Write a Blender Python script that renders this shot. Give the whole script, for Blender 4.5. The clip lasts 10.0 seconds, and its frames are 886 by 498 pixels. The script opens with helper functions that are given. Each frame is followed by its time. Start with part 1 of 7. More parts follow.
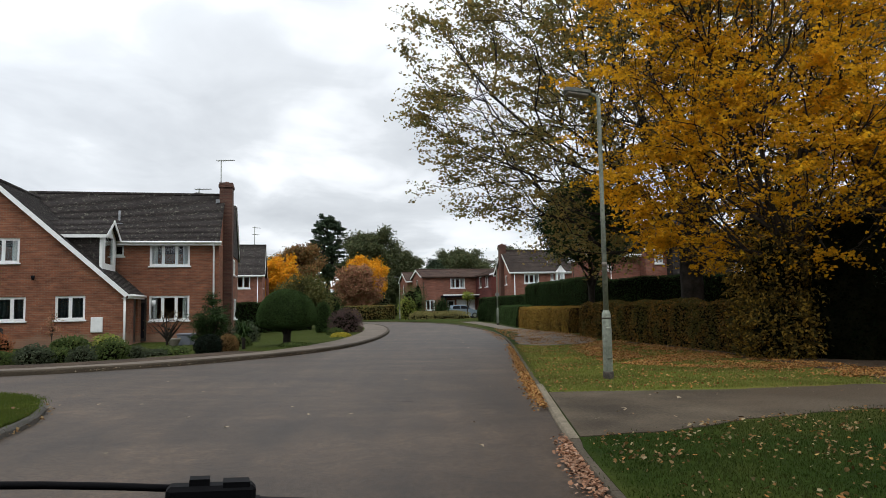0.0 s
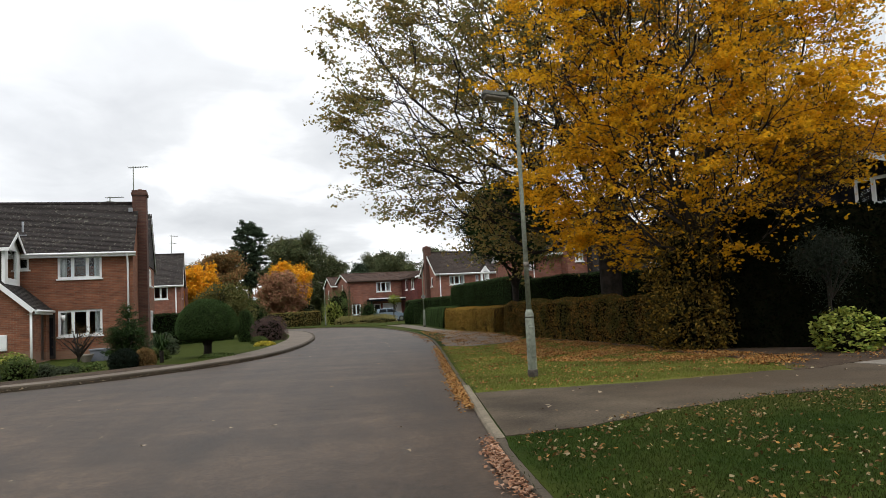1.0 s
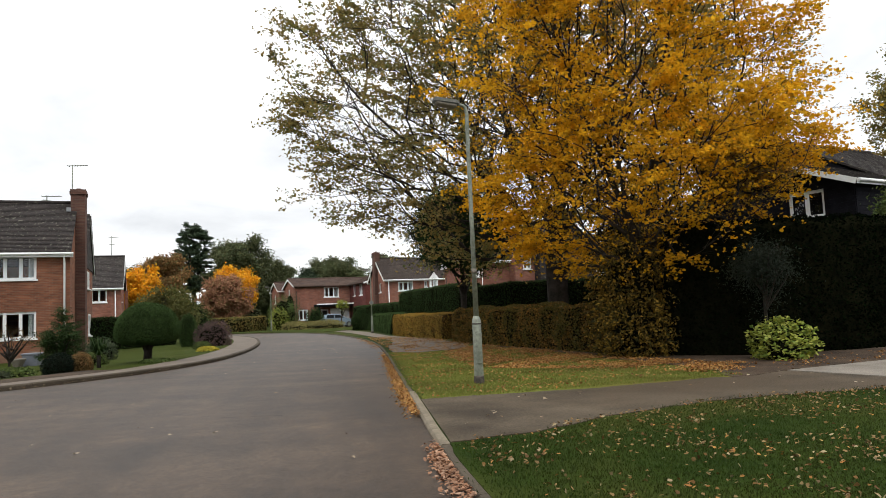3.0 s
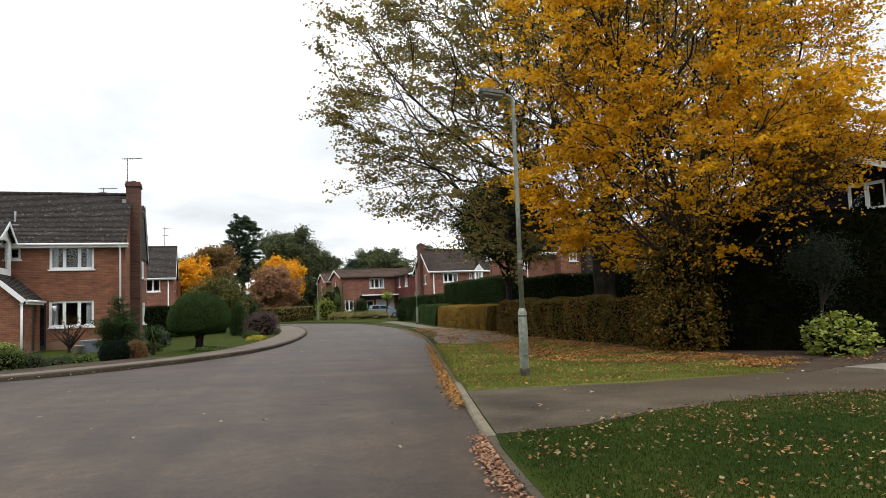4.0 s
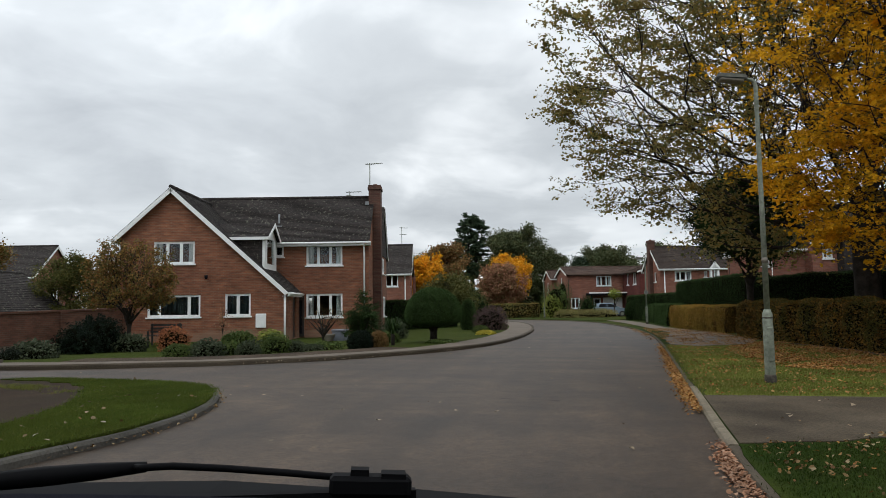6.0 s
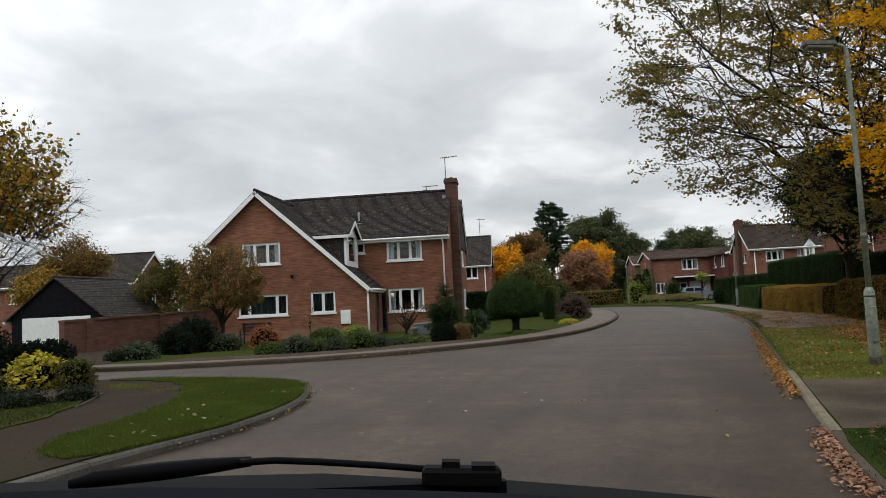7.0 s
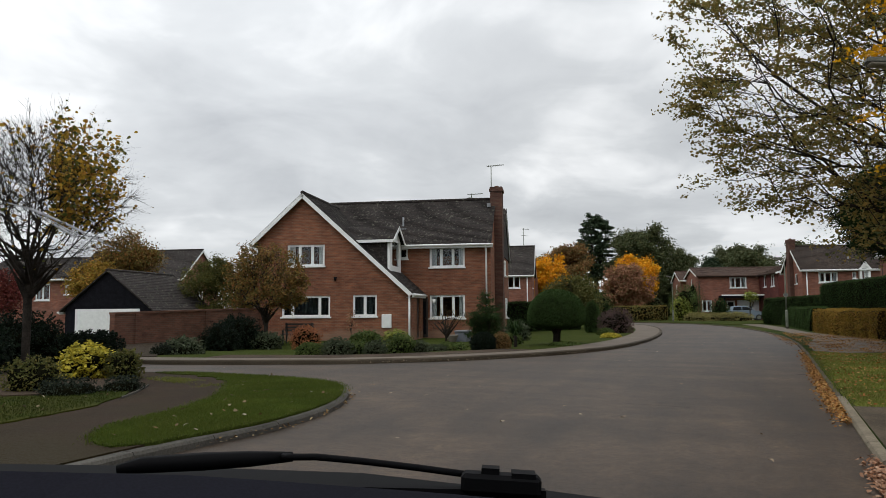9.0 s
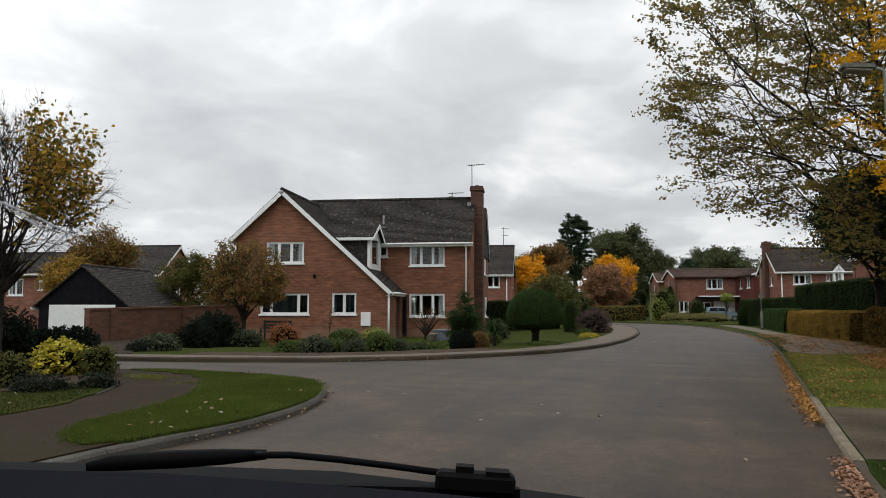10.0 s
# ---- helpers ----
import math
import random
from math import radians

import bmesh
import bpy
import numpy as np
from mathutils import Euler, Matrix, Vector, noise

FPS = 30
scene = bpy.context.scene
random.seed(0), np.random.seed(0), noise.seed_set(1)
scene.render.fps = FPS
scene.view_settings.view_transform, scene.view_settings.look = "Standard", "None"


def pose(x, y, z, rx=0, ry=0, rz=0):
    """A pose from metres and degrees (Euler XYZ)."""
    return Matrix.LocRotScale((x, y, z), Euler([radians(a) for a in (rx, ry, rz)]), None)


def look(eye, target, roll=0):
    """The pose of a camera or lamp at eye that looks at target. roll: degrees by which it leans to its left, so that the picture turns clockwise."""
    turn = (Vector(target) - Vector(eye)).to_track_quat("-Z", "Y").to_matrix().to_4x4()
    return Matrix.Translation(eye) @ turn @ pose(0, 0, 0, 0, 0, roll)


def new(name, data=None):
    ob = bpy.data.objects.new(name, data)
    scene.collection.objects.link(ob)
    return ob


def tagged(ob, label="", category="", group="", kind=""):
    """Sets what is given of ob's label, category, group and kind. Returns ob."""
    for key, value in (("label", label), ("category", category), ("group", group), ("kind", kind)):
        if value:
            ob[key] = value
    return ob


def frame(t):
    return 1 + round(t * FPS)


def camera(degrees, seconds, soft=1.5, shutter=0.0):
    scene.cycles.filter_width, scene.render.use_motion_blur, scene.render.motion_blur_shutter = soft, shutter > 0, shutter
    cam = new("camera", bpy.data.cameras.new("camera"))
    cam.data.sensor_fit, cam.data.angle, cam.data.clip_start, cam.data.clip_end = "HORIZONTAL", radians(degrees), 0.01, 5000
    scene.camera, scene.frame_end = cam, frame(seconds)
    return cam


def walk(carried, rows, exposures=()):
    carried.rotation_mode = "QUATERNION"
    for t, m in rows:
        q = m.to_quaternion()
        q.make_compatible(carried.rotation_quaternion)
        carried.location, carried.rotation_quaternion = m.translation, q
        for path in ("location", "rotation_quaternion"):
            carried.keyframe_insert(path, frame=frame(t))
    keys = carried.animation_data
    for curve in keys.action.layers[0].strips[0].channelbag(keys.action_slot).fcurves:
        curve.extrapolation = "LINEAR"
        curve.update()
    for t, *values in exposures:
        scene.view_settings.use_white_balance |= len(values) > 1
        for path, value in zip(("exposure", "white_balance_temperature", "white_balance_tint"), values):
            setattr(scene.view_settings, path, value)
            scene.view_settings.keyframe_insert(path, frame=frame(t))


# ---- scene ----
cam = camera(63.65, 10.0, soft=0.7)


def held(x, y, z, yaw, pitch, roll):
    """Camera pose: yaw to the left, pitch up, roll as look() has it."""
    a, b = radians(yaw), radians(pitch)
    eye = Vector((x, y, z))
    return look(eye, eye + Vector((-math.sin(a) * math.cos(b), math.cos(a) * math.cos(b), math.sin(b))), roll)


PATH = [
    (0.0, held(-0.010, 0.002, 1.244, -0.00, 4.72, -1.02)),
    (0.5, held(0.020, 0.007, 1.243, -2.90, 4.50, -3.05)),
    (1.0, held(0.024, 0.017, 1.260, -6.02, 4.71, -3.07)),
    (1.5, held(0.034, 0.017, 1.260, -9.47, 6.07, -1.82)),
    (2.0, held(0.042, 0.000, 1.251, -11.51, 6.20, -1.83)),
    (3.5, held(0.032, 0.030, 1.254, -8.60, 4.51, -2.72)),
    (4.0, held(0.023, 0.034, 1.253, -6.49, 4.50, -2.05)),
    (4.5, held(-0.000, 0.022, 1.256, -3.66, 4.65, -1.87)),
    (5.0, held(-0.0180, -0.0100, 1.2510, 3.92, 4.95, -0.79)),
    (5.5, held(-0.0162, -0.0003, 1.2454, 8.23, 5.06, -0.17)),
    (7.0, held(-0.0114, -0.0190, 1.2507, 17.86, 4.25, -2.87)),
    (7.5, held(-0.0132, -0.0199, 1.2514, 20.08, 5.29, -2.58)),
    (8.0, held(-0.0118, -0.0253, 1.2510, 20.83, 5.71, -2.17)),
    (8.5, held(-0.016, -0.019, 1.248, 21.21, 5.29, -0.95)),
    (9.0, held(-0.0164, -0.0198, 1.2472, 21.30, 4.96, -0.40)),
    (9.5, held(-0.0169, -0.0171, 1.2466, 20.80, 4.81, 0.06)),
    (10.0, held(-0.0135, -0.0179, 1.2468, 19.70, 4.85, 0.07)),
]
walk(cam, PATH, [(0, -0.15, 6250, 9), (0.5, -0.1, 6350, 9), (1, 0.0, 6450, 10), (2, 0.22, 6500, 10), (3.5, 0.24, 6500, 10), (4.5, 0.06, 6300, 8), (5.5, -0.4, 6150, 7), (7, -0.4, 6400, 9), (8, -0.4, 6400, 9), (9, -0.44, 6400, 9), (10, -0.4, 6450, 9)])

# ---- world and sun ----
SUN_EL, SUN_AZ = radians(55), radians(190)


def build_world():
    w = bpy.data.worlds.new("overcast_sky")
    scene.world = w
    w.use_nodes = True
    nt = w.node_tree
    nt.nodes.clear()
    N, L = nt.nodes.new, nt.links.new
    out, bg = N("ShaderNodeOutputWorld"), N("ShaderNodeBackground")
    sky = N("ShaderNodeTexSky")
    sky.sky_type, sky.sun_disc = "NISHITA", False
    sky.sun_elevation, sky.sun_rotation = SUN_EL, SUN_AZ
    tc, sep = N("ShaderNodeTexCoord"), N("ShaderNodeSeparateXYZ")
    L(tc.outputs["Generated"], sep.inputs[0])
    # cloud sheet: the direction laid onto a level plane overhead
    add = N("ShaderNodeMath"); add.operation = "ADD"; add.inputs[1].default_value = 0.22
    mx = N("ShaderNodeMath"); mx.operation = "MAXIMUM"; mx.inputs[1].default_value = 0.0
    L(sep.outputs[2], mx.inputs[0]); L(mx.outputs[0], add.inputs[0])
    dx = N("ShaderNodeMath"); dx.operation = "DIVIDE"
    dy = N("ShaderNodeMath"); dy.operation = "DIVIDE"
    L(sep.outputs[0], dx.inputs[0]); L(add.outputs[0], dx.inputs[1])
    L(sep.outputs[1], dy.inputs[0]); L(add.outputs[0], dy.inputs[1])
    com = N("ShaderNodeCombineXYZ")
    L(dx.outputs[0], com.inputs[0]); L(dy.outputs[0], com.inputs[1])
    n1, n2 = N("ShaderNodeTexNoise"), N("ShaderNodeTexNoise")
    for n, s, d in ((n1, 0.85, 6.0), (n2, 2.6, 5.0)):
        n.inputs["Scale"].default_value, n.inputs["Detail"].default_value = s, d
        n.inputs["Roughness"].default_value, n.inputs["Distortion"].default_value = 0.52, 0.5
        L(com.outputs[0], n.inputs["Vector"])
    mixn = N("ShaderNodeMix"); mixn.data_type = "FLOAT"; mixn.inputs[0].default_value = 0.3
    L(n1.outputs["Fac"], mixn.inputs[2]); L(n2.outputs["Fac"], mixn.inputs[3])
    ramp = N("ShaderNodeValToRGB")
    e = ramp.color_ramp.elements
    e[0].position, e[0].color = 0.35, (0.78, 0.80, 0.83, 1)
    e[1].position, e[1].color = 0.62, (1.6, 1.6, 1.6, 1)
    m = ramp.color_ramp.elements.new(0.5); m.color = (1.06, 1.08, 1.10, 1)
    L(mixn.outputs[0], ramp.inputs[0])
    mul = N("ShaderNodeVectorMath"); mul.operation = "SCALE"; mul.inputs[3].default_value = 0.10
    L(sky.outputs[0], mul.inputs[0])
    mix = N("ShaderNodeMix"); mix.data_type = "RGBA"; mix.inputs[0].default_value = 0.93
    L(mul.outputs[0], mix.inputs[6]); L(ramp.outputs[0], mix.inputs[7])
    # an overcast sky is brighter overhead than near the horizon
    sq, lift = N("ShaderNodeMath"), N("ShaderNodeMath")
    sq.operation, lift.operation = "MULTIPLY", "MULTIPLY_ADD"
    L(mx.outputs[0], sq.inputs[0]); L(mx.outputs[0], sq.inputs[1])
    L(sq.outputs[0], lift.inputs[0]); lift.inputs[1].default_value = 1.2; lift.inputs[2].default_value = 0.92
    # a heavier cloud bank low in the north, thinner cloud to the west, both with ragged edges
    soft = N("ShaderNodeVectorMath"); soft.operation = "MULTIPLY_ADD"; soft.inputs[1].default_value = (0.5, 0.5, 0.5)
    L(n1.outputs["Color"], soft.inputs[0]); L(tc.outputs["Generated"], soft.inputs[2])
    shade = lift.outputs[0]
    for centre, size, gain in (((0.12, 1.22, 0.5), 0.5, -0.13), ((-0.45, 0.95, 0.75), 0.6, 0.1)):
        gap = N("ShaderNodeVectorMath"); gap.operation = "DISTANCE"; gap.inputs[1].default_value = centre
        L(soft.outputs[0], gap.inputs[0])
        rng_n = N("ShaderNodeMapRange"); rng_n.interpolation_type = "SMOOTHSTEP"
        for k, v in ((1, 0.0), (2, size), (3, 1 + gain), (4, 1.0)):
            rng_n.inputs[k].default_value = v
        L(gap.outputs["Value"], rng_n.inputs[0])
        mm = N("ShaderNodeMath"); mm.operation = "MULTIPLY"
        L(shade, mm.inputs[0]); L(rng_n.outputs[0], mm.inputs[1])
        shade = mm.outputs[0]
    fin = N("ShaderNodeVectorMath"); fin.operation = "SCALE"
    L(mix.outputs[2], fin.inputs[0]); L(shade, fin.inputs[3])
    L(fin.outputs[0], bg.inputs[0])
    bg.inputs[1].default_value = 1.0
    L(bg.outputs[0], out.inputs[0])


build_world()
sun = new("sun", bpy.data.lights.new("sun", "SUN"))
sun.data.energy, sun.data.angle, sun.data.color = 0.6, radians(25), (1, 0.97, 0.93)
sun.matrix_world = look((20 * math.sin(SUN_AZ) * math.cos(SUN_EL), 20 * math.cos(SUN_AZ) * math.cos(SUN_EL), 20 * math.sin(SUN_EL)), (0, 0, 0))
scene.view_settings.exposure = 0.0


# ---- materials ----
def material(name):
    m = bpy.data.materials.new(name)
    m.use_nodes = True
    nt = m.node_tree
    return m, nt, nt.nodes["Principled BSDF"]


def noise_node(nt, scale, detail=4.0, rough=0.55, coord="Object"):
    n, tc = nt.nodes.new("ShaderNodeTexNoise"), nt.nodes.new("ShaderNodeTexCoord")
    n.inputs["Scale"].default_value, n.inputs["Detail"].default_value = scale, detail
    n.inputs["Roughness"].default_value = rough
    nt.links.new(tc.outputs[coord], n.inputs["Vector"])
    return n


def ramp_node(nt, fac, stops):
    r = nt.nodes.new("ShaderNodeValToRGB")
    el = r.color_ramp.elements
    while len(el) < len(stops):
        el.new(0.5)
    for k, (p, c) in enumerate(stops):
        el[k].position, el[k].color = p, (*c, 1)
    nt.links.new(fac, r.inputs[0])
    return r


def mix_col(nt, fac, a, b, mode="MIX"):
    m = nt.nodes.new("ShaderNodeMix")
    m.data_type, m.blend_type = "RGBA", mode
    if isinstance(fac, float):
        m.inputs[0].default_value = fac
    else:
        nt.links.new(fac, m.inputs[0])
    for k, v in ((6, a), (7, b)):
        if isinstance(v, tuple):
            m.inputs[k].default_value = (*v, 1)
        else:
            nt.links.new(v, m.inputs[k])
    return m.outputs[2]


def bump(nt, p, height, strength=0.3, dist=0.01):
    b = nt.nodes.new("ShaderNodeBump")
    b.inputs["Strength"].default_value, b.inputs["Distance"].default_value = strength, dist
    nt.links.new(height, b.inputs["Height"])
    nt.links.new(b.outputs[0], p.inputs["Normal"])


def mat_mottled(name, c1, c2, scale, rough=0.85, fine=0, bump_s=0.3, bump_d=0.01, metal=0.0, c3=None, spec=0.15):
    """Two or three tones mixed at two scales, with fine relief."""
    m, nt, p = material(name)
    a = noise_node(nt, scale)
    b = noise_node(nt, fine or scale * 14, 3.0)
    base = ramp_node(nt, a.outputs["Fac"], [(0.32, c1), (0.68, c2)]).outputs[0]
    g = ramp_node(nt, b.outputs["Fac"], [(0.3, (0.62, 0.62, 0.62)), (0.7, (1.3, 1.3, 1.3))]).outputs[0]
    col = mix_col(nt, 0.75, base, g, "MULTIPLY")
    if c3:
        big = noise_node(nt, scale * 0.27, 3.0)
        k = ramp_node(nt, big.outputs["Fac"], [(0.45, (0, 0, 0)), (0.62, (1, 1, 1))]).outputs[0]
        col = mix_col(nt, k, col, c3)
    nt.links.new(col, p.inputs["Base Color"])
    p.inputs["Roughness"].default_value, p.inputs["Metallic"].default_value = rough, metal
    p.inputs["Specular IOR Level"].default_value = spec
    bump(nt, p, b.outputs["Fac"], bump_s, bump_d)
    return m


def mat_plain(name, c, rough=0.5, metal=0.0, var=0.12, scale=6.0):
    m, nt, p = material(name)
    n = noise_node(nt, scale)
    lo, hi = tuple(v * (1 - var) for v in c), tuple(min(1, v * (1 + var)) for v in c)
    nt.links.new(ramp_node(nt, n.outputs["Fac"], [(0.3, lo), (0.7, hi)]).outputs[0], p.inputs["Base Color"])
    p.inputs["Roughness"].default_value, p.inputs["Metallic"].default_value = rough, metal
    return m


def mat_brick(name, c1, c2, mortar, bw=0.225, bh=0.075, lichen=0.0, bleached=0.0):
    """Brickwork for walls that run along the local x or y axis."""
    m, nt, p = material(name)
    tc, sep, com = (nt.nodes.new("ShaderNode" + k) for k in ("TexCoord", "SeparateXYZ", "CombineXYZ"))
    nt.links.new(tc.outputs["Object"], sep.inputs[0])
    s = nt.nodes.new("ShaderNodeMath")
    nt.links.new(sep.outputs[0], s.inputs[0]); nt.links.new(sep.outputs[1], s.inputs[1])
    nt.links.new(s.outputs[0], com.inputs[0]); nt.links.new(sep.outputs[2], com.inputs[1])
    b = nt.nodes.new("ShaderNodeTexBrick")
    b.inputs["Scale"].default_value, b.inputs["Brick Width"].default_value, b.inputs["Row Height"].default_value = 1.0, bw, bh
    b.inputs["Mortar Size"].default_value, b.inputs["Bias"].default_value = 0.006, 0.0
    b.inputs["Color1"].default_value, b.inputs["Color2"].default_value, b.inputs["Mortar"].default_value = (*c1, 1), (*c2, 1), (*mortar, 1)
    nt.links.new(com.outputs[0], b.inputs["Vector"])
    # patches of several bricks, then grime
    n1 = nt.nodes.new("ShaderNodeTexNoise")
    mp = nt.nodes.new("ShaderNodeMapping"); mp.inputs["Scale"].default_value = (1.2, 5.0, 1)
    nt.links.new(com.outputs[0], mp.inputs[0]); nt.links.new(mp.outputs[0], n1.inputs["Vector"])
    n1.inputs["Scale"].default_value, n1.inputs["Detail"].default_value = 1.3, 3
    g1 = ramp_node(nt, n1.outputs["Fac"], [(0.3, (0.72, 0.70, 0.70)), (0.55, (1, 1, 1)), (0.75, (1.25, 1.2, 1.12))]).outputs[0]
    n2 = noise_node(nt, 0.5, 4.0)
    g2 = ramp_node(nt, n2.outputs["Fac"], [(0.35, (0.82, 0.80, 0.80)), (0.65, (1.1, 1.1, 1.1))]).outputs[0]
    col = mix_col(nt, 1.0, mix_col(nt, 1.0, b.outputs["Color"], g1, "MULTIPLY"), g2, "MULTIPLY")
    if bleached:
        # salt-bleached courses near the ground, with a ragged upper edge
        n4 = noise_node(nt, 0.9, 4.0)
        hz = nt.nodes.new("ShaderNodeMath"); hz.operation = "MULTIPLY_ADD"; hz.inputs[1].default_value = 0.9
        nt.links.new(n4.outputs["Fac"], hz.inputs[0]); nt.links.new(sep.outputs[2], hz.inputs[2])
        k4 = ramp_node(nt, hz.outputs[0], [(0.95, (bleached, bleached, bleached)), (1.0, (0, 0, 0))])
        k4.color_ramp.elements[0].position = 0.8
        col = mix_col(nt, k4.outputs[0], col, (0.27, 0.18, 0.125))
    if lichen:
        n3 = noise_node(nt, 6.5, 5.0, 0.7)
        k3 = ramp_node(nt, n3.outputs["Fac"], [(0.56, (0, 0, 0)), (0.68, (lichen, lichen, lichen))]).outputs[0]
        col = mix_col(nt, k3, col, (0.17, 0.165, 0.13))
    nt.links.new(col, p.inputs["Base Color"])
    p.inputs["Roughness"].default_value = 0.9
    p.inputs["Specular IOR Level"].default_value = 0.2
    inv = nt.nodes.new("ShaderNodeMath"); inv.operation = "SUBTRACT"; inv.inputs[0].default_value = 1.0
    nt.links.new(b.outputs["Fac"], inv.inputs[1])
    bump(nt, p, inv.outputs[0], 0.5, 0.008)
    return m


def mat_leaf(name, cols, trans=0.25, rough=0.65, spec=0.1, patch=None):
    """Foliage: each leaf takes its own tone; a part of the light passes through."""
    m, nt, p = material(name)
    geo = nt.nodes.new("ShaderNodeNewGeometry")
    k = len(cols)
    col = ramp_node(nt, geo.outputs["Random Per Island"], [((i + 0.5) / k, c) for i, c in enumerate(cols)]).outputs[0]
    n = noise_node(nt, 0.9, 3.0)
    g = ramp_node(nt, n.outputs["Fac"], [(0.32, (0.7, 0.7, 0.7)), (0.68, (1.2, 1.2, 1.2))]).outputs[0]
    col = mix_col(nt, 1.0, col, g, "MULTIPLY")
    if patch:
        big = noise_node(nt, 1.1, 4.0)
        k2 = ramp_node(nt, big.outputs["Fac"], [(0.44, (0, 0, 0)), (0.58, (0.75, 0.75, 0.75))]).outputs[0]
        col = mix_col(nt, k2, col, patch)
    nt.links.new(col, p.inputs["Base Color"])
    p.inputs["Roughness"].default_value = rough
    p.inputs["Specular IOR Level"].default_value = spec
    t = nt.nodes.new("ShaderNodeBsdfTranslucent")
    nt.links.new(col, t.inputs[0])
    mx = nt.nodes.new("ShaderNodeMixShader"); mx.inputs[0].default_value = trans
    nt.links.new(p.outputs[0], mx.inputs[1]); nt.links.new(t.outputs[0], mx.inputs[2])
    nt.links.new(mx.outputs[0], nt.nodes["Material Output"].inputs[0])
    return m


def mat_glass(name):
    m, nt, p = material(name)
    p.inputs["Base Color"].default_value = (0.92, 0.95, 0.95, 1)
    p.inputs["Roughness"].default_value, p.inputs["Transmission Weight"].default_value, p.inputs["IOR"].default_value = 0.02, 1.0, 1.45
    return m


M_ASPHALT = mat_mottled("worn_asphalt", (0.04308, 0.02763, 0.01643), (0.06001, 0.03963, 0.02399), 0.55, 0.6, 90.0, 0.5, 0.006, c3=(0.04001, 0.02583, 0.01557), spec=0.28)


def wear_tracks(m):
    """Long faint stains along and across the road, laid over its colour."""
    nt = m.node_tree
    p = nt.nodes["Principled BSDF"]
    col = p.inputs["Base Color"].links[0].from_socket
    for scale, lo, hi in (((1.5, 0.16, 1), 0.74, 1.22), ((0.25, 1.1, 1), 0.72, 1.22), ((5, 5, 1), 0.78, 1.2), ((24, 24, 1), 0.66, 1.3)):
        tc, mp, n = (nt.nodes.new("ShaderNode" + k) for k in ("TexCoord", "Mapping", "TexNoise"))
        mp.inputs["Scale"].default_value = scale
        n.inputs["Scale"].default_value, n.inputs["Detail"].default_value, n.inputs["Distortion"].default_value = 1.0, 5, 0.4
        nt.links.new(tc.outputs["Object"], mp.inputs[0]); nt.links.new(mp.outputs[0], n.inputs["Vector"])
        g = ramp_node(nt, n.outputs["Fac"], [(0.34, (lo, lo * 0.99, lo * 0.98)), (0.66, (hi, hi, hi))]).outputs[0]
        col = mix_col(nt, 1.0, col, g, "MULTIPLY")
    # tyre tracks that sweep round the corner into the side road
    tc, mp, ln, com, n = (nt.nodes.new("ShaderNode" + k) for k in ("TexCoord", "Mapping", "VectorMath", "CombineXYZ", "TexNoise"))
    mp.inputs["Location"].default_value = (9.5, -4.0, 0)
    ln.operation = "LENGTH"
    n.inputs["Scale"].default_value, n.inputs["Detail"].default_value = 1.7, 3
    wob = noise_node(nt, 0.18, 2.0)
    nt.links.new(tc.outputs["Object"], mp.inputs[0]); nt.links.new(mp.outputs[0], ln.inputs[0])
    nt.links.new(ln.outputs["Value"], com.inputs[0]); nt.links.new(wob.outputs["Fac"], com.inputs[1]); nt.links.new(com.outputs[0], n.inputs["Vector"])
    col = mix_col(nt, 1.0, col, ramp_node(nt, n.outputs["Fac"], [(0.36, (0.83, 0.83, 0.83)), (0.64, (1.14, 1.14, 1.14))]).outputs[0], "MULTIPLY")
    nt.links.new(col, p.inputs["Base Color"])


wear_tracks(M_ASPHALT)
M_PATH = mat_mottled("old_tarmac_path", (0.03829, 0.02955, 0.01994), (0.09847, 0.07649, 0.05127), 0.9, 0.9, 30.0, 0.8, 0.012, c3=(0.06017, 0.04347, 0.02706))
M_FOOT = mat_mottled("dark_earthy_footway", (0.01965, 0.01235, 0.006739), (0.03837, 0.02389, 0.01382), 1.6, 0.95, 34.0, 0.9, 0.016, c3=(0.02574, 0.01895, 0.008085))
M_PAVE = mat_mottled("pavement_tarmac", (0.09817, 0.07652, 0.05727), (0.1409, 0.1117, 0.08364), 0.9, 0.8, 60.0, 0.3, 0.006, spec=0.25)
M_CONC = mat_mottled("pale_concrete", (0.15, 0.132, 0.108), (0.225, 0.2, 0.165), 1.4, 0.9, 40.0, 0.3, 0.006)
M_KERB = mat_mottled("kerb_concrete", (0.05655, 0.05278, 0.04524), (0.09802, 0.09048, 0.07766), 1.5, 0.9, 40.0, 0.4, 0.006)
M_KERB_PALE = mat_mottled("worn_beige_kerb", (0.13, 0.107, 0.075), (0.19, 0.16, 0.115), 2.5, 0.9, 45.0, 0.4, 0.006)
M_GRASS = mat_mottled("lawn_turf", (0.01383, 0.02623, 0.003263), (0.02547, 0.04141, 0.004895), 1.1, 0.95, 45.0, 0.7, 0.03, c3=(0.04536, 0.04831, 0.009244), spec=0.05)
M_GRASS_FRESH = mat_mottled("fresh_lawn_turf", (0.02772, 0.03955, 0.007355), (0.04424, 0.05649, 0.01069), 1.1, 0.95, 45.0, 0.7, 0.03, c3=(0.0413, 0.04972, 0.01069), spec=0.03)
# same turf as the lawn, yellower, and lightened for how it catches the light
M_GRASS_VERGE = mat_mottled("lightened_verge_turf", (0.09, 0.108, 0.0168), (0.138, 0.15, 0.0264), 0.9, 0.95, 45.0, 0.7, 0.03, c3=(0.12, 0.102, 0.024), spec=0.05)
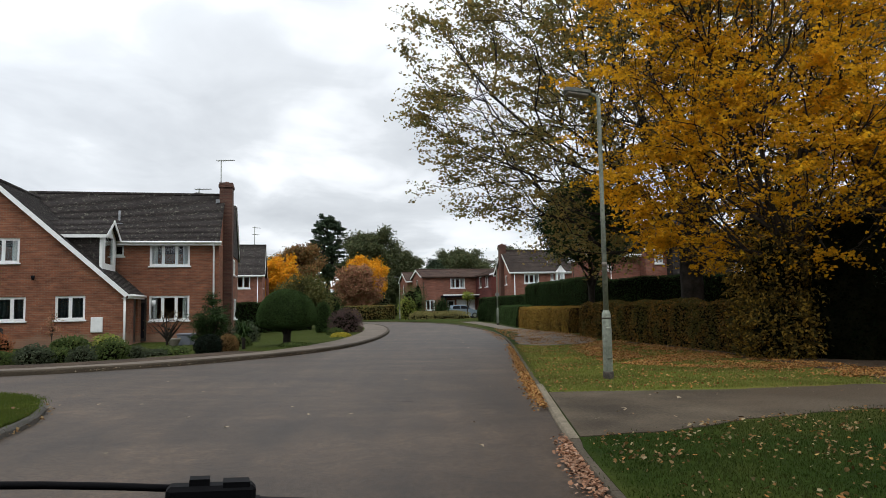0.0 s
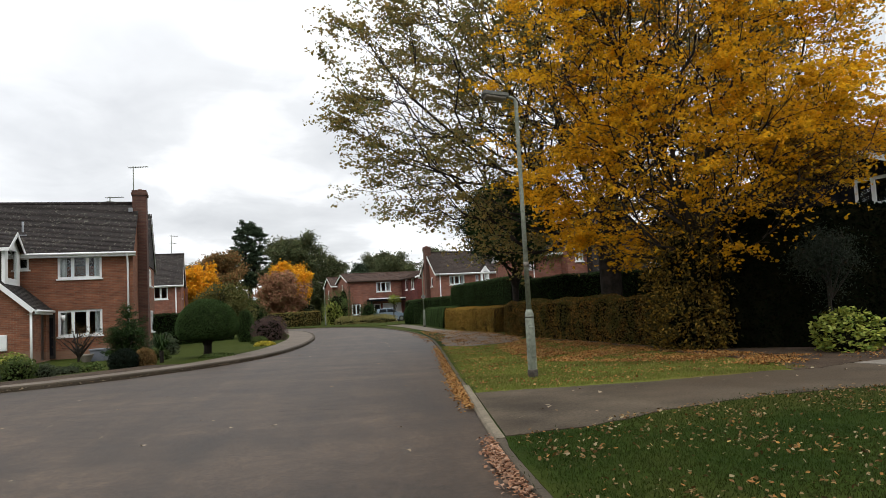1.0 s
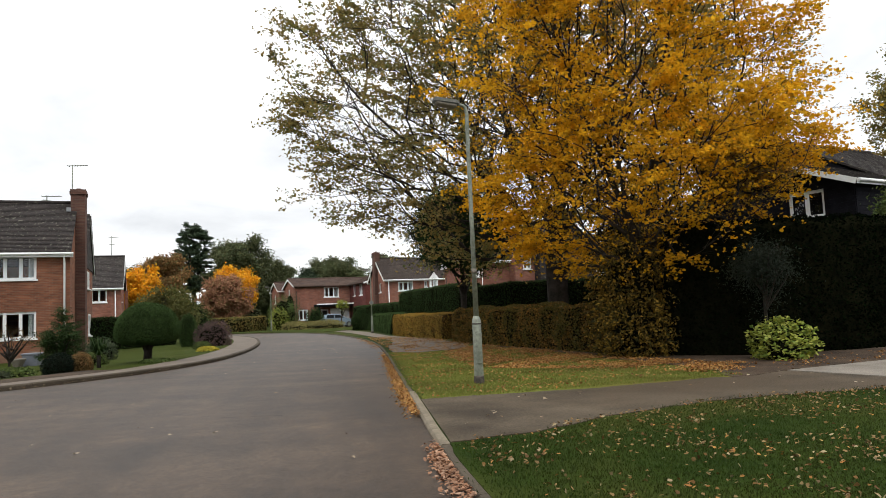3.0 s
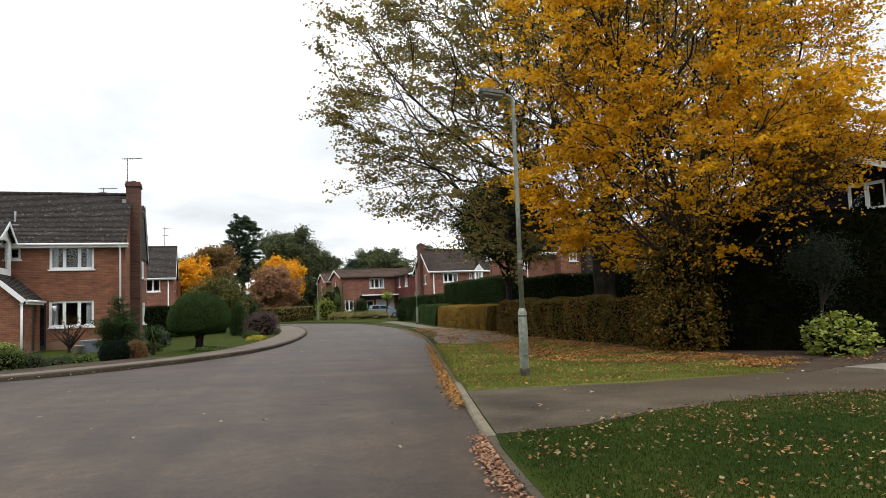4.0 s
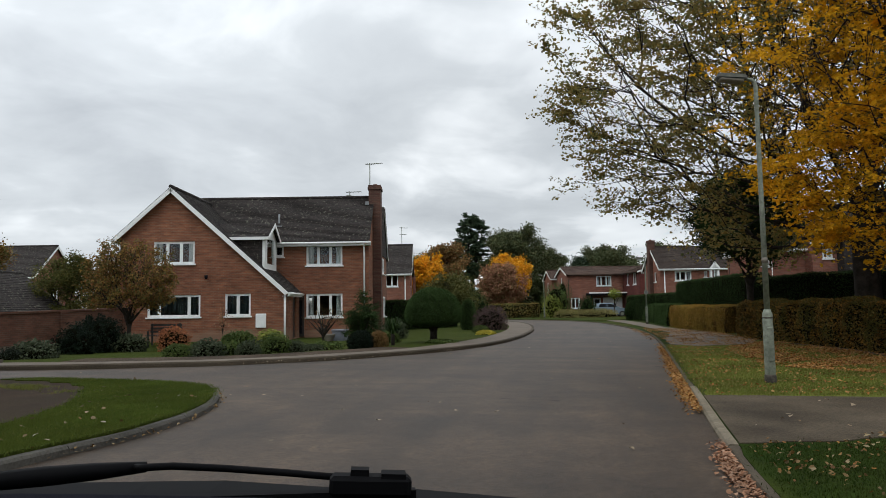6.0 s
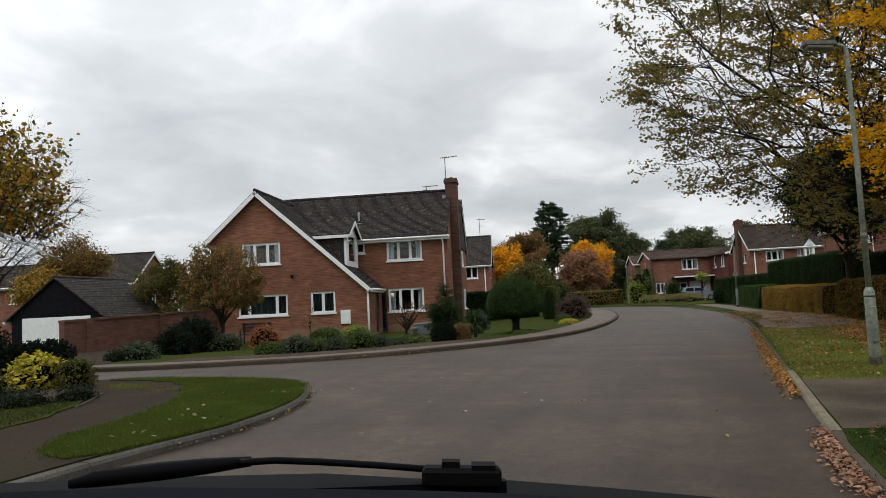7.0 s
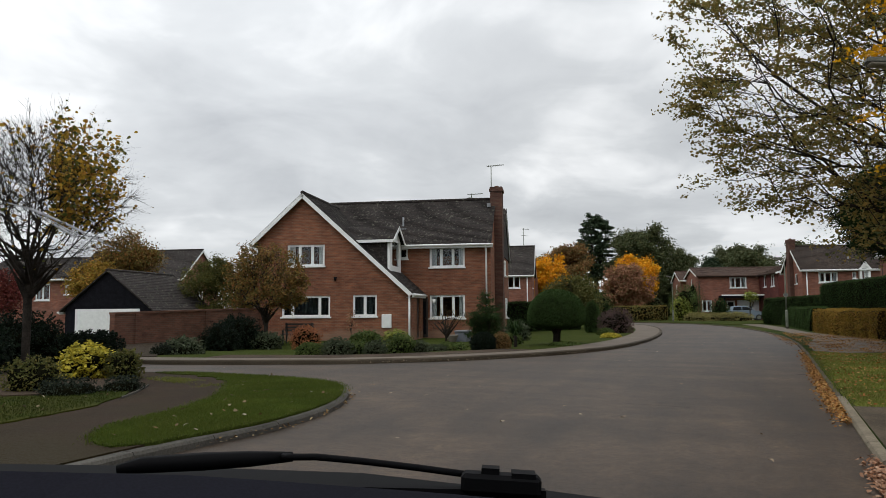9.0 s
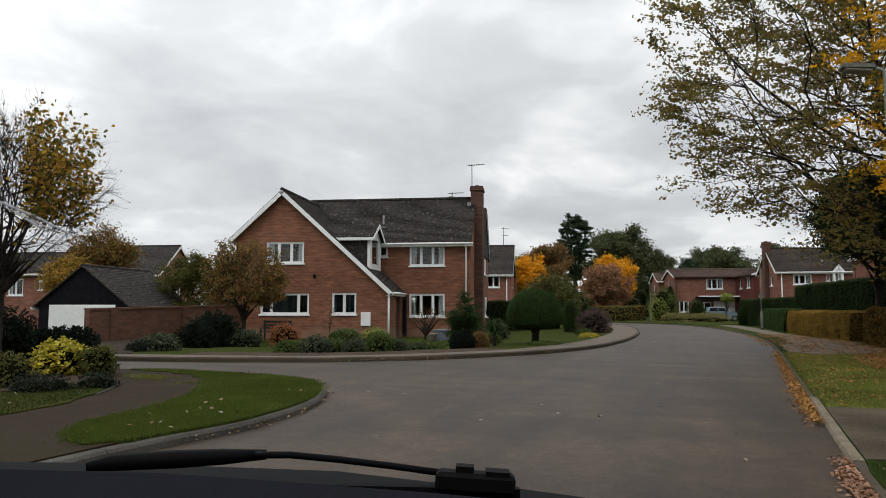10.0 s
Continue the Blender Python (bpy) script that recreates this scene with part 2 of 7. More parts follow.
M_KERB_DARK = mat_mottled("mossy_dark_kerb", (0.056, 0.045, 0.03108), (0.084, 0.067, 0.04704), 0.8, 0.9, 40.0, 0.4, 0.006)
M_SOIL = mat_mottled("bare_soil", (0.035, 0.024, 0.016), (0.075, 0.052, 0.034), 1.2, 0.95, 30.0, 0.8, 0.03)
M_BRICK = mat_brick("red_brown_brick", (0.2701, 0.1098, 0.05998), (0.1923, 0.0765, 0.04586), (0.2292, 0.1665, 0.1147), bleached=0.55)
M_BRICK_FAR = mat_brick("red_brick_far_houses", (0.2952, 0.1232, 0.08075), (0.2214, 0.0924, 0.06175), (0.2132, 0.1496, 0.1235))
M_BRICK_WALL = mat_brick("garden_wall_brick", (0.1756, 0.08028, 0.05326), (0.1245, 0.0609, 0.04311), (0.1464, 0.1038, 0.07607))
M_TILE = mat_brick("plain_roof_tiles", (0.0484, 0.0396, 0.0352), (0.02992, 0.02552, 0.02376), (0.0176, 0.01584, 0.01496), 0.17, 0.075, 0.95)
M_TILE_B = mat_brick("brown_roof_tiles", (0.10, 0.062, 0.045), (0.072, 0.046, 0.036), (0.03, 0.022, 0.018), 0.33, 0.12, 0.35)
M_TILE_C = mat_brick("dark_brown_roof_tiles", (0.06, 0.044, 0.035), (0.04, 0.031, 0.026), (0.02, 0.016, 0.014), 0.17, 0.1, 0.3)
M_TILE_RED = mat_brick("red_hung_tiles", (0.17, 0.05, 0.04), (0.12, 0.04, 0.033), (0.04, 0.018, 0.015), 0.17, 0.1)
M_WHITE = mat_plain("white_painted_timber", (0.84, 0.85, 0.83), 0.45, var=0.06)
M_BLACK = mat_mottled("black_stained_boards", (0.008, 0.008, 0.010), (0.014, 0.014, 0.018), 4.0, 0.8, 30.0, 0.3, 0.004, spec=0.05)
# near black in place of rooms without light; the dark is in the colour
M_DARK = mat_plain("room_shade_black", (0.012, 0.011, 0.010), 0.9)
M_CURTAIN = mat_plain("net_curtain", (0.62, 0.63, 0.62), 0.9, var=0.1, scale=14.0)
M_DRAPE = mat_plain("dark_teal_drapes", (0.022, 0.034, 0.036), 0.9, var=0.25, scale=9.0)
M_LEAD = mat_plain("lead_flashing", (0.22, 0.23, 0.24), 0.6, var=0.2)
M_GLASS = mat_glass("window_glass")
M_STEEL = mat_mottled("galvanised_steel", (0.1625, 0.1755, 0.138), (0.2625, 0.2795, 0.2242), 3.0, 0.55, 20.0, 0.1, 0.002, metal=0.3)
M_BARK = mat_mottled("tree_bark", (0.018, 0.015, 0.012), (0.045, 0.037, 0.03), 5.0, 0.95, 30.0, 0.8, 0.02)
# cores of hedges and bushes: the dark between leaves is put into the colour
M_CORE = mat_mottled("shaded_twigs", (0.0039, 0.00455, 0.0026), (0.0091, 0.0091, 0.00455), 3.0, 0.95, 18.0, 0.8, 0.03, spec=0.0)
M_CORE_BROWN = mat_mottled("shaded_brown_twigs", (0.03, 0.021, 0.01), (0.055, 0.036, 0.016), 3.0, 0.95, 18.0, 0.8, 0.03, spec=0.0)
L_BEECH = mat_leaf("golden_beech_leaves", [(0.74, 0.39, 0.015), (0.86, 0.50, 0.022), (0.52, 0.25, 0.012), (0.90, 0.56, 0.03), (0.28, 0.18, 0.016), (0.78, 0.41, 0.015), (0.13, 0.105, 0.016)], 0.64, patch=(0.72, 0.385, 0.013))
L_OAK = mat_leaf("olive_oak_leaves", [(0.17, 0.185, 0.066), (0.23, 0.215, 0.07), (0.29, 0.215, 0.06), (0.12, 0.145, 0.055), (0.33, 0.22, 0.06)], 0.42, patch=(0.24, 0.17, 0.05))
L_HEDGE = mat_leaf("beech_hedge_leaves", [(0.085, 0.07, 0.02), (0.15, 0.09, 0.022), (0.21, 0.11, 0.026), (0.07, 0.072, 0.02), (0.36, 0.18, 0.035)], 0.2, patch=(0.09, 0.09, 0.023))
L_GOLDHEDGE = mat_leaf("gold_tinted_hedge_leaves", [(0.31, 0.21, 0.036), (0.43, 0.25, 0.042), (0.19, 0.17, 0.032), (0.37, 0.18, 0.036)], 0.2)
L_TOPIARY = mat_leaf("clipped_evergreen_leaves", [(0.042, 0.072, 0.026), (0.058, 0.096, 0.03), (0.05, 0.088, 0.028), (0.07, 0.108, 0.034)], 0.1, spec=0.02)
L_YEW = mat_leaf("dark_conifer_foliage", [(0.022, 0.042, 0.016), (0.038, 0.066, 0.021), (0.03, 0.054, 0.018), (0.052, 0.082, 0.026)], 0.1, spec=0.02)
# evergreen leaves darkened far below leaf colour: deep shade under the trees, painted
L_SHADEYEW = mat_leaf("shade_dark_evergreen", [(0.00165, 0.0033, 0.00165), (0.00275, 0.0055, 0.0022), (0.0044, 0.0077, 0.00275)], 0.06, spec=0.0)
# beech leaves in darker tones; the shade below the crown is in the colour
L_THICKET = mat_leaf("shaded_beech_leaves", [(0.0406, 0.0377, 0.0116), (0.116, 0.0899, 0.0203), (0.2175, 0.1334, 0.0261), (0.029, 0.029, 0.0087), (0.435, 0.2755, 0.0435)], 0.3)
# yellow blades; on the verge their paleness also carries the brighter light there
L_DRYBLADE = mat_leaf("yellowed_grass_blades", [(0.135, 0.1595, 0.03025), (0.1744, 0.1815, 0.04125), (0.1068, 0.143, 0.02475), (0.1913, 0.1705, 0.0495)], 0.25)
L_ROSE = mat_leaf("pinkish_rust_leaves", [(0.3326, 0.1686, 0.09945), (0.3973, 0.1926, 0.1112), (0.268, 0.1348, 0.07722), (0.2033, 0.1493, 0.06435)], 0.3)
L_FRESHBLADE = mat_leaf("fresh_grass_blades", [(0.05794, 0.0882, 0.01134), (0.08208, 0.1146, 0.01701), (0.1063, 0.1278, 0.02457), (0.06759, 0.1014, 0.01417)], 0.25, patch=(0.07242, 0.09257, 0.01512))
L_GREEN = mat_leaf("mid_green_leaves", [(0.062, 0.095, 0.025), (0.09, 0.13, 0.034), (0.07, 0.10, 0.03), (0.125, 0.15, 0.042)], 0.2)
L_SAGE = mat_leaf("grey_green_leaves", [(0.0675, 0.0825, 0.0465), (0.105, 0.12, 0.07125), (0.045, 0.06, 0.0315)], 0.2)
L_DARKLAUREL = mat_leaf("dark_bluish_evergreen", [(0.0072, 0.0126, 0.0084), (0.012, 0.0204, 0.012), (0.018, 0.027, 0.0156), (0.0096, 0.0144, 0.0108)], 0.08, spec=0.06)
L_VARIEG = mat_leaf("yellow_green_variegated_leaves", [(0.30, 0.32, 0.05), (0.20, 0.26, 0.045), (0.42, 0.42, 0.10), (0.13, 0.19, 0.035)], 0.2)
L_YELLOW = mat_leaf("bright_yellow_leaves", [(0.55, 0.45, 0.05), (0.42, 0.36, 0.045), (0.62, 0.52, 0.08), (0.25, 0.24, 0.035)], 0.25)
L_ORANGE = mat_leaf("bright_orange_maple_leaves", [(0.713, 0.3119, 0.014), (0.828, 0.4158, 0.018), (0.598, 0.2339, 0.014), (0.759, 0.4678, 0.034)], 0.3)
L_RUST = mat_leaf("rust_brown_leaves", [(0.22, 0.1145, 0.044), (0.286, 0.162, 0.062), (0.1654, 0.09504, 0.037), (0.1434, 0.121, 0.044)], 0.25)
L_FAR = mat_leaf("distant_green_foliage", [(0.07272, 0.09225, 0.03822), (0.09648, 0.1177, 0.05226), (0.121, 0.1177, 0.04914), (0.08064, 0.09225, 0.04368)], 0.2)
L_PINE = mat_leaf("pine_needles", [(0.035, 0.057, 0.031), (0.053, 0.079, 0.044), (0.066, 0.088, 0.048)], 0.1)
L_LAST = mat_leaf("last_yellow_leaves", [(0.45, 0.27, 0.035), (0.52, 0.32, 0.04), (0.13, 0.13, 0.03), (0.10, 0.11, 0.025), (0.36, 0.18, 0.03)], 0.35)
L_SALMON = mat_leaf("salmon_autumn_leaves", [(0.357, 0.1275, 0.0595), (0.425, 0.17, 0.0765), (0.289, 0.0935, 0.0425), (0.221, 0.1105, 0.0425)], 0.3)
L_DULL = mat_leaf("dull_grey_leaves", [(0.02475, 0.033, 0.0231), (0.033, 0.04125, 0.0275), (0.0165, 0.022, 0.0143)], 0.2)
L_OLIVE = mat_leaf("olive_garden_leaves", [(0.085, 0.095, 0.028), (0.125, 0.12, 0.036), (0.065, 0.078, 0.022), (0.16, 0.135, 0.04)], 0.3)
L_RUSSET = mat_leaf("olive_russet_leaves", [(0.13, 0.12, 0.035), (0.22, 0.125, 0.04), (0.28, 0.12, 0.04), (0.10, 0.10, 0.03), (0.30, 0.19, 0.05)], 0.3)
L_PURPLE = mat_leaf("dull_purple_leaves", [(0.1063, 0.0676, 0.06916), (0.1487, 0.0858, 0.07657), (0.09031, 0.0715, 0.06175)], 0.2)
L_PALEHEDGE = mat_leaf("straw_tinted_hedge_leaves", [(0.24, 0.22, 0.08), (0.33, 0.28, 0.11), (0.18, 0.19, 0.06), (0.28, 0.22, 0.09)], 0.2)
L_FALLEN = mat_leaf("fallen_dry_leaves", [(0.30, 0.13, 0.034), (0.21, 0.088, 0.026), (0.36, 0.185, 0.05), (0.12, 0.058, 0.0224), (0.38, 0.235, 0.085)], 0.1)
L_DRIFT = mat_leaf("curled_brown_leaves", [(0.26, 0.125, 0.066), (0.33, 0.19, 0.115), (0.18, 0.08, 0.042), (0.37, 0.24, 0.16), (0.12, 0.055, 0.03)], 0.1)
L_PALE = mat_leaf("pale_fallen_leaves", [(0.1512, 0.108, 0.054), (0.2376, 0.1944, 0.1152), (0.1008, 0.0612, 0.0288), (0.144, 0.0864, 0.0288), (0.0792, 0.04896, 0.0216), (0.288, 0.252, 0.1728)], 0.1)
L_TAN = mat_leaf("tan_fallen_leaves", [(0.17, 0.1062, 0.0425), (0.2295, 0.1573, 0.07225), (0.1105, 0.0595, 0.0221), (0.17, 0.08925, 0.0272), (0.085, 0.04675, 0.0187), (0.272, 0.2125, 0.119)], 0.1)
L_BLEACHED = mat_leaf("bleached_fallen_leaves", [(0.30, 0.24, 0.16), (0.38, 0.32, 0.23), (0.24, 0.16, 0.09), (0.16, 0.10, 0.05)], 0.1)
L_BLADE = mat_leaf("grass_blades", [(0.01775, 0.0347, 0.0043), (0.02593, 0.04792, 0.006142), (0.03752, 0.05617, 0.008598), (0.02183, 0.04048, 0.005529)], 0.2, patch=(0.0307, 0.03636, 0.006758))


# ---- builders ----
def mesh_np(name, verts, faces):
    me = bpy.data.meshes.new(name)
    me.from_pydata([tuple(v) for v in verts], [], faces)
    return me


def put(name, me, mat, parent=None, label="", m=None):
    """Link a mesh as one object, under a thing or on its own."""
    if isinstance(me, bmesh.types.BMesh):
        b, me = me, bpy.data.meshes.new(name)
        bmesh.ops.recalc_face_normals(b, faces=b.faces)
        b.to_mesh(me)
        b.free()
    if mat and not me.materials:
        me.materials.append(mat)
    ob = new(name, me)
    if parent:
        ob.parent = parent
    if m is not None:
        ob.matrix_basis = m
    return tagged(ob, label)


def part(name, me, mat, parent, label="", m=None):
    return put(name, me, mat, parent, label, m)


def thing(name, m, label, category, group="", kind=""):
    e = new(name)
    e.matrix_basis = m
    e.empty_display_size = 0.3
    return tagged(e, label, category, group, kind)


def box_bm(x0, y0, z0, x1, y1, z1, bevel=0.0):
    b = bmesh.new()
    bmesh.ops.create_cube(b, size=1)
    for v in b.verts:
        v.co = ((x0 + x1) / 2 + v.co.x * (x1 - x0), (y0 + y1) / 2 + v.co.y * (y1 - y0), (z0 + z1) / 2 + v.co.z * (z1 - z0))
    if bevel:
        bmesh.ops.bevel(b, geom=b.edges[:], offset=bevel, segments=1, affect="EDGES", profile=0.5)
    return b


def add_box(b, x0, y0, z0, x1, y1, z1):
    r = bmesh.ops.create_cube(b, size=1)
    for v in r["verts"]:
        v.co = ((x0 + x1) / 2 + v.co.x * (x1 - x0), (y0 + y1) / 2 + v.co.y * (y1 - y0), (z0 + z1) / 2 + v.co.z * (z1 - z0))
    return b


def tube_bm(points, radii, sides=10, cap=True):
    b = bmesh.new()
    rings = []
    pts = [Vector(p) for p in points]
    for i, p in enumerate(pts):
        d = (pts[min(i + 1, len(pts) - 1)] - pts[max(i - 1, 0)]).normalized()
        a = d.orthogonal().normalized() if i == 0 else (prev - d * prev.dot(d)).normalized()
        prev = a
        c = d.cross(a)
        r = radii[i] if isinstance(radii, (list, tuple)) else radii
        rings.append([b.verts.new(p + (a * math.cos(k * math.tau / sides) + c * math.sin(k * math.tau / sides)) * r) for k in range(sides)])
    for r0, r1 in zip(rings, rings[1:]):
        for k in range(sides):
            f = b.faces.new((r0[k], r0[(k + 1) % sides], r1[(k + 1) % sides], r1[k]))
            f.smooth = True
    if cap:
        b.faces.new(rings[0][::-1])
        b.faces.new(rings[-1])
    return b


def prism(points, z0, z1):
    """A slab with the given outline, level on top."""
    b = bmesh.new()
    top = [b.verts.new((x, y, z1)) for x, y in points]
    low = [b.verts.new((x, y, z0)) for x, y in points]
    n = len(points)
    b.faces.new(top)
    b.normal_update()
    bmesh.ops.triangulate(b, faces=b.faces[:], ngon_method="EAR_CLIP")
    for i in range(n):
        b.faces.new((low[i], low[(i + 1) % n], top[(i + 1) % n], top[i]))
    return b


def smooth_line(pts, n=6):
    """Catmull-Rom through the points."""
    P = [Vector((p[0], p[1], 0)) for p in pts]
    P = [P[0] * 2 - P[1]] + P + [P[-1] * 2 - P[-2]]
    out = []
    for i in range(1, len(P) - 2):
        a, b, c, d = P[i - 1:i + 3]
        for k in range(n):
            t = k / n
            q = 0.5 * (2 * b + (c - a) * t + (2 * a - 5 * b + 4 * c - d) * t * t + (3 * b - a - 3 * c + d) * t ** 3)
            out.append((q.x, q.y))
    out.append((P[-2].x, P[-2].y))
    return out


def offset_line(pts, d):
    """The line moved d metres to its right."""
    out = []
    for i in range(len(pts)):
        a, b = pts[max(i - 1, 0)], pts[min(i + 1, len(pts) - 1)]
        tx, ty = b[0] - a[0], b[1] - a[1]
        l = math.hypot(tx, ty) or 1
        out.append((pts[i][0] + ty / l * d, pts[i][1] - tx / l * d))
    return out


def even_line(pts, n):
    """The line in n points of equal spacing."""
    P = np.array(pts)
    s = np.r_[0, np.cumsum(np.hypot(*np.diff(P, axis=0).T))]
    t = np.linspace(0, s[-1], n)
    return [(float(x), float(y)) for x, y in zip(np.interp(t, s, P[:, 0]), np.interp(t, s, P[:, 1]))]


def strip(a, c, z0, z1, n=160):
    """A slab between two lines."""
    a, c = even_line(a, n), even_line(c, n)
    b = bmesh.new()
    rows = [[b.verts.new(q) for q in ((*p, z0), (*p, z1), (*r, z1), (*r, z0))] for p, r in zip(a, c)]
    for r0, r1 in zip(rows, rows[1:]):
        for k in range(3):
            b.faces.new((r0[k], r0[k + 1], r1[k + 1], r1[k]))
    b.faces.new(rows[0]); b.faces.new(rows[-1][::-1])
    return b


def leaf_mesh(name, P, rng, length, width, flat=0.4, fold=0.25, along=None):
    """One folded leaf of two triangles at each place."""
    n = len(P)
    a = rng.normal(size=(n, 3))
    if along is not None:
        a = a * 0.6 + along
    a[:, 2] *= 1 - 0.6 * flat
    a /= np.linalg.norm(a, axis=1)[:, None]
    u = rng.normal(size=(n, 3)) * (1 - flat)
    u[:, 2] += flat * 1.6
    s = np.cross(a, u)
    s /= np.linalg.norm(s, axis=1)[:, None] + 1e-9
    nn = np.cross(s, a)
    L = (length * rng.uniform(0.65, 1.25, n))[:, None]
    Wd = (width * rng.uniform(0.7, 1.2, n))[:, None]
    V = np.empty((n, 4, 3))
    V[:, 0] = P - a * L * 0.5
    V[:, 1] = P + s * Wd * 0.5 + nn * Wd * fold
    V[:, 2] = P + a * L * 0.5
    V[:, 3] = P - s * Wd * 0.5 + nn * Wd * fold
    me = bpy.data.meshes.new(name)
    me.vertices.add(4 * n)
    me.vertices.foreach_set("co", V.astype(np.float32).ravel())
    idx = (np.arange(n) * 4)[:, None] + np.array([0, 1, 2, 0, 2, 3])
    me.loops.add(6 * n)
    me.loops.foreach_set("vertex_index", idx.astype(np.int32).ravel())
    me.polygons.add(2 * n)
    me.polygons.foreach_set("loop_start", (np.arange(2 * n) * 3).astype(np.int32))
    me.update(calc_edges=True)
    me.validate()
    return me


def oval_leaf_mesh(name, P, rng, length, width, curl=0.3, lean=0.28, torn=0.25):
    """Fallen leaves: six-cornered ovals, lying nearly flat and curled up at the rim."""
    n = len(P)
    an = rng.uniform(0, math.tau, n)
    tilt = rng.normal(size=(n, 3)) * lean
    up = np.array([0, 0, 1.0]) + tilt
    up /= np.linalg.norm(up, axis=1)[:, None]
    a = np.stack([np.cos(an), np.sin(an), np.zeros(n)], 1)
    a -= up * (a * up).sum(1)[:, None]
    a /= np.linalg.norm(a, axis=1)[:, None]
    s = np.cross(up, a)
    L, W = (length * rng.uniform(0.55, 1.25, n))[:, None], (width * rng.uniform(0.6, 1.25, n))[:, None]
    cu = (curl * rng.uniform(-0.5, 1.2, n))[:, None] * W
    j = rng.uniform(1 - torn, 1 + torn, (6, n, 1))
    V = np.stack([P - a * L * 0.5 * j[0], P - a * L * 0.2 + s * W * 0.5 * j[1] + up * cu, P + a * L * 0.22 + s * W * 0.45 * j[2] + up * cu * 0.8,
                  P + a * L * 0.5 * j[3] + up * cu * 0.3, P + a * L * 0.22 - s * W * 0.45 * j[4] + up * cu, P - a * L * 0.2 - s * W * 0.5 * j[5] + up * cu * 0.7], 1)
    me = bpy.data.meshes.new(name)
    me.vertices.add(6 * n)
    me.vertices.foreach_set("co", V.astype(np.float32).ravel())
    idx = (np.arange(n) * 6)[:, None] + np.array([0, 1, 5, 1, 2, 5, 2, 4, 5, 2, 3, 4])
    me.loops.add(12 * n)
    me.loops.foreach_set("vertex_index", idx.astype(np.int32).ravel())
    me.polygons.add(4 * n)
    me.polygons.foreach_set("loop_start", (np.arange(4 * n) * 3).astype(np.int32))
    me.update(calc_edges=True)
    me.validate()
    return me


def on_surface(me, n, rng):
    """n random places on a mesh's faces, with their normals."""
    me.calc_loop_triangles()
    T = np.array([t.vertices[:] for t in me.loop_triangles])
    V = np.array([v.co[:] for v in me.vertices])
    A, B, C = V[T[:, 0]], V[T[:, 1]], V[T[:, 2]]
    N = np.cross(B - A, C - A)
    ar = np.linalg.norm(N, axis=1)
    pick = rng.choice(len(T), n, p=ar / ar.sum())
    r1, r2 = np.sqrt(rng.random(n)), rng.random(n)
    P = A[pick] * (1 - r1)[:, None] + B[pick] * (r1 * (1 - r2))[:, None] + C[pick] * (r1 * r2)[:, None]
    return P, N[pick] / (ar[pick][:, None] + 1e-9)


def lumpy(b, amp, size, seed):
    b.normal_update()
    off = Vector((seed * 7.3, seed * 3.1, seed * 1.7))
    for v in b.verts:
        n1 = noise.noise(v.co / size + off) + 0.5 * noise.noise(v.co / size * 2.7 + off)
        v.co += v.normal * amp * n1
    return b


def leafy(parent, core, core_mat, leaf_mat, count, length, width, seed, depth=0.08, flat=0.2, out=0.3):
    """A core, coloured as dark as the shade within, with leaves standing on it."""
    rng = np.random.default_rng(seed)
    c = put("shade_core", core, core_mat, parent)
    P, N = on_surface(c.data, count, rng)
    P = P + N * rng.uniform(-0.3, 1.0, count)[:, None] * depth
    broad = leaf_mat in (L_YELLOW, L_VARIEG)
    me = oval_leaf_mesh("foliage", P, rng, length, width, 0.25, 0.6) if broad else leaf_mesh("foliage", P, rng, length, width, flat, along=N * out)
    part("foliage", me, leaf_mat, parent)
    return parent


def ball_bm(rx, ry, rz, sub=3):
    b = bmesh.new()
    bmesh.ops.create_icosphere(b, subdivisions=sub, radius=1)
    for v in b.verts:
        v.co = (v.co.x * rx, v.co.y * ry, v.co.z * rz)
    return b


def shrub(name, x, y, z, rx, ry, h, leaf, count, length, seed, label, category="shrub", core=None, amp=0.12, group="", width=None, depth=0.1, flat=0.2):
    """A bush; with amp of 0.3 or more it is loose, with shoots standing out of its outline."""
    t = thing(name, pose(x, y, z), label, category, group)
    loose = amp >= 0.3
    if loose:
        depth, count = max(depth, 0.16 * rx + 0.16 * h), int(count * 0.6)
    b = ball_bm(rx * (0.78 if loose else 0.9), ry * (0.78 if loose else 0.9), h * (0.44 if loose else 0.5), 3)
    for v in b.verts:
        v.co.z += h * (0.4 if loose else 0.48)
        if v.co.z < 0.05:
            v.co.z = -0.03
    lumpy(b, amp * min(rx, h), max(rx, h) * 0.55, seed)
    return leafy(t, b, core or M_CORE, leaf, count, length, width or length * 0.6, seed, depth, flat)


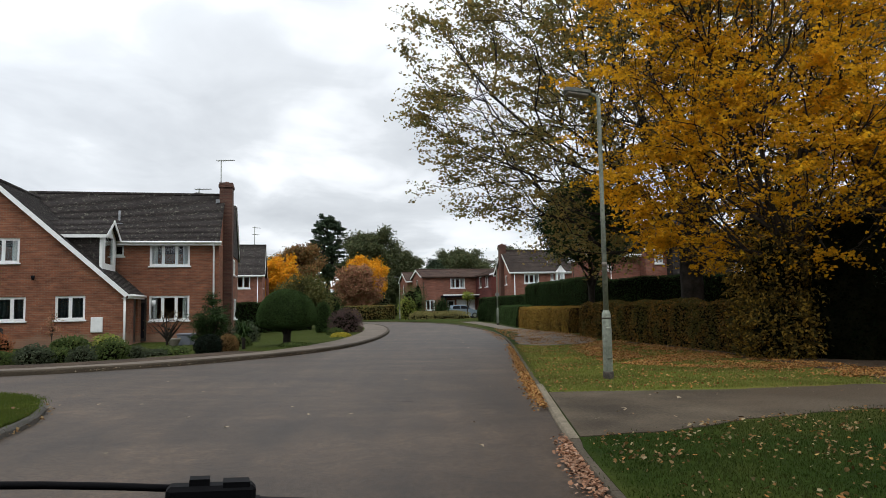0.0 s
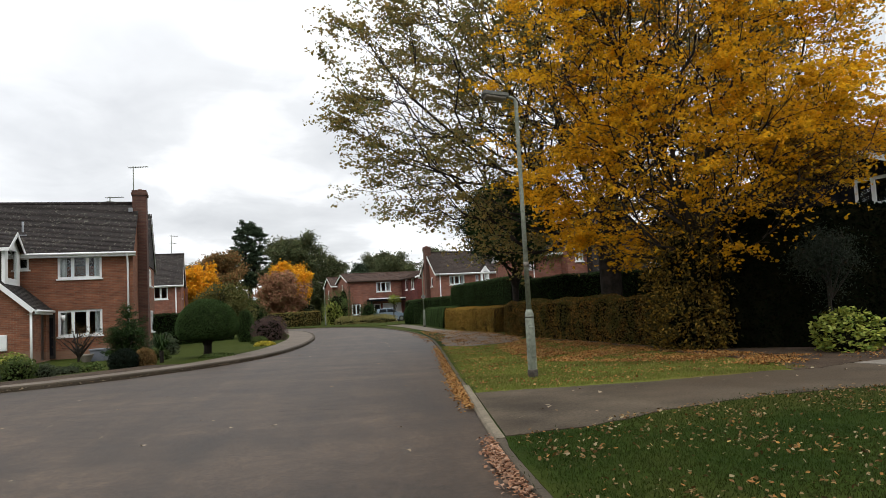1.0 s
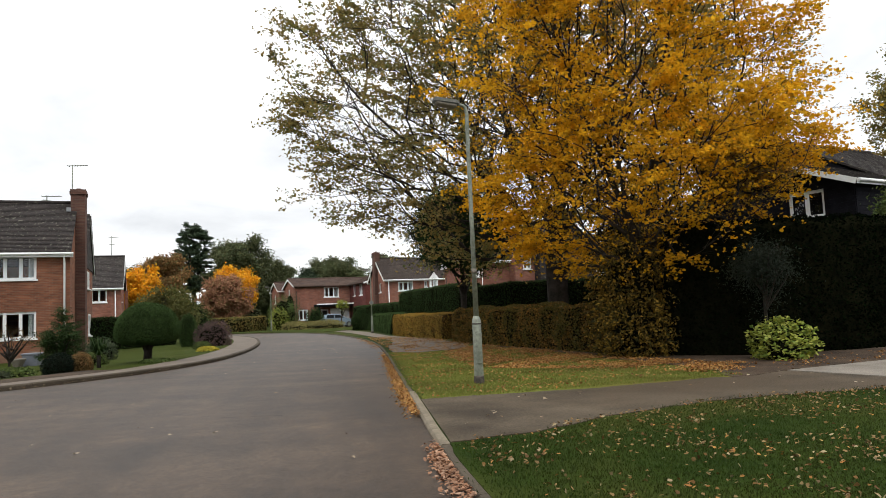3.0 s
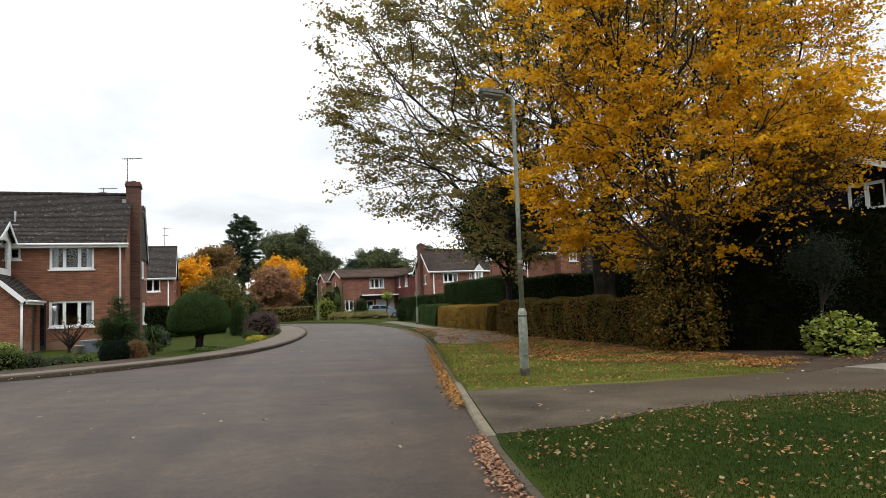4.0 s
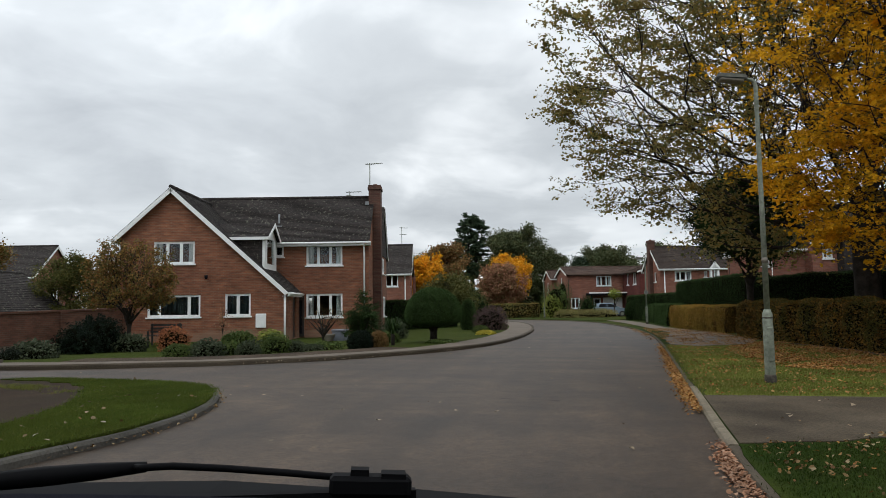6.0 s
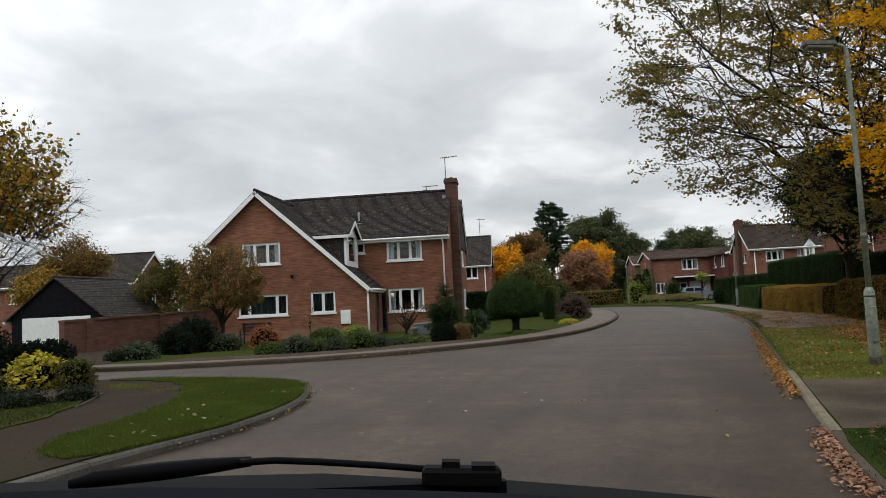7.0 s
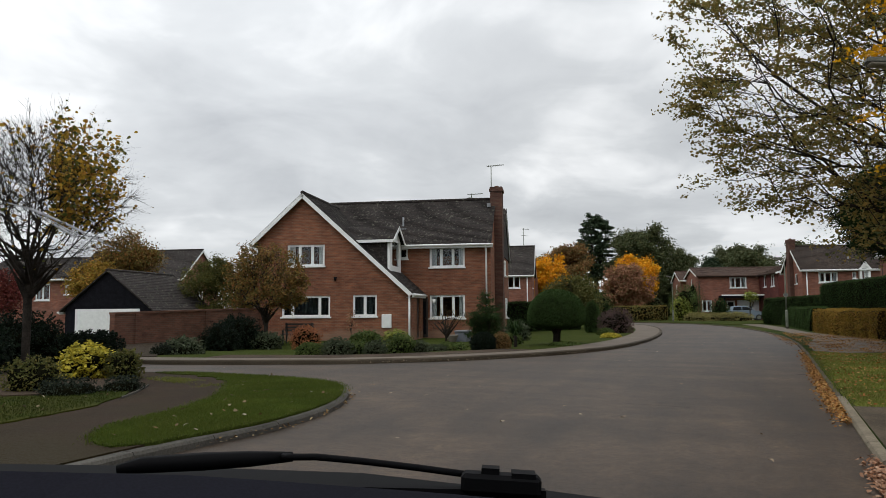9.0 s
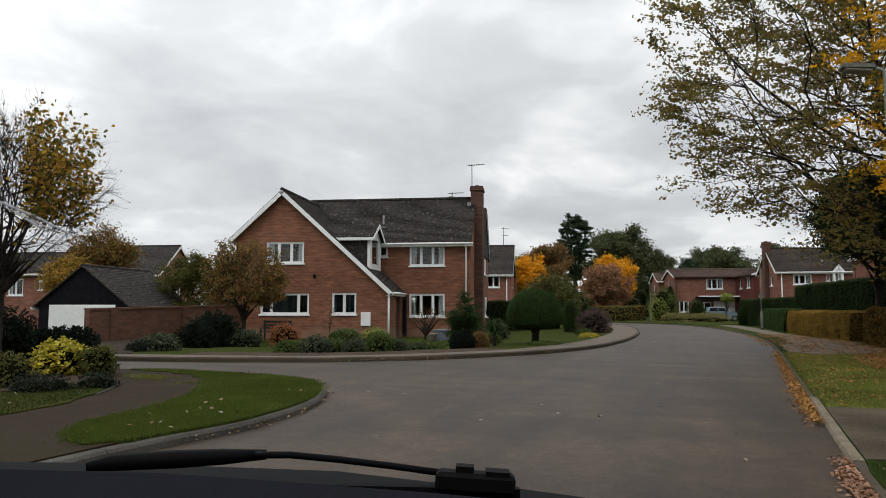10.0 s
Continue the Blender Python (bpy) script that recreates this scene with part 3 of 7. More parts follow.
def hedge(name, pts, width, height, leaf, count, length, seed, label, core=None, z=0.0, amp=0.1, taper=0.06):
    t = thing(name, pose(pts[0][0], pts[0][1], z), label, "hedge")
    line = []
    for a, c in zip(pts, pts[1:]):
        k = max(1, int(math.dist(a, c) / 0.5))
        line += [(a[0] + (c[0] - a[0]) * i / k - pts[0][0], a[1] + (c[1] - a[1]) * i / k - pts[0][1]) for i in range(k)]
    line.append((pts[-1][0] - pts[0][0], pts[-1][1] - pts[0][1]))
    prof = [(-0.5, -0.03), (-0.5, 0.35), (-0.5 + taper, 0.7), (-0.5 + taper * 1.5, 0.95), (-0.3, 1.0), (0, 1.0), (0.3, 1.0), (0.5 - taper * 1.5, 0.95), (0.5 - taper, 0.7), (0.5, 0.35), (0.5, -0.03)]
    b = bmesh.new()
    rows = []
    for i, p in enumerate(line):
        a, c = line[max(i - 1, 0)], line[min(i + 1, len(line) - 1)]
        l = math.dist(a, c)
        nx, ny = (c[1] - a[1]) / l, -(c[0] - a[0]) / l
        rows.append([b.verts.new((p[0] + nx * u * width, p[1] + ny * u * width, h * height)) for u, h in prof])
    for r0, r1 in zip(rows, rows[1:]):
        for k in range(len(prof) - 1):
            b.faces.new((r0[k], r0[k + 1], r1[k + 1], r1[k]))
    b.faces.new(rows[0]); b.faces.new(rows[-1][::-1])
    bmesh.ops.triangulate(b, faces=[f for f in b.faces if len(f.verts) > 4])
    bmesh.ops.recalc_face_normals(b, faces=b.faces)
    lumpy(b, amp, 0.9, seed)
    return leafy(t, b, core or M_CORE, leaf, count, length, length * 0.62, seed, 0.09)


def tree(name, x, y, z, trunk_h, trunk_r, crown, clusters, leaves, leaf, length, width, seed, label,
         spread=0.55, flat=0.55, shell=0.45, category="tree", lean=(0, 0), tip=0.012, drop=0.0, bare=None, limbs=14, limb_gap=0.86, along_twigs=0.6, oval=0.0, clump=1.7, low=0.92, profile=None, spray=None, wander=0.06, boughs=()):
    """A trunk, limbs that reach into the crown (centre and radii, from the base), and leaves round their ends.
    profile: the crown's width by height, from its foot to its top. spray: (twigs, their length, flat or not, how far they fan out), each limb's end carries such a spray."""
    rng = np.random.default_rng(seed)
    cx, cy, cz, rx, ry, rz = crown
    t = thing(name, pose(x, y, z), label, category)
    d = rng.normal(size=(clusters * 3, 3))
    d /= np.linalg.norm(d, axis=1)[:, None]
    r = rng.random(len(d)) ** shell
    # an uneven outline: the reach varies with the direction
    reach = np.array([0.88 + 0.26 * noise.noise(Vector(v) * 1.7 + Vector((seed, 0, 0))) + 0.16 * noise.noise(Vector(v) * 4.1 + Vector((0, seed, 0))) for v in d])
    C = np.array([cx, cy, cz]) + d * (r * reach)[:, None] * np.array([rx, ry, rz])
    if profile:
        # heights by the width that the crown has there, and an even spread round the trunk
        hh = np.linspace(0, 1, 60)
        wide = np.interp(hh, [p[0] for p in profile], [p[1] for p in profile])
        w = np.interp(rng.random(len(d)), np.r_[0, np.cumsum(wide[1:] + wide[:-1])] / (wide[1:] + wide[:-1]).sum(), hh)
        an = np.arctan2(d[:, 1], d[:, 0])
        rr = r * (reach + 0.12) * np.interp(w, hh, wide)
        C = np.stack([cx + rr * rx * np.cos(an), cy + rr * ry * np.sin(an), cz - rz + 2 * rz * w], 1)
        C[:, 2] += 0.5 * (reach - 0.9) * rz
    C = C[C[:, 2] > max(0.3, cz - rz * low)][:clusters]
    for bx, by, bz, size, many in boughs:
        C = np.concatenate([C, np.array([bx, by, bz]) + rng.normal(size=(many, 3)) * size * np.array([1, 1, 0.5])])
    nodes = [np.array([lean[0] * k / 8, lean[1] * k / 8, trunk_h * k / 8]) for k in range(9)]
    nodes[0][2] = -0.15
    par = [-1] + list(range(8))
    start = nodes[-1]

    def grow(k, c, wander):
        p0 = nodes[k]
        dist = float(np.linalg.norm(c - p0))
        n, last = max(1, int(dist / 0.7)), k
        bend = rng.normal(size=3) * wander * dist
        for i in range(1, n + 1):
            s = i / n
            q = p0 + (c - p0) * s + bend * math.sin(math.pi * s)
            q[2] += 0.07 * dist * math.sin(math.pi * s)
            nodes.append(q); par.append(last); last = len(nodes) - 1
    # main limbs first, then everything that hangs on them
    order = C[np.argsort(-np.linalg.norm((C - start) / np.array([rx, ry, rz]), axis=1))]
    limbs_made = [order[0]]
    for c in order:
        if len(limbs_made) >= limbs:
            break
        v = np.array(limbs_made) - start
        u = c - start
        if np.max(v @ u / (np.linalg.norm(v, axis=1) * np.linalg.norm(u))) < limb_gap:
            limbs_made.append(c)
    for c in limbs_made:
        grow(int(rng.integers(5, 9)), start + (c - start) * 0.88, wander)
    ends_at = []
    for c in C[np.argsort(np.linalg.norm(C - start, axis=1))]:
        A = np.array(nodes[4:])
        v = c - A
        dist = np.linalg.norm(v, axis=1)
        rad_a, rad_c = np.linalg.norm(A - start, axis=1), np.linalg.norm(c - start)
        cost = dist + 1.2 * np.maximum(0, A[:, 2] - c[2] + 0.15 * dist) + 2.5 * np.maximum(0, rad_a - 0.9 * rad_c)
        grow(int(np.argmin(cost)) + 4, c, 0.1)
        ends_at.append(len(nodes) - 1)
    N = len(nodes)
    load = np.ones(N)
    for i in range(N - 1, 0, -1):
        load[par[i]] += load[i]
    rad = tip * load ** 0.5
    rad *= min(1.6, trunk_r / rad[0])
    rad = np.maximum(rad, tip * 0.6)
    rad[0] *= 1.35
    nodes = np.array(nodes)
    V, F = [], []
    for i in range(1, N):
        p, q, r0, r1 = nodes[par[i]], nodes[i], rad[par[i]], rad[i]
        r0 = min(r0, r1 * 1.7) if par[i] > 8 else r0
        ax = q - p
        ax = ax / (np.linalg.norm(ax) + 1e-9)
        e1 = np.cross(ax, (0.31, 0.77, 0.55)); e1 /= np.linalg.norm(e1)
        e2 = np.cross(ax, e1)
        k = 8 if r1 > 0.08 else 4
        o = len(V)
        for base, rr in ((p, r0), (q, r1)):
            for j in range(k):
                an = j * math.tau / k
                V.append(base + (e1 * math.cos(an) + e2 * math.sin(an)) * rr)
        F += [(o + j, o + (j + 1) % k, o + k + (j + 1) % k, o + k + j) for j in range(k)]
    me = mesh_np("trunk", V, F)
    me.polygons.foreach_set("use_smooth", [True] * len(me.polygons))
    part("trunk", me, M_BARK, t)
    if spray:
        # twigs fan out from each limb's end, and carry the leaves
        count, reach_t, level = spray[:3]
        fan = spray[3] if len(spray) > 3 else 1.0
        E = np.array(ends_at)
        tip_p, back_p = nodes[E], nodes[np.array(par)[E]]
        o = tip_p - back_p
        o = o / (np.linalg.norm(o, axis=1)[:, None] + 1e-9)
        radial = (tip_p - np.array([cx, cy, cz])) * np.array([1, 1, 0.4])
        o = o * 0.6 + radial / (np.linalg.norm(radial, axis=1)[:, None] + 1e-9)
        if level:
            o[:, 2] = o[:, 2] * 0.25 - 0.06
        n = len(E) * count
        base, o = np.repeat(tip_p - (tip_p - back_p) * 0.3, count, 0), np.repeat(o, count, 0)
        v = rng.normal(size=(n, 3)) * fan * np.array([0.75, 0.75, 0.16 if level else 0.6])
        o = o + v
        o /= np.linalg.norm(o, axis=1)[:, None]
        ln = (reach_t * rng.uniform(0.45, 1.25, n))[:, None]
        knee = base + o * ln * 0.55 + rng.normal(size=(n, 3)) * 0.05 * reach_t
        o2 = o + rng.normal(size=(n, 3)) * 0.3
        o2[:, 2] -= 0.12 if level else -0.1
        o2 /= np.linalg.norm(o2, axis=1)[:, None]
        end = knee + o2 * ln * 0.5
        tri = np.array([[1, 0, 0], [-0.5, 0.6, 0.6], [-0.5, -0.6, -0.6]])
        TV = np.concatenate([(base[:, None] + tri * tip * 0.7), (knee[:, None] + tri * tip * 0.5), (end[:, None] + tri * tip * 0.22)], 1).reshape(-1, 3)
        quads = [(a + j, a + (j + 1) % 3, a + 3 + (j + 1) % 3, a + 3 + j) for a in (0, 3) for j in range(3)]
        TF = ((np.arange(n) * 9)[:, None, None] + np.array(quads)).reshape(-1, 4)
        part("twig", mesh_np("twig", TV, TF.tolist()), M_BARK, t)
        if leaves:
            thick = np.array([max(0.06, 0.75 + clump * (noise.noise(Vector(e) * 0.5 + Vector((seed, 3, 1))) + 0.5 * noise.noise(Vector(e) * 1.2 + Vector((seed, 7, 2))))) for e in end])
            if bare is not None:
                thick *= np.array([bare(e) for e in end])
            pick = rng.choice(n, leaves, p=thick / thick.sum())
            f = (0.15 + 0.93 * rng.random(leaves) ** 0.6)[:, None]
            P = np.where(f < 0.55, base[pick] + (knee - base)[pick] * f / 0.55, knee[pick] + (end - knee)[pick] * (f - 0.55) / 0.45)
            P = P + rng.normal(size=(leaves, 3)) * spread * np.array([1, 1, 0.5 if level else 0.9])
            P = P[P[:, 2] > 0.2]
            part("crown", oval_leaf_mesh("crown", P, rng, length, width, 0.3, oval), leaf, t)
        return t
    if leaves:
        # leaves sit along the outer twigs, or in pads round the twig ends
        twig = np.flatnonzero((load < 5) & (np.arange(N) > 8)) if along_twigs else np.array([], int)
        ends = nodes[twig] if along_twigs else C
        back = nodes[np.array(par)[twig]] if along_twigs else C
        if bare is not None:
            ok = np.array([bare(e) for e in ends])
            ends, back = ends[ok], back[ok]
        keep = np.array([0.12 + max(0.0, 0.7 + clump * noise.noise(Vector(e) * 0.55 + Vector((seed, 3, 1)))) for e in ends])
        pick = rng.choice(len(ends), leaves, p=keep / keep.sum())
        off = rng.normal(size=(leaves, 3)) * spread * np.array([1, 1, 0.42 + 0.3 * (1 - flat)])
        P = ends[pick] + (back - ends)[pick] * rng.random(leaves)[:, None] + off
        P[:, 2] -= drop * np.linalg.norm(off[:, :2], axis=1)
        P = P[P[:, 2] > 0.2]
        part("crown", oval_leaf_mesh("crown", P, rng, length, width, 0.3, oval) if oval else leaf_mesh("crown", P, rng, length, width, flat), leaf, t)
    return t


def wall_bm(w, th, base, profile, openings=()):
    """A wall along x, its face at y = 0 and its thickness towards +y. profile: points (x, z) of its top edge."""
    b = bmesh.new()
    xs = sorted({0.0, w, *[p[0] for p in profile], *[o[k] for o in openings for k in (0, 2)]})

    def top(x):
        for (xa, za), (xb, zb) in zip(profile, profile[1:]):
            if xa <= x <= xb:
                return za + (zb - za) * (x - xa) / (xb - xa or 1)
        return profile[-1][1]

    def face(pts):
        b.faces.new([b.verts.new(p) for p in pts])

    for xa, xb in zip(xs, xs[1:]):
        mid = (xa + xb) / 2
        cuts = sorted((o[1], o[3]) for o in openings if o[0] <= mid <= o[2])
        lo = base
        spans = []
        for z0, z1 in cuts:
            spans.append((lo, lo, z0, z0)); lo = z1
        spans.append((lo, lo, top(xa), top(xb)))
        for a0, b0, a1, b1 in spans:
            face([(xa, 0, a0), (xb, 0, b0), (xb, 0, b1), (xa, 0, a1)])
            face([(xa, th, a0), (xa, th, a1), (xb, th, b1), (xb, th, b0)])
        face([(xa, 0, top(xa)), (xb, 0, top(xb)), (xb, th, top(xb)), (xa, th, top(xa))])
    for x in (0, w):
        face([(x, 0, base), (x, 0, top(x)), (x, th, top(x)), (x, th, base)])
    for x0, z0, x1, z1 in openings:
        for p, q in (((x0, z0), (x1, z0)), ((x1, z0), (x1, z1)), ((x1, z1), (x0, z1)), ((x0, z1), (x0, z0))):
            face([(p[0], 0, p[1]), (q[0], 0, q[1]), (q[0], th, q[1]), (p[0], th, p[1])])
    bmesh.ops.remove_doubles(b, verts=b.verts, dist=0.001)
    return b


def slope_bm(a, bb, c, d, courses, th=0.06, lip=0.018):
    """A roof slope in overlapping courses: eave from a to bb, ridge from d to c."""
    a, bb, c, d = (Vector(p) for p in (a, bb, c, d))
    n = (bb - a).cross(d - a).normalized()
    if n.z < 0:
        n = -n
    b = bmesh.new()
    lo = [b.verts.new(v) for v in (a, bb)]
    for i in range(courses):
        s0, s1 = i / courses, (i + 1) / courses
        up = [b.verts.new(v + n * lip) for v in (a.lerp(d, s0), bb.lerp(c, s0))]
        far = [b.verts.new(v) for v in (a.lerp(d, s1), bb.lerp(c, s1))]
        b.faces.new((up[0], up[1], far[1], far[0]))
        b.faces.new((lo[0], lo[1], up[1], up[0]))
        b.faces.new((lo[0], up[0], far[0])); b.faces.new((lo[1], far[1], up[1]))
        if i == 0:
            first = lo
        lo = far
    under = [b.verts.new(v - n * th) for v in (a, bb, c, d)]
    edge = [first[0], first[1], lo[1], lo[0]]
    b.faces.new(under[::-1])
    for i in range(4):
        b.faces.new((under[i], under[(i + 1) % 4], edge[(i + 1) % 4], edge[i]))
    return b


def beam_bm(p, q, w, h):
    """A board from p to q, w thick across and h deep, hanging below the line."""
    p, q = Vector(p), Vector(q)
    ax = (q - p).normalized()
    side = ax.cross(Vector((0, 0, 1))).normalized()
    up = side.cross(ax)
    b = bmesh.new()
    r = [[b.verts.new(o + side * w / 2 * s - up * h * k) for s, k in ((-1, 0), (1, 0), (1, 1), (-1, 1))] for o in (p, q)]
    for i in range(4):
        b.faces.new((r[0][i], r[0][(i + 1) % 4], r[1][(i + 1) % 4], r[1][i]))
    b.faces.new(r[0][::-1]); b.faces.new(r[1])
    return b


def window(parent, m, x0, z0, x1, z1, lights=3, curtain=0, label="", sill=True, split=None):
    """A white casement window in an opening: frame and mullions, panes, sill, curtains."""
    f, y0 = 0.065, 0.05
    edges = split or [k / lights for k in range(1, lights)]
    cuts = [0.0, *edges, 1.0]
    holes = [(max(f, (x1 - x0) * p + (0.035 if i else 0)), f, min(x1 - x0 - f, (x1 - x0) * q - (0.035 if i < len(cuts) - 2 else 0)), z1 - z0 - f) for i, (p, q) in enumerate(zip(cuts, cuts[1:]))]
    wm = pose(x0, y0, z0)
    b = wall_bm(x1 - x0, 0.08, 0, [(0, z1 - z0), (x1 - x0, z1 - z0)], holes)
    bmesh.ops.translate(b, verts=b.verts, vec=(x0, y0, z0))
    w = put("window", b, M_WHITE, parent, label or "white painted casement window", m)
    for xa, za, xb, zb in holes:
        g = part("pane", box_bm(x0 + xa, 0.085, z0 + za, x0 + xb, 0.093, z0 + zb), M_GLASS, w)
        cw, ch = xb - xa, zb - za
        if cw > 0.2:
            cas = wall_bm(cw, 0.03, 0, [(0, ch), (cw, ch)], [(0.035, 0.035, cw - 0.035, ch - 0.035)])
            bmesh.ops.translate(cas, verts=cas.verts, vec=(x0 + xa, y0 + 0.004, z0 + za))
            part("casement", cas, M_WHITE, w)
    if sill:
        part("sill", box_bm(x0 - 0.06, -0.07, z0 - 0.07, x1 + 0.06, 0.12, z0, 0.01), M_WHITE, w)
    if curtain:
        for side in ((0, 1) if curtain == 1 else (0,)):
            cw = (x1 - x0) * (0.17 if curtain == 1 else 1.0)
            cx = x0 + 0.03 if side == 0 else x1 - 0.03 - cw
            n = max(8, int(cw / 0.04))
            V = [(cx + cw * i / n, 0.24 + 0.03 * math.sin(i * 1.3), z) for i in range(n + 1) for z in (z0 - 0.1, z1 + 0.1)]
            part("curtain", mesh_np("curtain", V, [(2 * i, 2 * i + 2, 2 * i + 3, 2 * i + 1) for i in range(n)]), M_CURTAIN if curtain == 1 else M_DRAPE, w)
    return w


def gutter(parent, p, q, m=None, mat=None):
    b = tube_bm([p, q], 0.055, 8)
    return part("gutter", b, mat or M_WHITE, parent, m=m)


def block(parent, m, w, d, eave, rise, axis="x", front=(), left=(), right=(), wall=None, roof=None, eo=0.3, vo=0.2, courses=26, base=-0.1, verge=True, gable=None, trim=None):
    """A gabled block of a house: four walls with openings, two tiled slopes, fascias and verge boards.
    Openings: (x0, z0, x1, z1, lights, curtain)."""
    wall, roof, th = wall or M_BRICK_FAR, roof or M_TILE, 0.25
    trim = trim or M_WHITE
    flat = [(0, eave), (w, eave)]
    peak = [(0, eave), (w / 2, eave + rise), (w, eave)]
    peak_d = [(0, eave), (d / 2 - th, eave + rise), (d - 2 * th, eave)]
    sides = [(pose(0, 0, 0), w, front, flat if axis == "x" else peak),
             (pose(w, d, 0, 0, 0, 180), w, (), flat if axis == "x" else peak),
             (pose(0, d - th, 0, 0, 0, -90), d - 2 * th, left, peak_d if axis == "x" else [(0, eave), (d - 2 * th, eave)]),
             (pose(w, th, 0, 0, 0, 90), d - 2 * th, right, peak_d if axis == "x" else [(0, eave), (d - 2 * th, eave)])]
    for k, (pm, length, ops, prof) in enumerate(sides):
        part("wall", wall_bm(length, th, base, prof, [o[:4] for o in ops]), (gable if gable and k >= 2 else wall), parent, m=m @ pm)
        for o in ops:
            window(parent, m @ pm, *o)
    # floors painted near black, so the rooms look unlit through the panes
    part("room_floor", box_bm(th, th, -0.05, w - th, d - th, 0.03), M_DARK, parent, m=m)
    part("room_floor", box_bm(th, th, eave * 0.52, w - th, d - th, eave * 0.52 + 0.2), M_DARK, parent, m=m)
    half = (d if axis == "x" else w) / 2
    k = rise / half
    z0, zr = eave - eo * k + 0.07, eave + rise + 0.07
    if axis == "x":
        e1 = [(-vo, -eo, z0), (w + vo, -eo, z0), (w + vo, d / 2, zr), (-vo, d / 2, zr)]
        e2 = [(w + vo, d + eo, z0), (-vo, d + eo, z0), (-vo, d / 2, zr), (w + vo, d / 2, zr)]
    else:
        e1 = [(-eo, d + vo, z0), (-eo, -vo, z0), (w / 2, -vo, zr), (w / 2, d + vo, zr)]
        e2 = [(w + eo, -vo, z0), (w + eo, d + vo, z0), (w / 2, d + vo, zr), (w / 2, -vo, zr)]
    for e in (e1, e2):
        part("roof", slope_bm(*e, courses), roof, parent, m=m)
        part("fascia", beam_bm(Vector(e[0]) - Vector((0, 0, 0.03)), Vector(e[1]) - Vector((0, 0, 0.03)), 0.03, 0.16), trim, parent, m=m)
        mid = Vector(e[0]).lerp(Vector(e[1]), 0.5) - Vector(e[3]).lerp(Vector(e[2]), 0.5)
        mid.z = 0
        o = mid.normalized() * 0.07 - Vector((0, 0, 0.08))
        gutter(parent, Vector(e[0]) + o, Vector(e[1]) + o, m, trim)
        if verge:
            for p, q in ((e[0], e[3]), (e[1], e[2])):
                part("verge_board", beam_bm(Vector(p) - Vector((0, 0, 0.02)), Vector(q) - Vector((0, 0, 0.02)), 0.035, 0.18), M_WHITE, parent, m=m)
    r0, r1 = Vector(e1[3]), Vector(e1[2])
    part("ridge", tube_bm([r0 + Vector((0, 0, 0.0)), r1 + Vector((0, 0, 0.0))], 0.09, 8), roof, parent, m=m)


def chimney(parent, m, x0, y0, x1, y1, z0, z1, brick, pots=1):
    c = part("chimney", box_bm(x0, y0, z0, x1, y1, z1), brick, parent, m=m)
    cap = box_bm(x0 - 0.05, y0 - 0.05, z1 - 0.22, x1 + 0.05, y1 + 0.05, z1 - 0.08)
    add_box(cap, x0 - 0.02, y0 - 0.02, z1 - 0.08, x1 + 0.02, y1 + 0.02, z1 + 0.03)
    part("cap", cap, brick, c)
    for k in range(pots):
        yy = y0 + (y1 - y0) * (k + 1) / (pots + 1)
        part("pot", tube_bm([((x0 + x1) / 2, yy, z1 + 0.02), ((x0 + x1) / 2, yy, z1 + 0.14)], [0.13, 0.11], 12), M_BRICK_WALL, c)
    return c


def aerial(name, m, mast, booms, label):
    t = thing(name, m, label, "aerial")
    part("mast", tube_bm([(0, 0, 0), (0, 0, mast)], 0.026, 6), M_STEEL, t)
    for z, ang, length, rods in booms:
        c, s = math.cos(ang), math.sin(ang)
        part("boom", tube_bm([(-c * length * 0.25, -s * length * 0.25, z), (c * length * 0.75, s * length * 0.75, z)], 0.018, 6), M_STEEL, t)
        for k in range(rods):
            f = -0.2 + 0.9 * k / max(1, rods - 1)
            px, py, hl = c * length * f, s * length * f, 0.22 - 0.08 * k / rods
            part("element", tube_bm([(px + s * hl, py - c * hl, z), (px - s * hl, py + c * hl, z)], 0.011, 5), M_STEEL, t)
    return t


M_BRICK_CHIMNEY = mat_brick("sooty_chimney_brick", (0.12, 0.058, 0.042), (0.085, 0.043, 0.033), (0.12, 0.09, 0.07))

# ---- ground, road, kerbs ----
put("ground", prism([(-1500, -900), (1500, -900), (1500, 2200), (-1500, 2200)], -0.6, -0.4), M_GRASS)
tagged(bpy.data.objects["ground"], "wide flat grassy land under the estate", "ground", kind="structure")

RIGHT_KERB = smooth_line([(0.97, -9), (0.98, 0), (1.03, 4.8), (1.11, 6.9), (1.28, 9.6), (1.43, 12), (1.7, 16.4), (2.14, 23.8), (2.38, 31), (2.1, 40), (0.9, 51), (-0.4, 57), (-2.4, 63), (-6.3, 68.5), (-12, 72.5), (-22, 76)], 5)
LEFT_KERB = smooth_line([(-60, 11.0), (-30, 12.2), (-20, 13.0), (-13.4, 13.7), (-11.1, 14.15), (-9.9, 14.6), (-8.56, 15.05), (-7.5, 15.8), (-6.3, 16.8), (-5.2, 18.3), (-4.2, 20.1), (-3.35, 22.7), (-2.87, 26.4), (-2.73, 31.6), (-3.0, 39), (-3.95, 48), (-5.6, 56), (-8.4, 62), (-13.5, 67), (-23, 70.5)], 5)
ISLAND_KERB = smooth_line([(-4.75, -9), (-4.7, 0), (-4.66, 4.6), (-4.57, 5.6), (-4.46, 6.5), (-4.6, 7.85), (-5.0, 9.0), (-5.52, 9.92), (-6.2, 10.5), (-7.3, 10.88), (-8.5, 11.05), (-10.5, 11.15), (-20, 10.7), (-60, 8.5)], 5)

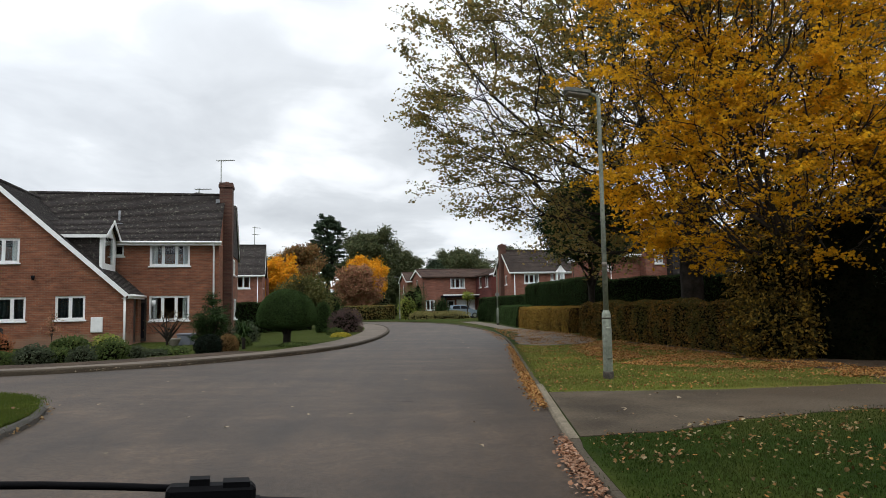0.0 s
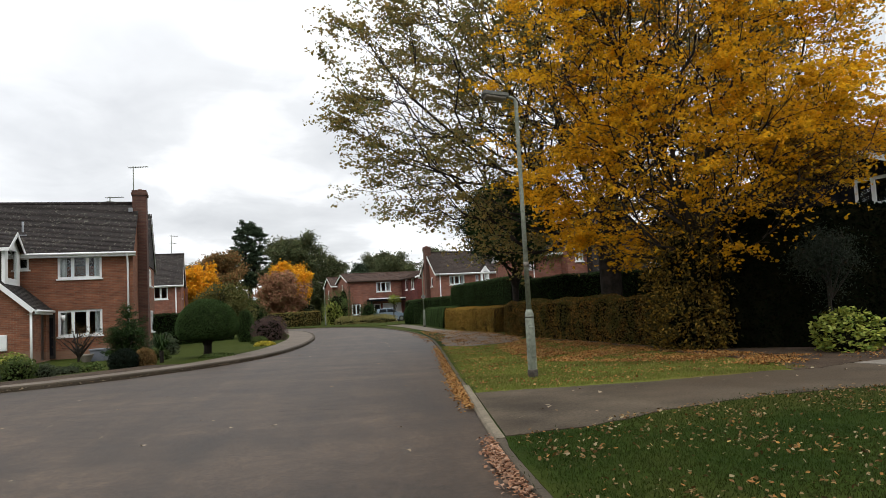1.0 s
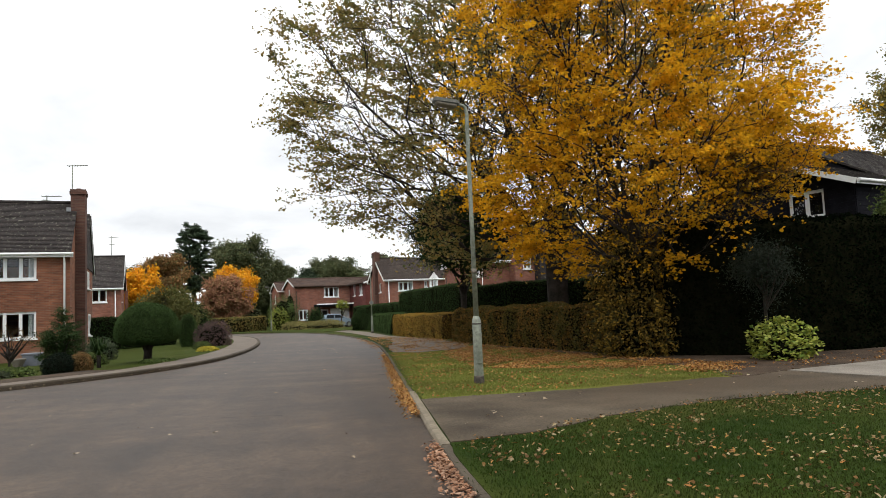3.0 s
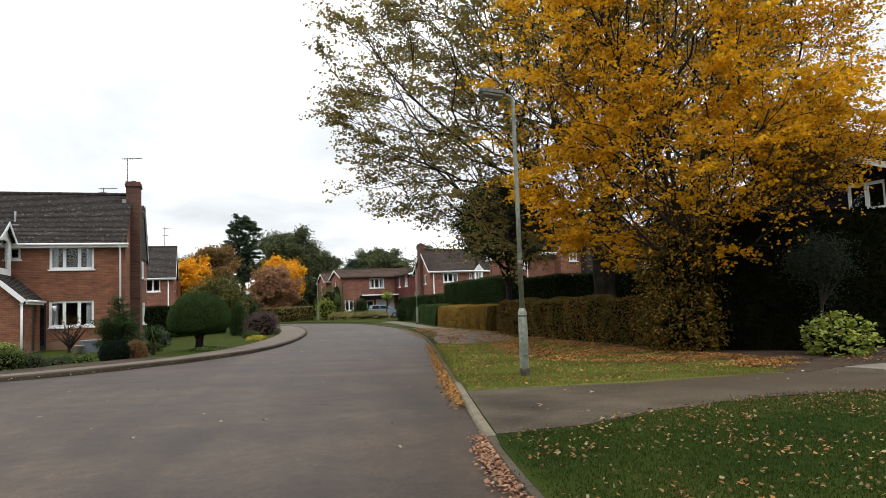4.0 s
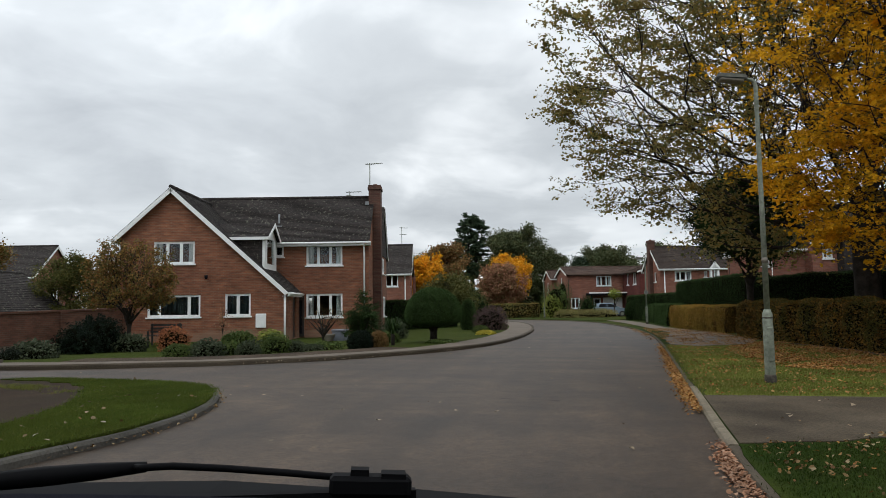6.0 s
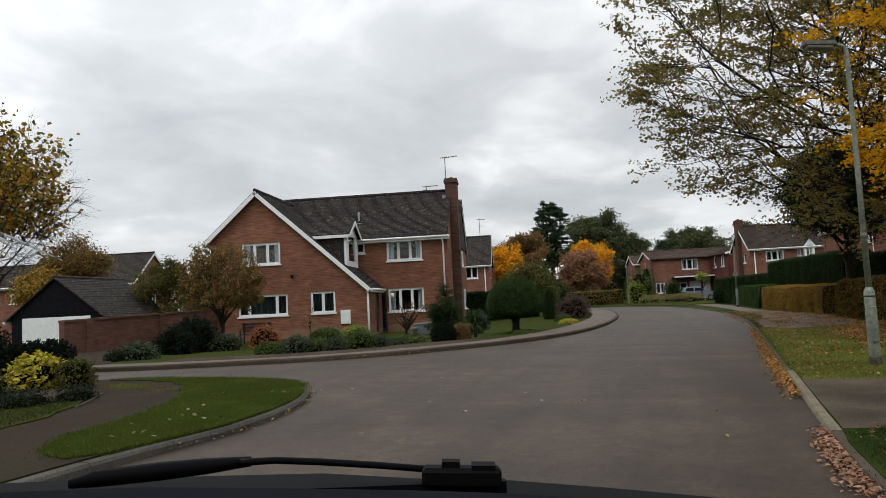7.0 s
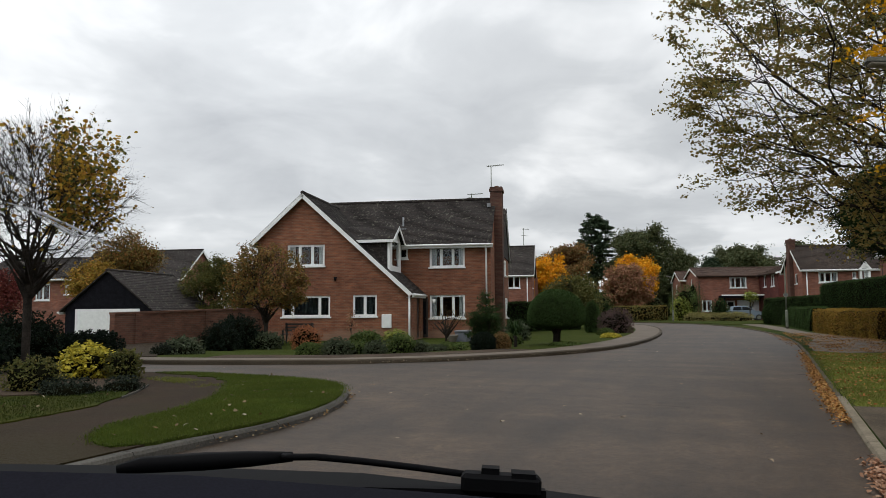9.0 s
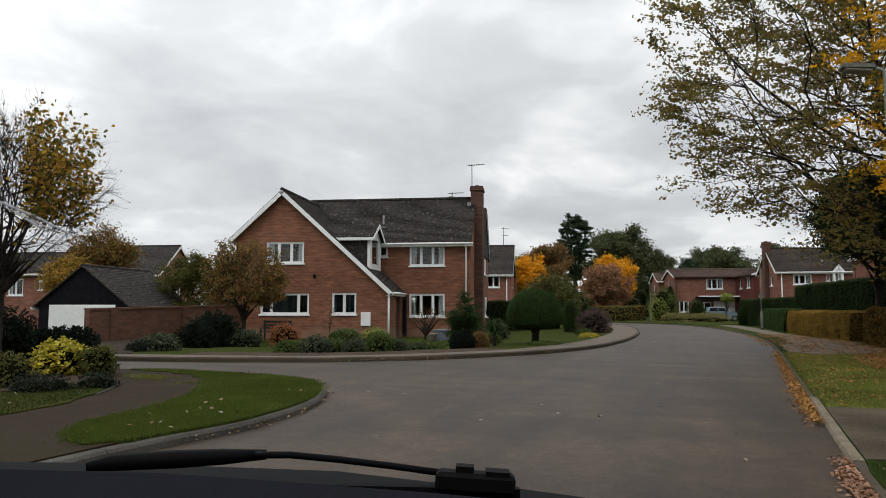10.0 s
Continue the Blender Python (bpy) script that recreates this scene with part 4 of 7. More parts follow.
road = put("road", prism([*offset_line(RIGHT_KERB, 0.05), *offset_line(LEFT_KERB, -0.05)[::-1], *offset_line(ISLAND_KERB, -0.05)[::-1]], -0.5, 0.0), M_ASPHALT)
tagged(road, "worn grey-brown asphalt estate road with dull patches", "road", kind="structure")

M_TAR = mat_mottled("old_tar_seam", (0.0231, 0.01925, 0.01595), (0.0308, 0.02585, 0.02145), 3.0, 0.7, 40.0, 0.3, 0.003)


def road_seam(line, width, seed):
    """A thin sealed joint that lies on the asphalt, its width uneven."""
    pts = even_line(smooth_line(line, 8), 60)
    wob = [width * (0.7 + 0.6 * noise.noise(Vector((x * 1.7, y * 1.7, seed)))) for x, y in pts]
    b = bmesh.new()
    rows = []
    for (x, y), w, (p, q) in zip(pts, wob, offset_line(pts, 1.0)):
        nx, ny = p - x, q - y
        rows.append([b.verts.new((x - nx * w, y - ny * w, 0.0025)), b.verts.new((x + nx * w, y + ny * w, 0.0025))])
    for r0, r1 in zip(rows, rows[1:]):
        b.faces.new((r0[0], r0[1], r1[1], r1[0]))
    part("road_seam", b, M_TAR, road, "thin dark tar seam in the asphalt")


road_seam([(-1.25, 9.86), (-0.9, 9.8), (-0.45, 9.7)], 0.018, 2)
road_seam([(1.25, 15.2), (1.55, 15.05), (1.62, 14.9)], 0.05, 3)

KERB_W = 0.13


def kerb_row(name, line, side, h, mat, label, near, far, drop=None, wide=KERB_W):
    """A row of kerbstones 0.915 m long along the line; those between near and far along it are single stones, the rest one piece."""
    k = tagged(put(name, strip(line, offset_line(line, side * wide), -0.3, h - 0.035, 4 * len(line)), mat), label, "kerb", kind="structure")
    # walk along the line
    cum = [0.0]
    for p, q in zip(line, line[1:]):
        cum.append(cum[-1] + math.dist(p, q))

    def at(s):
        s = min(max(s, 0), cum[-1] - 1e-6)
        for i in range(len(cum) - 1):
            if cum[i] <= s <= cum[i + 1]:
                f = (s - cum[i]) / (cum[i + 1] - cum[i])
                return Vector((line[i][0] + (line[i + 1][0] - line[i][0]) * f, line[i][1] + (line[i + 1][1] - line[i][1]) * f, 0))
    rng = random.Random(len(name) * 7)
    far_bm = bmesh.new()
    s = 0.0
    while s + 0.915 < cum[-1]:
        p, q = at(s + 0.006), at(s + 0.909)
        d = (q - p).normalized()
        n = Vector((d.y, -d.x, 0)) * side
        hh = h + rng.uniform(-0.004, 0.004)
        pale = drop and drop[0] < s < drop[1]
        if pale:
            hh = 0.056
        prof = [(-0.002, -0.05), (-0.002, hh - 0.03), (0.018, hh - 0.004), (0.035, hh), (wide, hh), (wide, -0.05)]
        b = bmesh.new() if near < s < far else far_bm
        ra = [b.verts.new(p + n * u + Vector((0, 0, z))) for u, z in prof]
        rb = [b.verts.new(q + n * u + Vector((0, 0, z))) for u, z in prof]
        for i in range(len(prof) - 1):
            b.faces.new((ra[i], ra[i + 1], rb[i + 1], rb[i]))
        b.faces.new(ra[::-1]); b.faces.new(rb)
        if near < s < far:
            part("kerbstone", b, M_KERB_PALE if pale else mat, k)
        s += 0.915
    if far_bm.verts:
        tagged(part("kerbstones", far_bm, mat, k), kind="stuff")
    return k


kerb_row("kerb_1", RIGHT_KERB, 1, 0.05, M_KERB_DARK, "low concrete kerb along the leafy verge", 11, 60, drop=(15.0, 19.4), wide=0.1)
kerb_row("kerb_2", LEFT_KERB, -1, 0.11, M_KERB_DARK, "dark concrete kerb along the garden pavement", 38, 95)
kerb_row("kerb_3", ISLAND_KERB, -1, 0.085, M_KERB, "curved concrete kerb round the grass island", 8, 30)


def ragged(pts, amp, seed, step=0.22, y_max=26.0, close=True):
    """An outline whose long edges waver, as worn turf and tarmac do."""
    out = []
    for (xa, ya), (xb, yb) in zip(pts, [*pts[1:], pts[0]] if close else pts[1:]):
        n = max(1, int(math.dist((xa, ya), (xb, yb)) / step)) if max(ya, yb) < y_max and max(abs(xa), abs(xb)) < 16 else 1
        for k in range(n):
            x, y = xa + (xb - xa) * k / n, ya + (yb - ya) * k / n
            w = amp * min(1, 4 * k / n)
            out.append((x + w * noise.noise(Vector((x * 2.1, y * 2.1, seed))), y + w * (noise.noise(Vector((x * 2.1, y * 2.1, seed + 9))) + 0.5 * noise.noise(Vector((x * 7, y * 7, seed))))))
    return out if close else [*out, pts[-1]]


def slab(name, pts, z0, z1, mat, label, category):
    return tagged(put(name, prism(pts, z0, z1), mat), label, category, kind="structure")


# right-hand verge and all that it carries
rk = [b if 6.4 < a[1] < 10.2 else c for a, b, c in zip(RIGHT_KERB, offset_line(RIGHT_KERB, 0.104), offset_line(RIGHT_KERB, 0.075))]
slab("verge_right", [*rk, (-30, 95), (90, 120), (90, -9)], -0.45, 0.055, M_GRASS, "grass verge with brown fallen leaves", "verge")
DRIVE = [(1.205, 6.6), (2.1, 6.8), (2.85, 7.28), (3.6, 7.6), (4.5, 7.98), (5.25, 8.02), (6.1, 8.05), (7.3, 8.0), (14, 7.4), (30, 6.5), (30, 8.2), (14, 8.7), (8.0, 8.72), (7.45, 10.6), (6.7, 10.2), (5.6, 10.22), (4.75, 10.1), (3.8, 9.92), (2.95, 9.95), (2.15, 10.0), (1.410, 9.95)]
slab("lawn_verge", ragged([(1.5, 9.9), (2.95, 9.85), (4.75, 10.0), (6.3, 10.15), (6.75, 12.0), (6.5, 13.4), (6.3, 15.6), (6.3, 17.6), (6.0, 21), (5.3, 25), (4.6, 22.6), (3.0, 21.6), (2.3, 22.6), (1.87, 16.4), (1.6, 12)], 0.16, 3), 0.0, 0.0595, M_GRASS_VERGE, "yellow-green patchy verge turf round the lamp", "verge")
slab("driveway_1", ragged(DRIVE, 0.13, 5, close=False), 0.0, 0.0635, M_PATH, "brown-grey tarmac crossing over the verge", "driveway")
slab("driveway_2", [(7.5, 10.6), (8.05, 8.75), (14, 8.75), (30, 8.3), (30, 16), (14, 12.4), (10.5, 11.4)], 0.0, 0.069, M_CONC, "pale concrete driveway slab", "driveway")
slab("footpath_right", [(2.33, 22.6), (3.0, 21.6), (4.6, 22.6), (5.25, 25), (5.15, 30.6), (3.9, 40), (3.4, 52), (2.6, 60), (1.3, 60), (2.3, 50), (2.95, 40), (3.35, 32), (2.55, 26.5)], 0.0, 0.0675, M_PAVE, "grey tarmac footpath strewn with leaves", "footpath")
slab("soil_strip_right", ragged([(5.3, 28), (5.55, 24.5), (6.0, 21), (6.3, 17.6), (6.3, 15.6), (6.5, 13.4), (6.75, 12.0), (6.3, 10.18), (6.7, 10.22), (7.45, 10.62), (10.5, 11.42), (14, 12.42), (30, 16.2), (30, 30), (7, 34)], 0.2, 8), 0.0, 0.0675, M_SOIL, "dark bare soil under the hedges", "soil")

# left-hand island and far pavement
ik = offset_line(ISLAND_KERB, -KERB_W - 0.004)
slab("verge_left", [*ik, (-60, -9)], -0.45, 0.10, M_FOOT, "brown tarmac footway behind the island", "footpath")
ISLAND = [p for p in offset_line(ISLAND_KERB, -0.085) if -10.2 < p[0] and p[1] > 4.8] + [(-10.2, 10.86), (-9.27, 10.72), (-8.34, 10.36), (-7.67, 9.8), (-7.02, 8.92), (-6.45, 7.95), (-6.12, 7.05), (-5.95, 6.32), (-5.86, 5.67), (-5.5, 5.05), (-5.24, 4.85), (-4.95, 4.75)]
ISLAND_EDGE = [p for p in ISLAND if p in ISLAND[:-12]] + ragged(ISLAND[-12:], 0.22, 4, close=False)
slab("lawn_island", ISLAND_EDGE, 0.05, 0.118, M_GRASS_FRESH, "small curved lawn on the corner island", "lawn")
slab("lawn_left", ragged([(-9.1, 9.3), (-8.05, 8.05), (-7.45, 7.0), (-7.15, 6.0), (-7.1, 5.0), (-7.3, -5), (-40, -5), (-40, 9.3), (-12, 10.3)], 0.12, 2), 0.05, 0.116, M_GRASS, "mown grass beside the planted bed", "lawn")
slab("bed_left", [(-9.25, 9.2), (-8.45, 8.2), (-8.8, 7.4), (-9.6, 6.8), (-12, 6.4), (-26, 6.4), (-26, 10.2), (-12, 10.15)], 0.05, 0.135, M_SOIL, "dark planted border soil", "soil")
lk = offset_line(LEFT_KERB, -KERB_W - 0.004)
PAVE_BACK = smooth_line([(-60, 12.3), (-30, 13.6), (-20, 14.2), (-14.4, 14.7), (-13.3, 14.8), (-11.7, 15.05), (-9.6, 15.6), (-7.9, 16.6), (-6.4, 18.4), (-5.2, 20.5), (-4.35, 24.6), (-4.05, 29), (-4.25, 37), (-5.3, 47), (-7.2, 56.5), (-10, 62.5), (-15, 67.5), (-23, 71.5)], 5)
tagged(put("pavement_left", strip(lk, PAVE_BACK, -0.3, 0.10, 220), M_PAVE), "grey tarmac pavement outside the gardens", "pavement", kind="structure")


# thin stone edging between the bed and the footway, and the brown drive mouth before the garden wall
edge_line = smooth_line([(-7.6, 7.5), (-7.98, 8.15), (-8.5, 8.93)], 6)
tagged(put("edging", strip(edge_line, offset_line(edge_line, -0.022), 0.05, 0.125, 30), M_KERB), "thin weathered stone edging of the planted bed", "edging", kind="structure")
slab("driveway_3", [(-13.9, 14.85), (-18.4, 14.5), (-21.5, 17.4), (-21.3, 22.5), (-19.4, 22.4), (-16.4, 17.6)], 0.0, 0.108, M_FOOT, "brown tarmac drive mouth before the garden wall", "driveway")
bk = [p for p in PAVE_BACK if -12.5 < p[0] and p[1] < 21]
tagged(put("border_soil", strip(offset_line(bk, 0.02), offset_line(bk, -1.15), -0.2, 0.104, 60), M_SOIL), "dark soil of the planted border along the pavement", "soil", kind="structure")


def garden_ground():
    """The gardens behind the pavement, on a half-metre grid that dips towards the houses."""
    L = np.array(PAVE_BACK)
    xs, ys = np.arange(-58, -3.4, 0.6), np.arange(12, 74, 0.6)
    X, Y = np.meshgrid(xs, ys, indexing="ij")
    d = np.full(X.shape, 1e9)
    for p, q in zip(L, L[1:]):
        v = q - p
        t = np.clip(((X - p[0]) * v[0] + (Y - p[1]) * v[1]) / (v @ v), 0, 1)
        e = np.hypot(X - p[0] - t * v[0], Y - p[1] - t * v[1])
        side = v[0] * (Y - p[1]) - v[1] * (X - p[0])
        d = np.where(e < np.abs(d), np.where(side > 0, e, -e), d)
    f = np.clip(d / 10, 0, 1)
    Z = 0.085 - 0.24 * f * f * (3 - 2 * f)
    keep = d > -0.75
    b = bmesh.new()
    V = {}
    for i in range(len(xs) - 1):
        for j in range(len(ys) - 1):
            c = [(i, j), (i + 1, j), (i + 1, j + 1), (i, j + 1)]
            if all(keep[k] for k in c):
                for k in c:
                    if k not in V:
                        V[k] = b.verts.new((X[k], Y[k], Z[k]))
                b.faces.new([V[k] for k in c])
    me = bpy.data.meshes.new("lawn_garden")
    b.to_mesh(me)
    b.free()
    tagged(put("lawn_garden", me, M_GRASS_FRESH), "front garden lawn sloping gently to the house", "lawn", kind="structure")


garden_ground()
slab("lawn_far", [(-24, 78), (-12, 74.2), (-6, 70.2), (-2, 64.6), (0.3, 58.6), (3, 62), (40, 75), (40, 110), (-40, 130)], -0.3, 0.09, M_GRASS_FRESH, "front lawns at the road bend", "lawn")


# ---- brick house with the long sloping gable ----
def house_one():
    h = thing("house", pose(-6.945 - 6.98, -1.476 + 32.836, -0.15, 0, 0, 12), "red-brown brick house with steep tiled catslide gable and white windows", "house")
    I = pose(0, 0, 0)
    k, ax, az = 0.905, -5.4, 7.2

    def roof_z(x):
        return az - k * abs(x - ax)
    # projecting gable wing
    front = [(-6.25, 3.64, -4.32, 4.7, 3, 1), (-6.5, 1.15, -4.02, 2.18, 3, 2, "", True, (0.22, 0.78)), (-2.88, 1.16, -1.67, 2.2, 2, 2)]
    fm = pose(-7.8, 0, 0)
    ops = [(o[0] + 7.8, o[1], o[2] + 7.8, o[3]) for o in front]
    part("gable_wall", wall_bm(7.8, 0.25, -0.1, [(0, roof_z(-7.8) - 0.02), (2.4, az - 0.02), (7.8, roof_z(0) - 0.02)], ops), M_BRICK, h, m=fm)
    for o, q in zip(front, ops):
        window(h, fm, *q, *o[4:])
    part("side_wall", wall_bm(8.3, 0.25, -0.1, [(0, roof_z(-7.8) - 0.02), (8.3, roof_z(-7.8) - 0.02)]), M_BRICK, h, m=pose(-7.8, 8.55, 0, 0, 0, -90))
    dm = pose(0, 0.25, 0, 0, 0, 90)
    part("porch_wall", wall_bm(2.92, 0.25, -0.1, [(0, 2.15), (2.92, 2.15)], [(1.2, 0.05, 2.15, 2.05)]), M_BRICK, h, m=dm)
    door = part("front_door", box_bm(1.2, 0.1, 0.05, 2.15, 0.16, 2.05), mat_plain("dark_door_paint", (0.035, 0.03, 0.028), 0.4), h, m=dm)
    part("door_handle", box_bm(1.28, 0.06, 1.0, 1.32, 0.1, 1.14), M_STEEL, door)
    yb = 9.0
    eR, eL = 0.14, -8.1
    part("roof", slope_bm((eR, -0.28, roof_z(eR) + 0.07), (eR, 3.17, roof_z(eR) + 0.07), (ax, 6.2, az + 0.07), (ax, -0.28, az + 0.07), 70), M_TILE, h)
    part("roof", slope_bm((eL, yb, roof_z(eL) + 0.07), (eL, -0.28, roof_z(eL) + 0.07), (ax, -0.28, az + 0.07), (ax, yb, az + 0.07), 40), M_TILE, h)
    for xe, s in ((eR, 1), (eL, -1)):
        part("verge_board", beam_bm((xe, -0.29, roof_z(xe) + 0.045), (ax, -0.29, az + 0.045), 0.035, 0.19), M_WHITE, h)
        part("soffit", beam_bm((xe, -0.14, roof_z(xe) - 0.03), (ax, -0.14, az - 0.03), 0.27, 0.02), M_WHITE, h)
        y1 = 3.1 if s > 0 else yb
        part("fascia", box_bm(xe - 0.015, -0.27, roof_z(xe) - 0.13, xe + 0.015, y1, roof_z(xe) + 0.04), M_WHITE, h)
        gutter(h, (xe + 0.07 * s, -0.28, roof_z(xe) + 0.0), (xe + 0.07 * s, y1, roof_z(xe) + 0.0))
        part("soffit", box_bm(min(xe, xe - 0.32 * s), -0.1, roof_z(xe) - 0.13, max(xe, xe - 0.32 * s), y1, roof_z(xe) - 0.11), M_WHITE, h)
    part("ridge", tube_bm([(ax, -0.28, az + 0.08), (ax, 6.2, az + 0.08)], 0.1, 8), M_TILE, h)
    # main range, set back
    y0, y1, yr, zr = 3.17, 8.8, 6.0, 7.55
    km = 0.885
    eave = zr - km * (yr - y0)
    rm = pose(-2.0, y0, 0)
    rwin = [(2.34, 3.67, 4.2, 4.74, 3, 1), (2.34, 1.02, 4.2, 2.22, 3, 1), (0.72, 4.15, 1.18, 4.72, 1, 0)]
    part("front_wall", wall_bm(5.55, 0.25, -0.25, [(0, eave), (5.55, eave)], [o[:4] for o in rwin]), M_BRICK, h, m=rm)
    for o in rwin:
        window(h, rm, *o)
    # dark door-shaped panel, added to give the shade under the eave
    fd = part("front_door", box_bm(1.42, -0.06, 0.05, 2.24, -0.004, 2.1, 0.008), mat_plain("porch_shade_brown", (0.02, 0.014, 0.011), 0.5), h, "dark brown panel added for the shaded porch recess", m=rm)
    for side in range(2):
        part("door_panel", box_bm(1.5 + side * 0.36, -0.075, 0.2, 1.8 + side * 0.36, -0.058, 1.9, 0.006), M_BLACK, fd)
    part("end_wall", wall_bm(y1 - y0 - 0.25, 0.25, -0.25, [(0, eave), (yr - y0 - 0.25, zr - 0.05), (y1 - y0 - 0.25, eave)]), M_BRICK, h, m=pose(3.55, y0 + 0.25, 0, 0, 0, 90))
    part("back_wall", wall_bm(11.3, 0.25, -0.25, [(0, eave), (11.3, eave)]), M_BRICK, h, m=pose(3.55, y1, 0, 0, 0, 180))
    ze = eave - km * 0.3 + 0.07
    part("roof", slope_bm((-7.6, y0 - 0.3, ze), (3.62, y0 - 0.3, ze), (3.62, yr, zr + 0.07), (-7.6, yr, zr + 0.07), 40), M_TILE, h)
    part("roof", slope_bm((3.62, y1 + 0.3, ze), (-7.6, y1 + 0.3, ze), (-7.6, yr, zr + 0.07), (3.62, yr, zr + 0.07), 40), M_TILE, h)
    part("ridge", tube_bm([(-6.0, yr, zr + 0.07), (3.3, yr, zr + 0.07)], 0.1, 8), M_TILE, h)
    part("fascia", box_bm(-1.3, y0 - 0.32, ze - 0.19, 3.7, y0 - 0.29, ze - 0.02), M_WHITE, h)
    part("soffit", box_bm(-1.3, y0 - 0.29, ze - 0.19, 3.7, y0, ze - 0.17), M_WHITE, h)
    gutter(h, (-1.3, y0 - 0.38, ze - 0.05), (3.72, y0 - 0.38, ze - 0.05))
    part("downpipe", tube_bm([(3.33, y0 - 0.38, ze - 0.08), (3.33, y0 - 0.1, ze - 0.4), (3.33, y0 - 0.07, ze - 0.55), (3.33, y0 - 0.07, -0.1)], 0.045, 8), M_WHITE, h, "white plastic rainwater downpipe")
    part("downpipe", tube_bm([(-0.05, -0.11, roof_z(eR) + 0.1), (-0.05, -0.11, 1.0), (-0.05, -0.11, -0.1)], 0.05, 8), M_WHITE, h, "white plastic rainwater downpipe")
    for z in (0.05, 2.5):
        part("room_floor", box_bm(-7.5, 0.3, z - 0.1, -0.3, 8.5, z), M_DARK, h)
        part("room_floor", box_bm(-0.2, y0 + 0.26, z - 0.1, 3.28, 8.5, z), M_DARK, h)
    # chimney on the end wall
    c = chimney(h, I, 3.35, 5.45, 4.0, 6.4, -0.25, 8.2, M_BRICK_CHIMNEY, 1)
    part("flashing", box_bm(3.18, 5.3, 7.1, 3.37, 6.0, 7.3), M_LEAD, c, "grey lead flashing")
    # dormer on the long slope, its window facing away from the wing
    xd, ya, yb2 = -1.1, 0.3, 2.75
    zb, zt, zp = roof_z(xd) + 0.1, 4.97, 5.64
    mid = (ya + yb2) / 2
    d = part("dormer", wall_bm(yb2 - ya, 0.12, zb - 0.3, [(0, zt), ((yb2 - ya) / 2, zp), (yb2 - ya, zt)], [(0.5, zb + 0.25, yb2 - ya - 0.5, zt - 0.08)]), M_WHITE, h, "white dormer with dark hung-tile cheeks", pose(xd, ya, 0, 0, 0, 90))
    g = part("pane", box_bm(0.5, 0.05, zb + 0.25, yb2 - ya - 0.5, 0.056, zt - 0.08), M_GLASS, d)
    xt = ax + (az - zt) / k
    cheek = bmesh.new()
    for yy in (ya, ya + 0.1):
        cheek.faces.new([cheek.verts.new(p) for p in ((xd - 0.1, yy, zb - 0.3), (xd - 0.1, yy, zt), (xt - 0.2, yy, zt), (xt - 0.2, yy, zt - 0.1))])
    part("cheek", cheek, M_TILE, h)
    xr = ax + (az - zp) / k
    part("dormer_roof", slope_bm((xt - 0.4, ya - 0.18, zt - 0.1), (xd + 0.2, ya - 0.18, zt - 0.1), (xd + 0.2, mid, zp + 0.06), (xr - 0.4, mid, zp + 0.06), 12), M_TILE, h)
    part("dormer_roof", slope_bm((xd + 0.2, yb2 + 0.18, zt - 0.1), (xt - 0.4, yb2 + 0.18, zt - 0.1), (xr - 0.4, mid, zp + 0.06), (xd + 0.2, mid, zp + 0.06), 12), M_TILE, h)
    part("verge_board", beam_bm((xd + 0.21, ya - 0.18, zt - 0.1), (xd + 0.21, mid, zp + 0.05), 0.03, 0.16), M_WHITE, h)
    part("verge_board", beam_bm((xd + 0.21, yb2 + 0.18, zt - 0.1), (xd + 0.21, mid, zp + 0.05), 0.03, 0.16), M_WHITE, h)
    part("fascia", beam_bm((xt - 0.2, ya - 0.2, zt - 0.08), (xd + 0.2, ya - 0.2, zt - 0.08), 0.04, 0.14), M_WHITE, h)
    part("vent_pipe", tube_bm([(-1.29, 4.2, 5.5), (-1.29, 4.2, 6.5)], 0.05, 8), M_LEAD, h)
    part("flashing", box_bm(-1.5, 3.95, 5.66, -1.08, 4.2, 5.86), M_LEAD, h, "grey lead flashing")
    # meter cupboard and wall lamps
    mb = part("meter_cupboard", box_bm(-1.42, -0.09, 0.6, -0.94, 0.0, 1.26, 0.012), M_WHITE, h, "white plastic meter cupboard")
    part("lid_line", box_bm(-1.39, -0.097, 0.63, -0.97, -0.088, 1.23, 0.004), M_WHITE, mb)
    part("wall_lamp", tube_bm([(-3.72, -0.16, 2.9), (-3.72, -0.16, 3.08)], [0.05, 0.09], 8), M_BLACK, h)
    pl = part("porch_lamp", tube_bm([(0.6, 2.9, 1.75), (0.6, 2.9, 2.0)], [0.07, 0.1], 8), M_WHITE, h)
    part("bracket", tube_bm([(0.6, 2.9, 2.0), (0.6, 3.18, 2.05)], 0.02, 6), M_BLACK, pl)
    # rear cross wing with a tile-hung gable
    rw = pose(3.75, 7.5, 0, 0, 0, 90)
    rops = [(2.1, 3.5, 3.3, 4.45, 2, 0), (2.6, 0.95, 4.2, 2.15, 2, 0)]
    part("rear_wall", wall_bm(5.6, 0.25, -0.25, [(0, 4.6), (5.6, 4.6)], [o[:4] for o in rops]), M_BRICK, h, m=rw)
    for o in rops:
        window(h, pose(3.82, 7.5, 0, 0, 0, 90), *o)
    part("hung_gable", wall_bm(5.8, 0.3, 4.6, [(0, 4.7), (2.9, 7.6), (5.8, 4.7)]), M_TILE, h, m=pose(3.8, 7.4, 0, 0, 0, 90))
    part("verge_board", beam_bm((3.86, 13.4, 4.6), (3.86, 10.3, 7.72), 0.04, 0.2), M_WHITE, h)
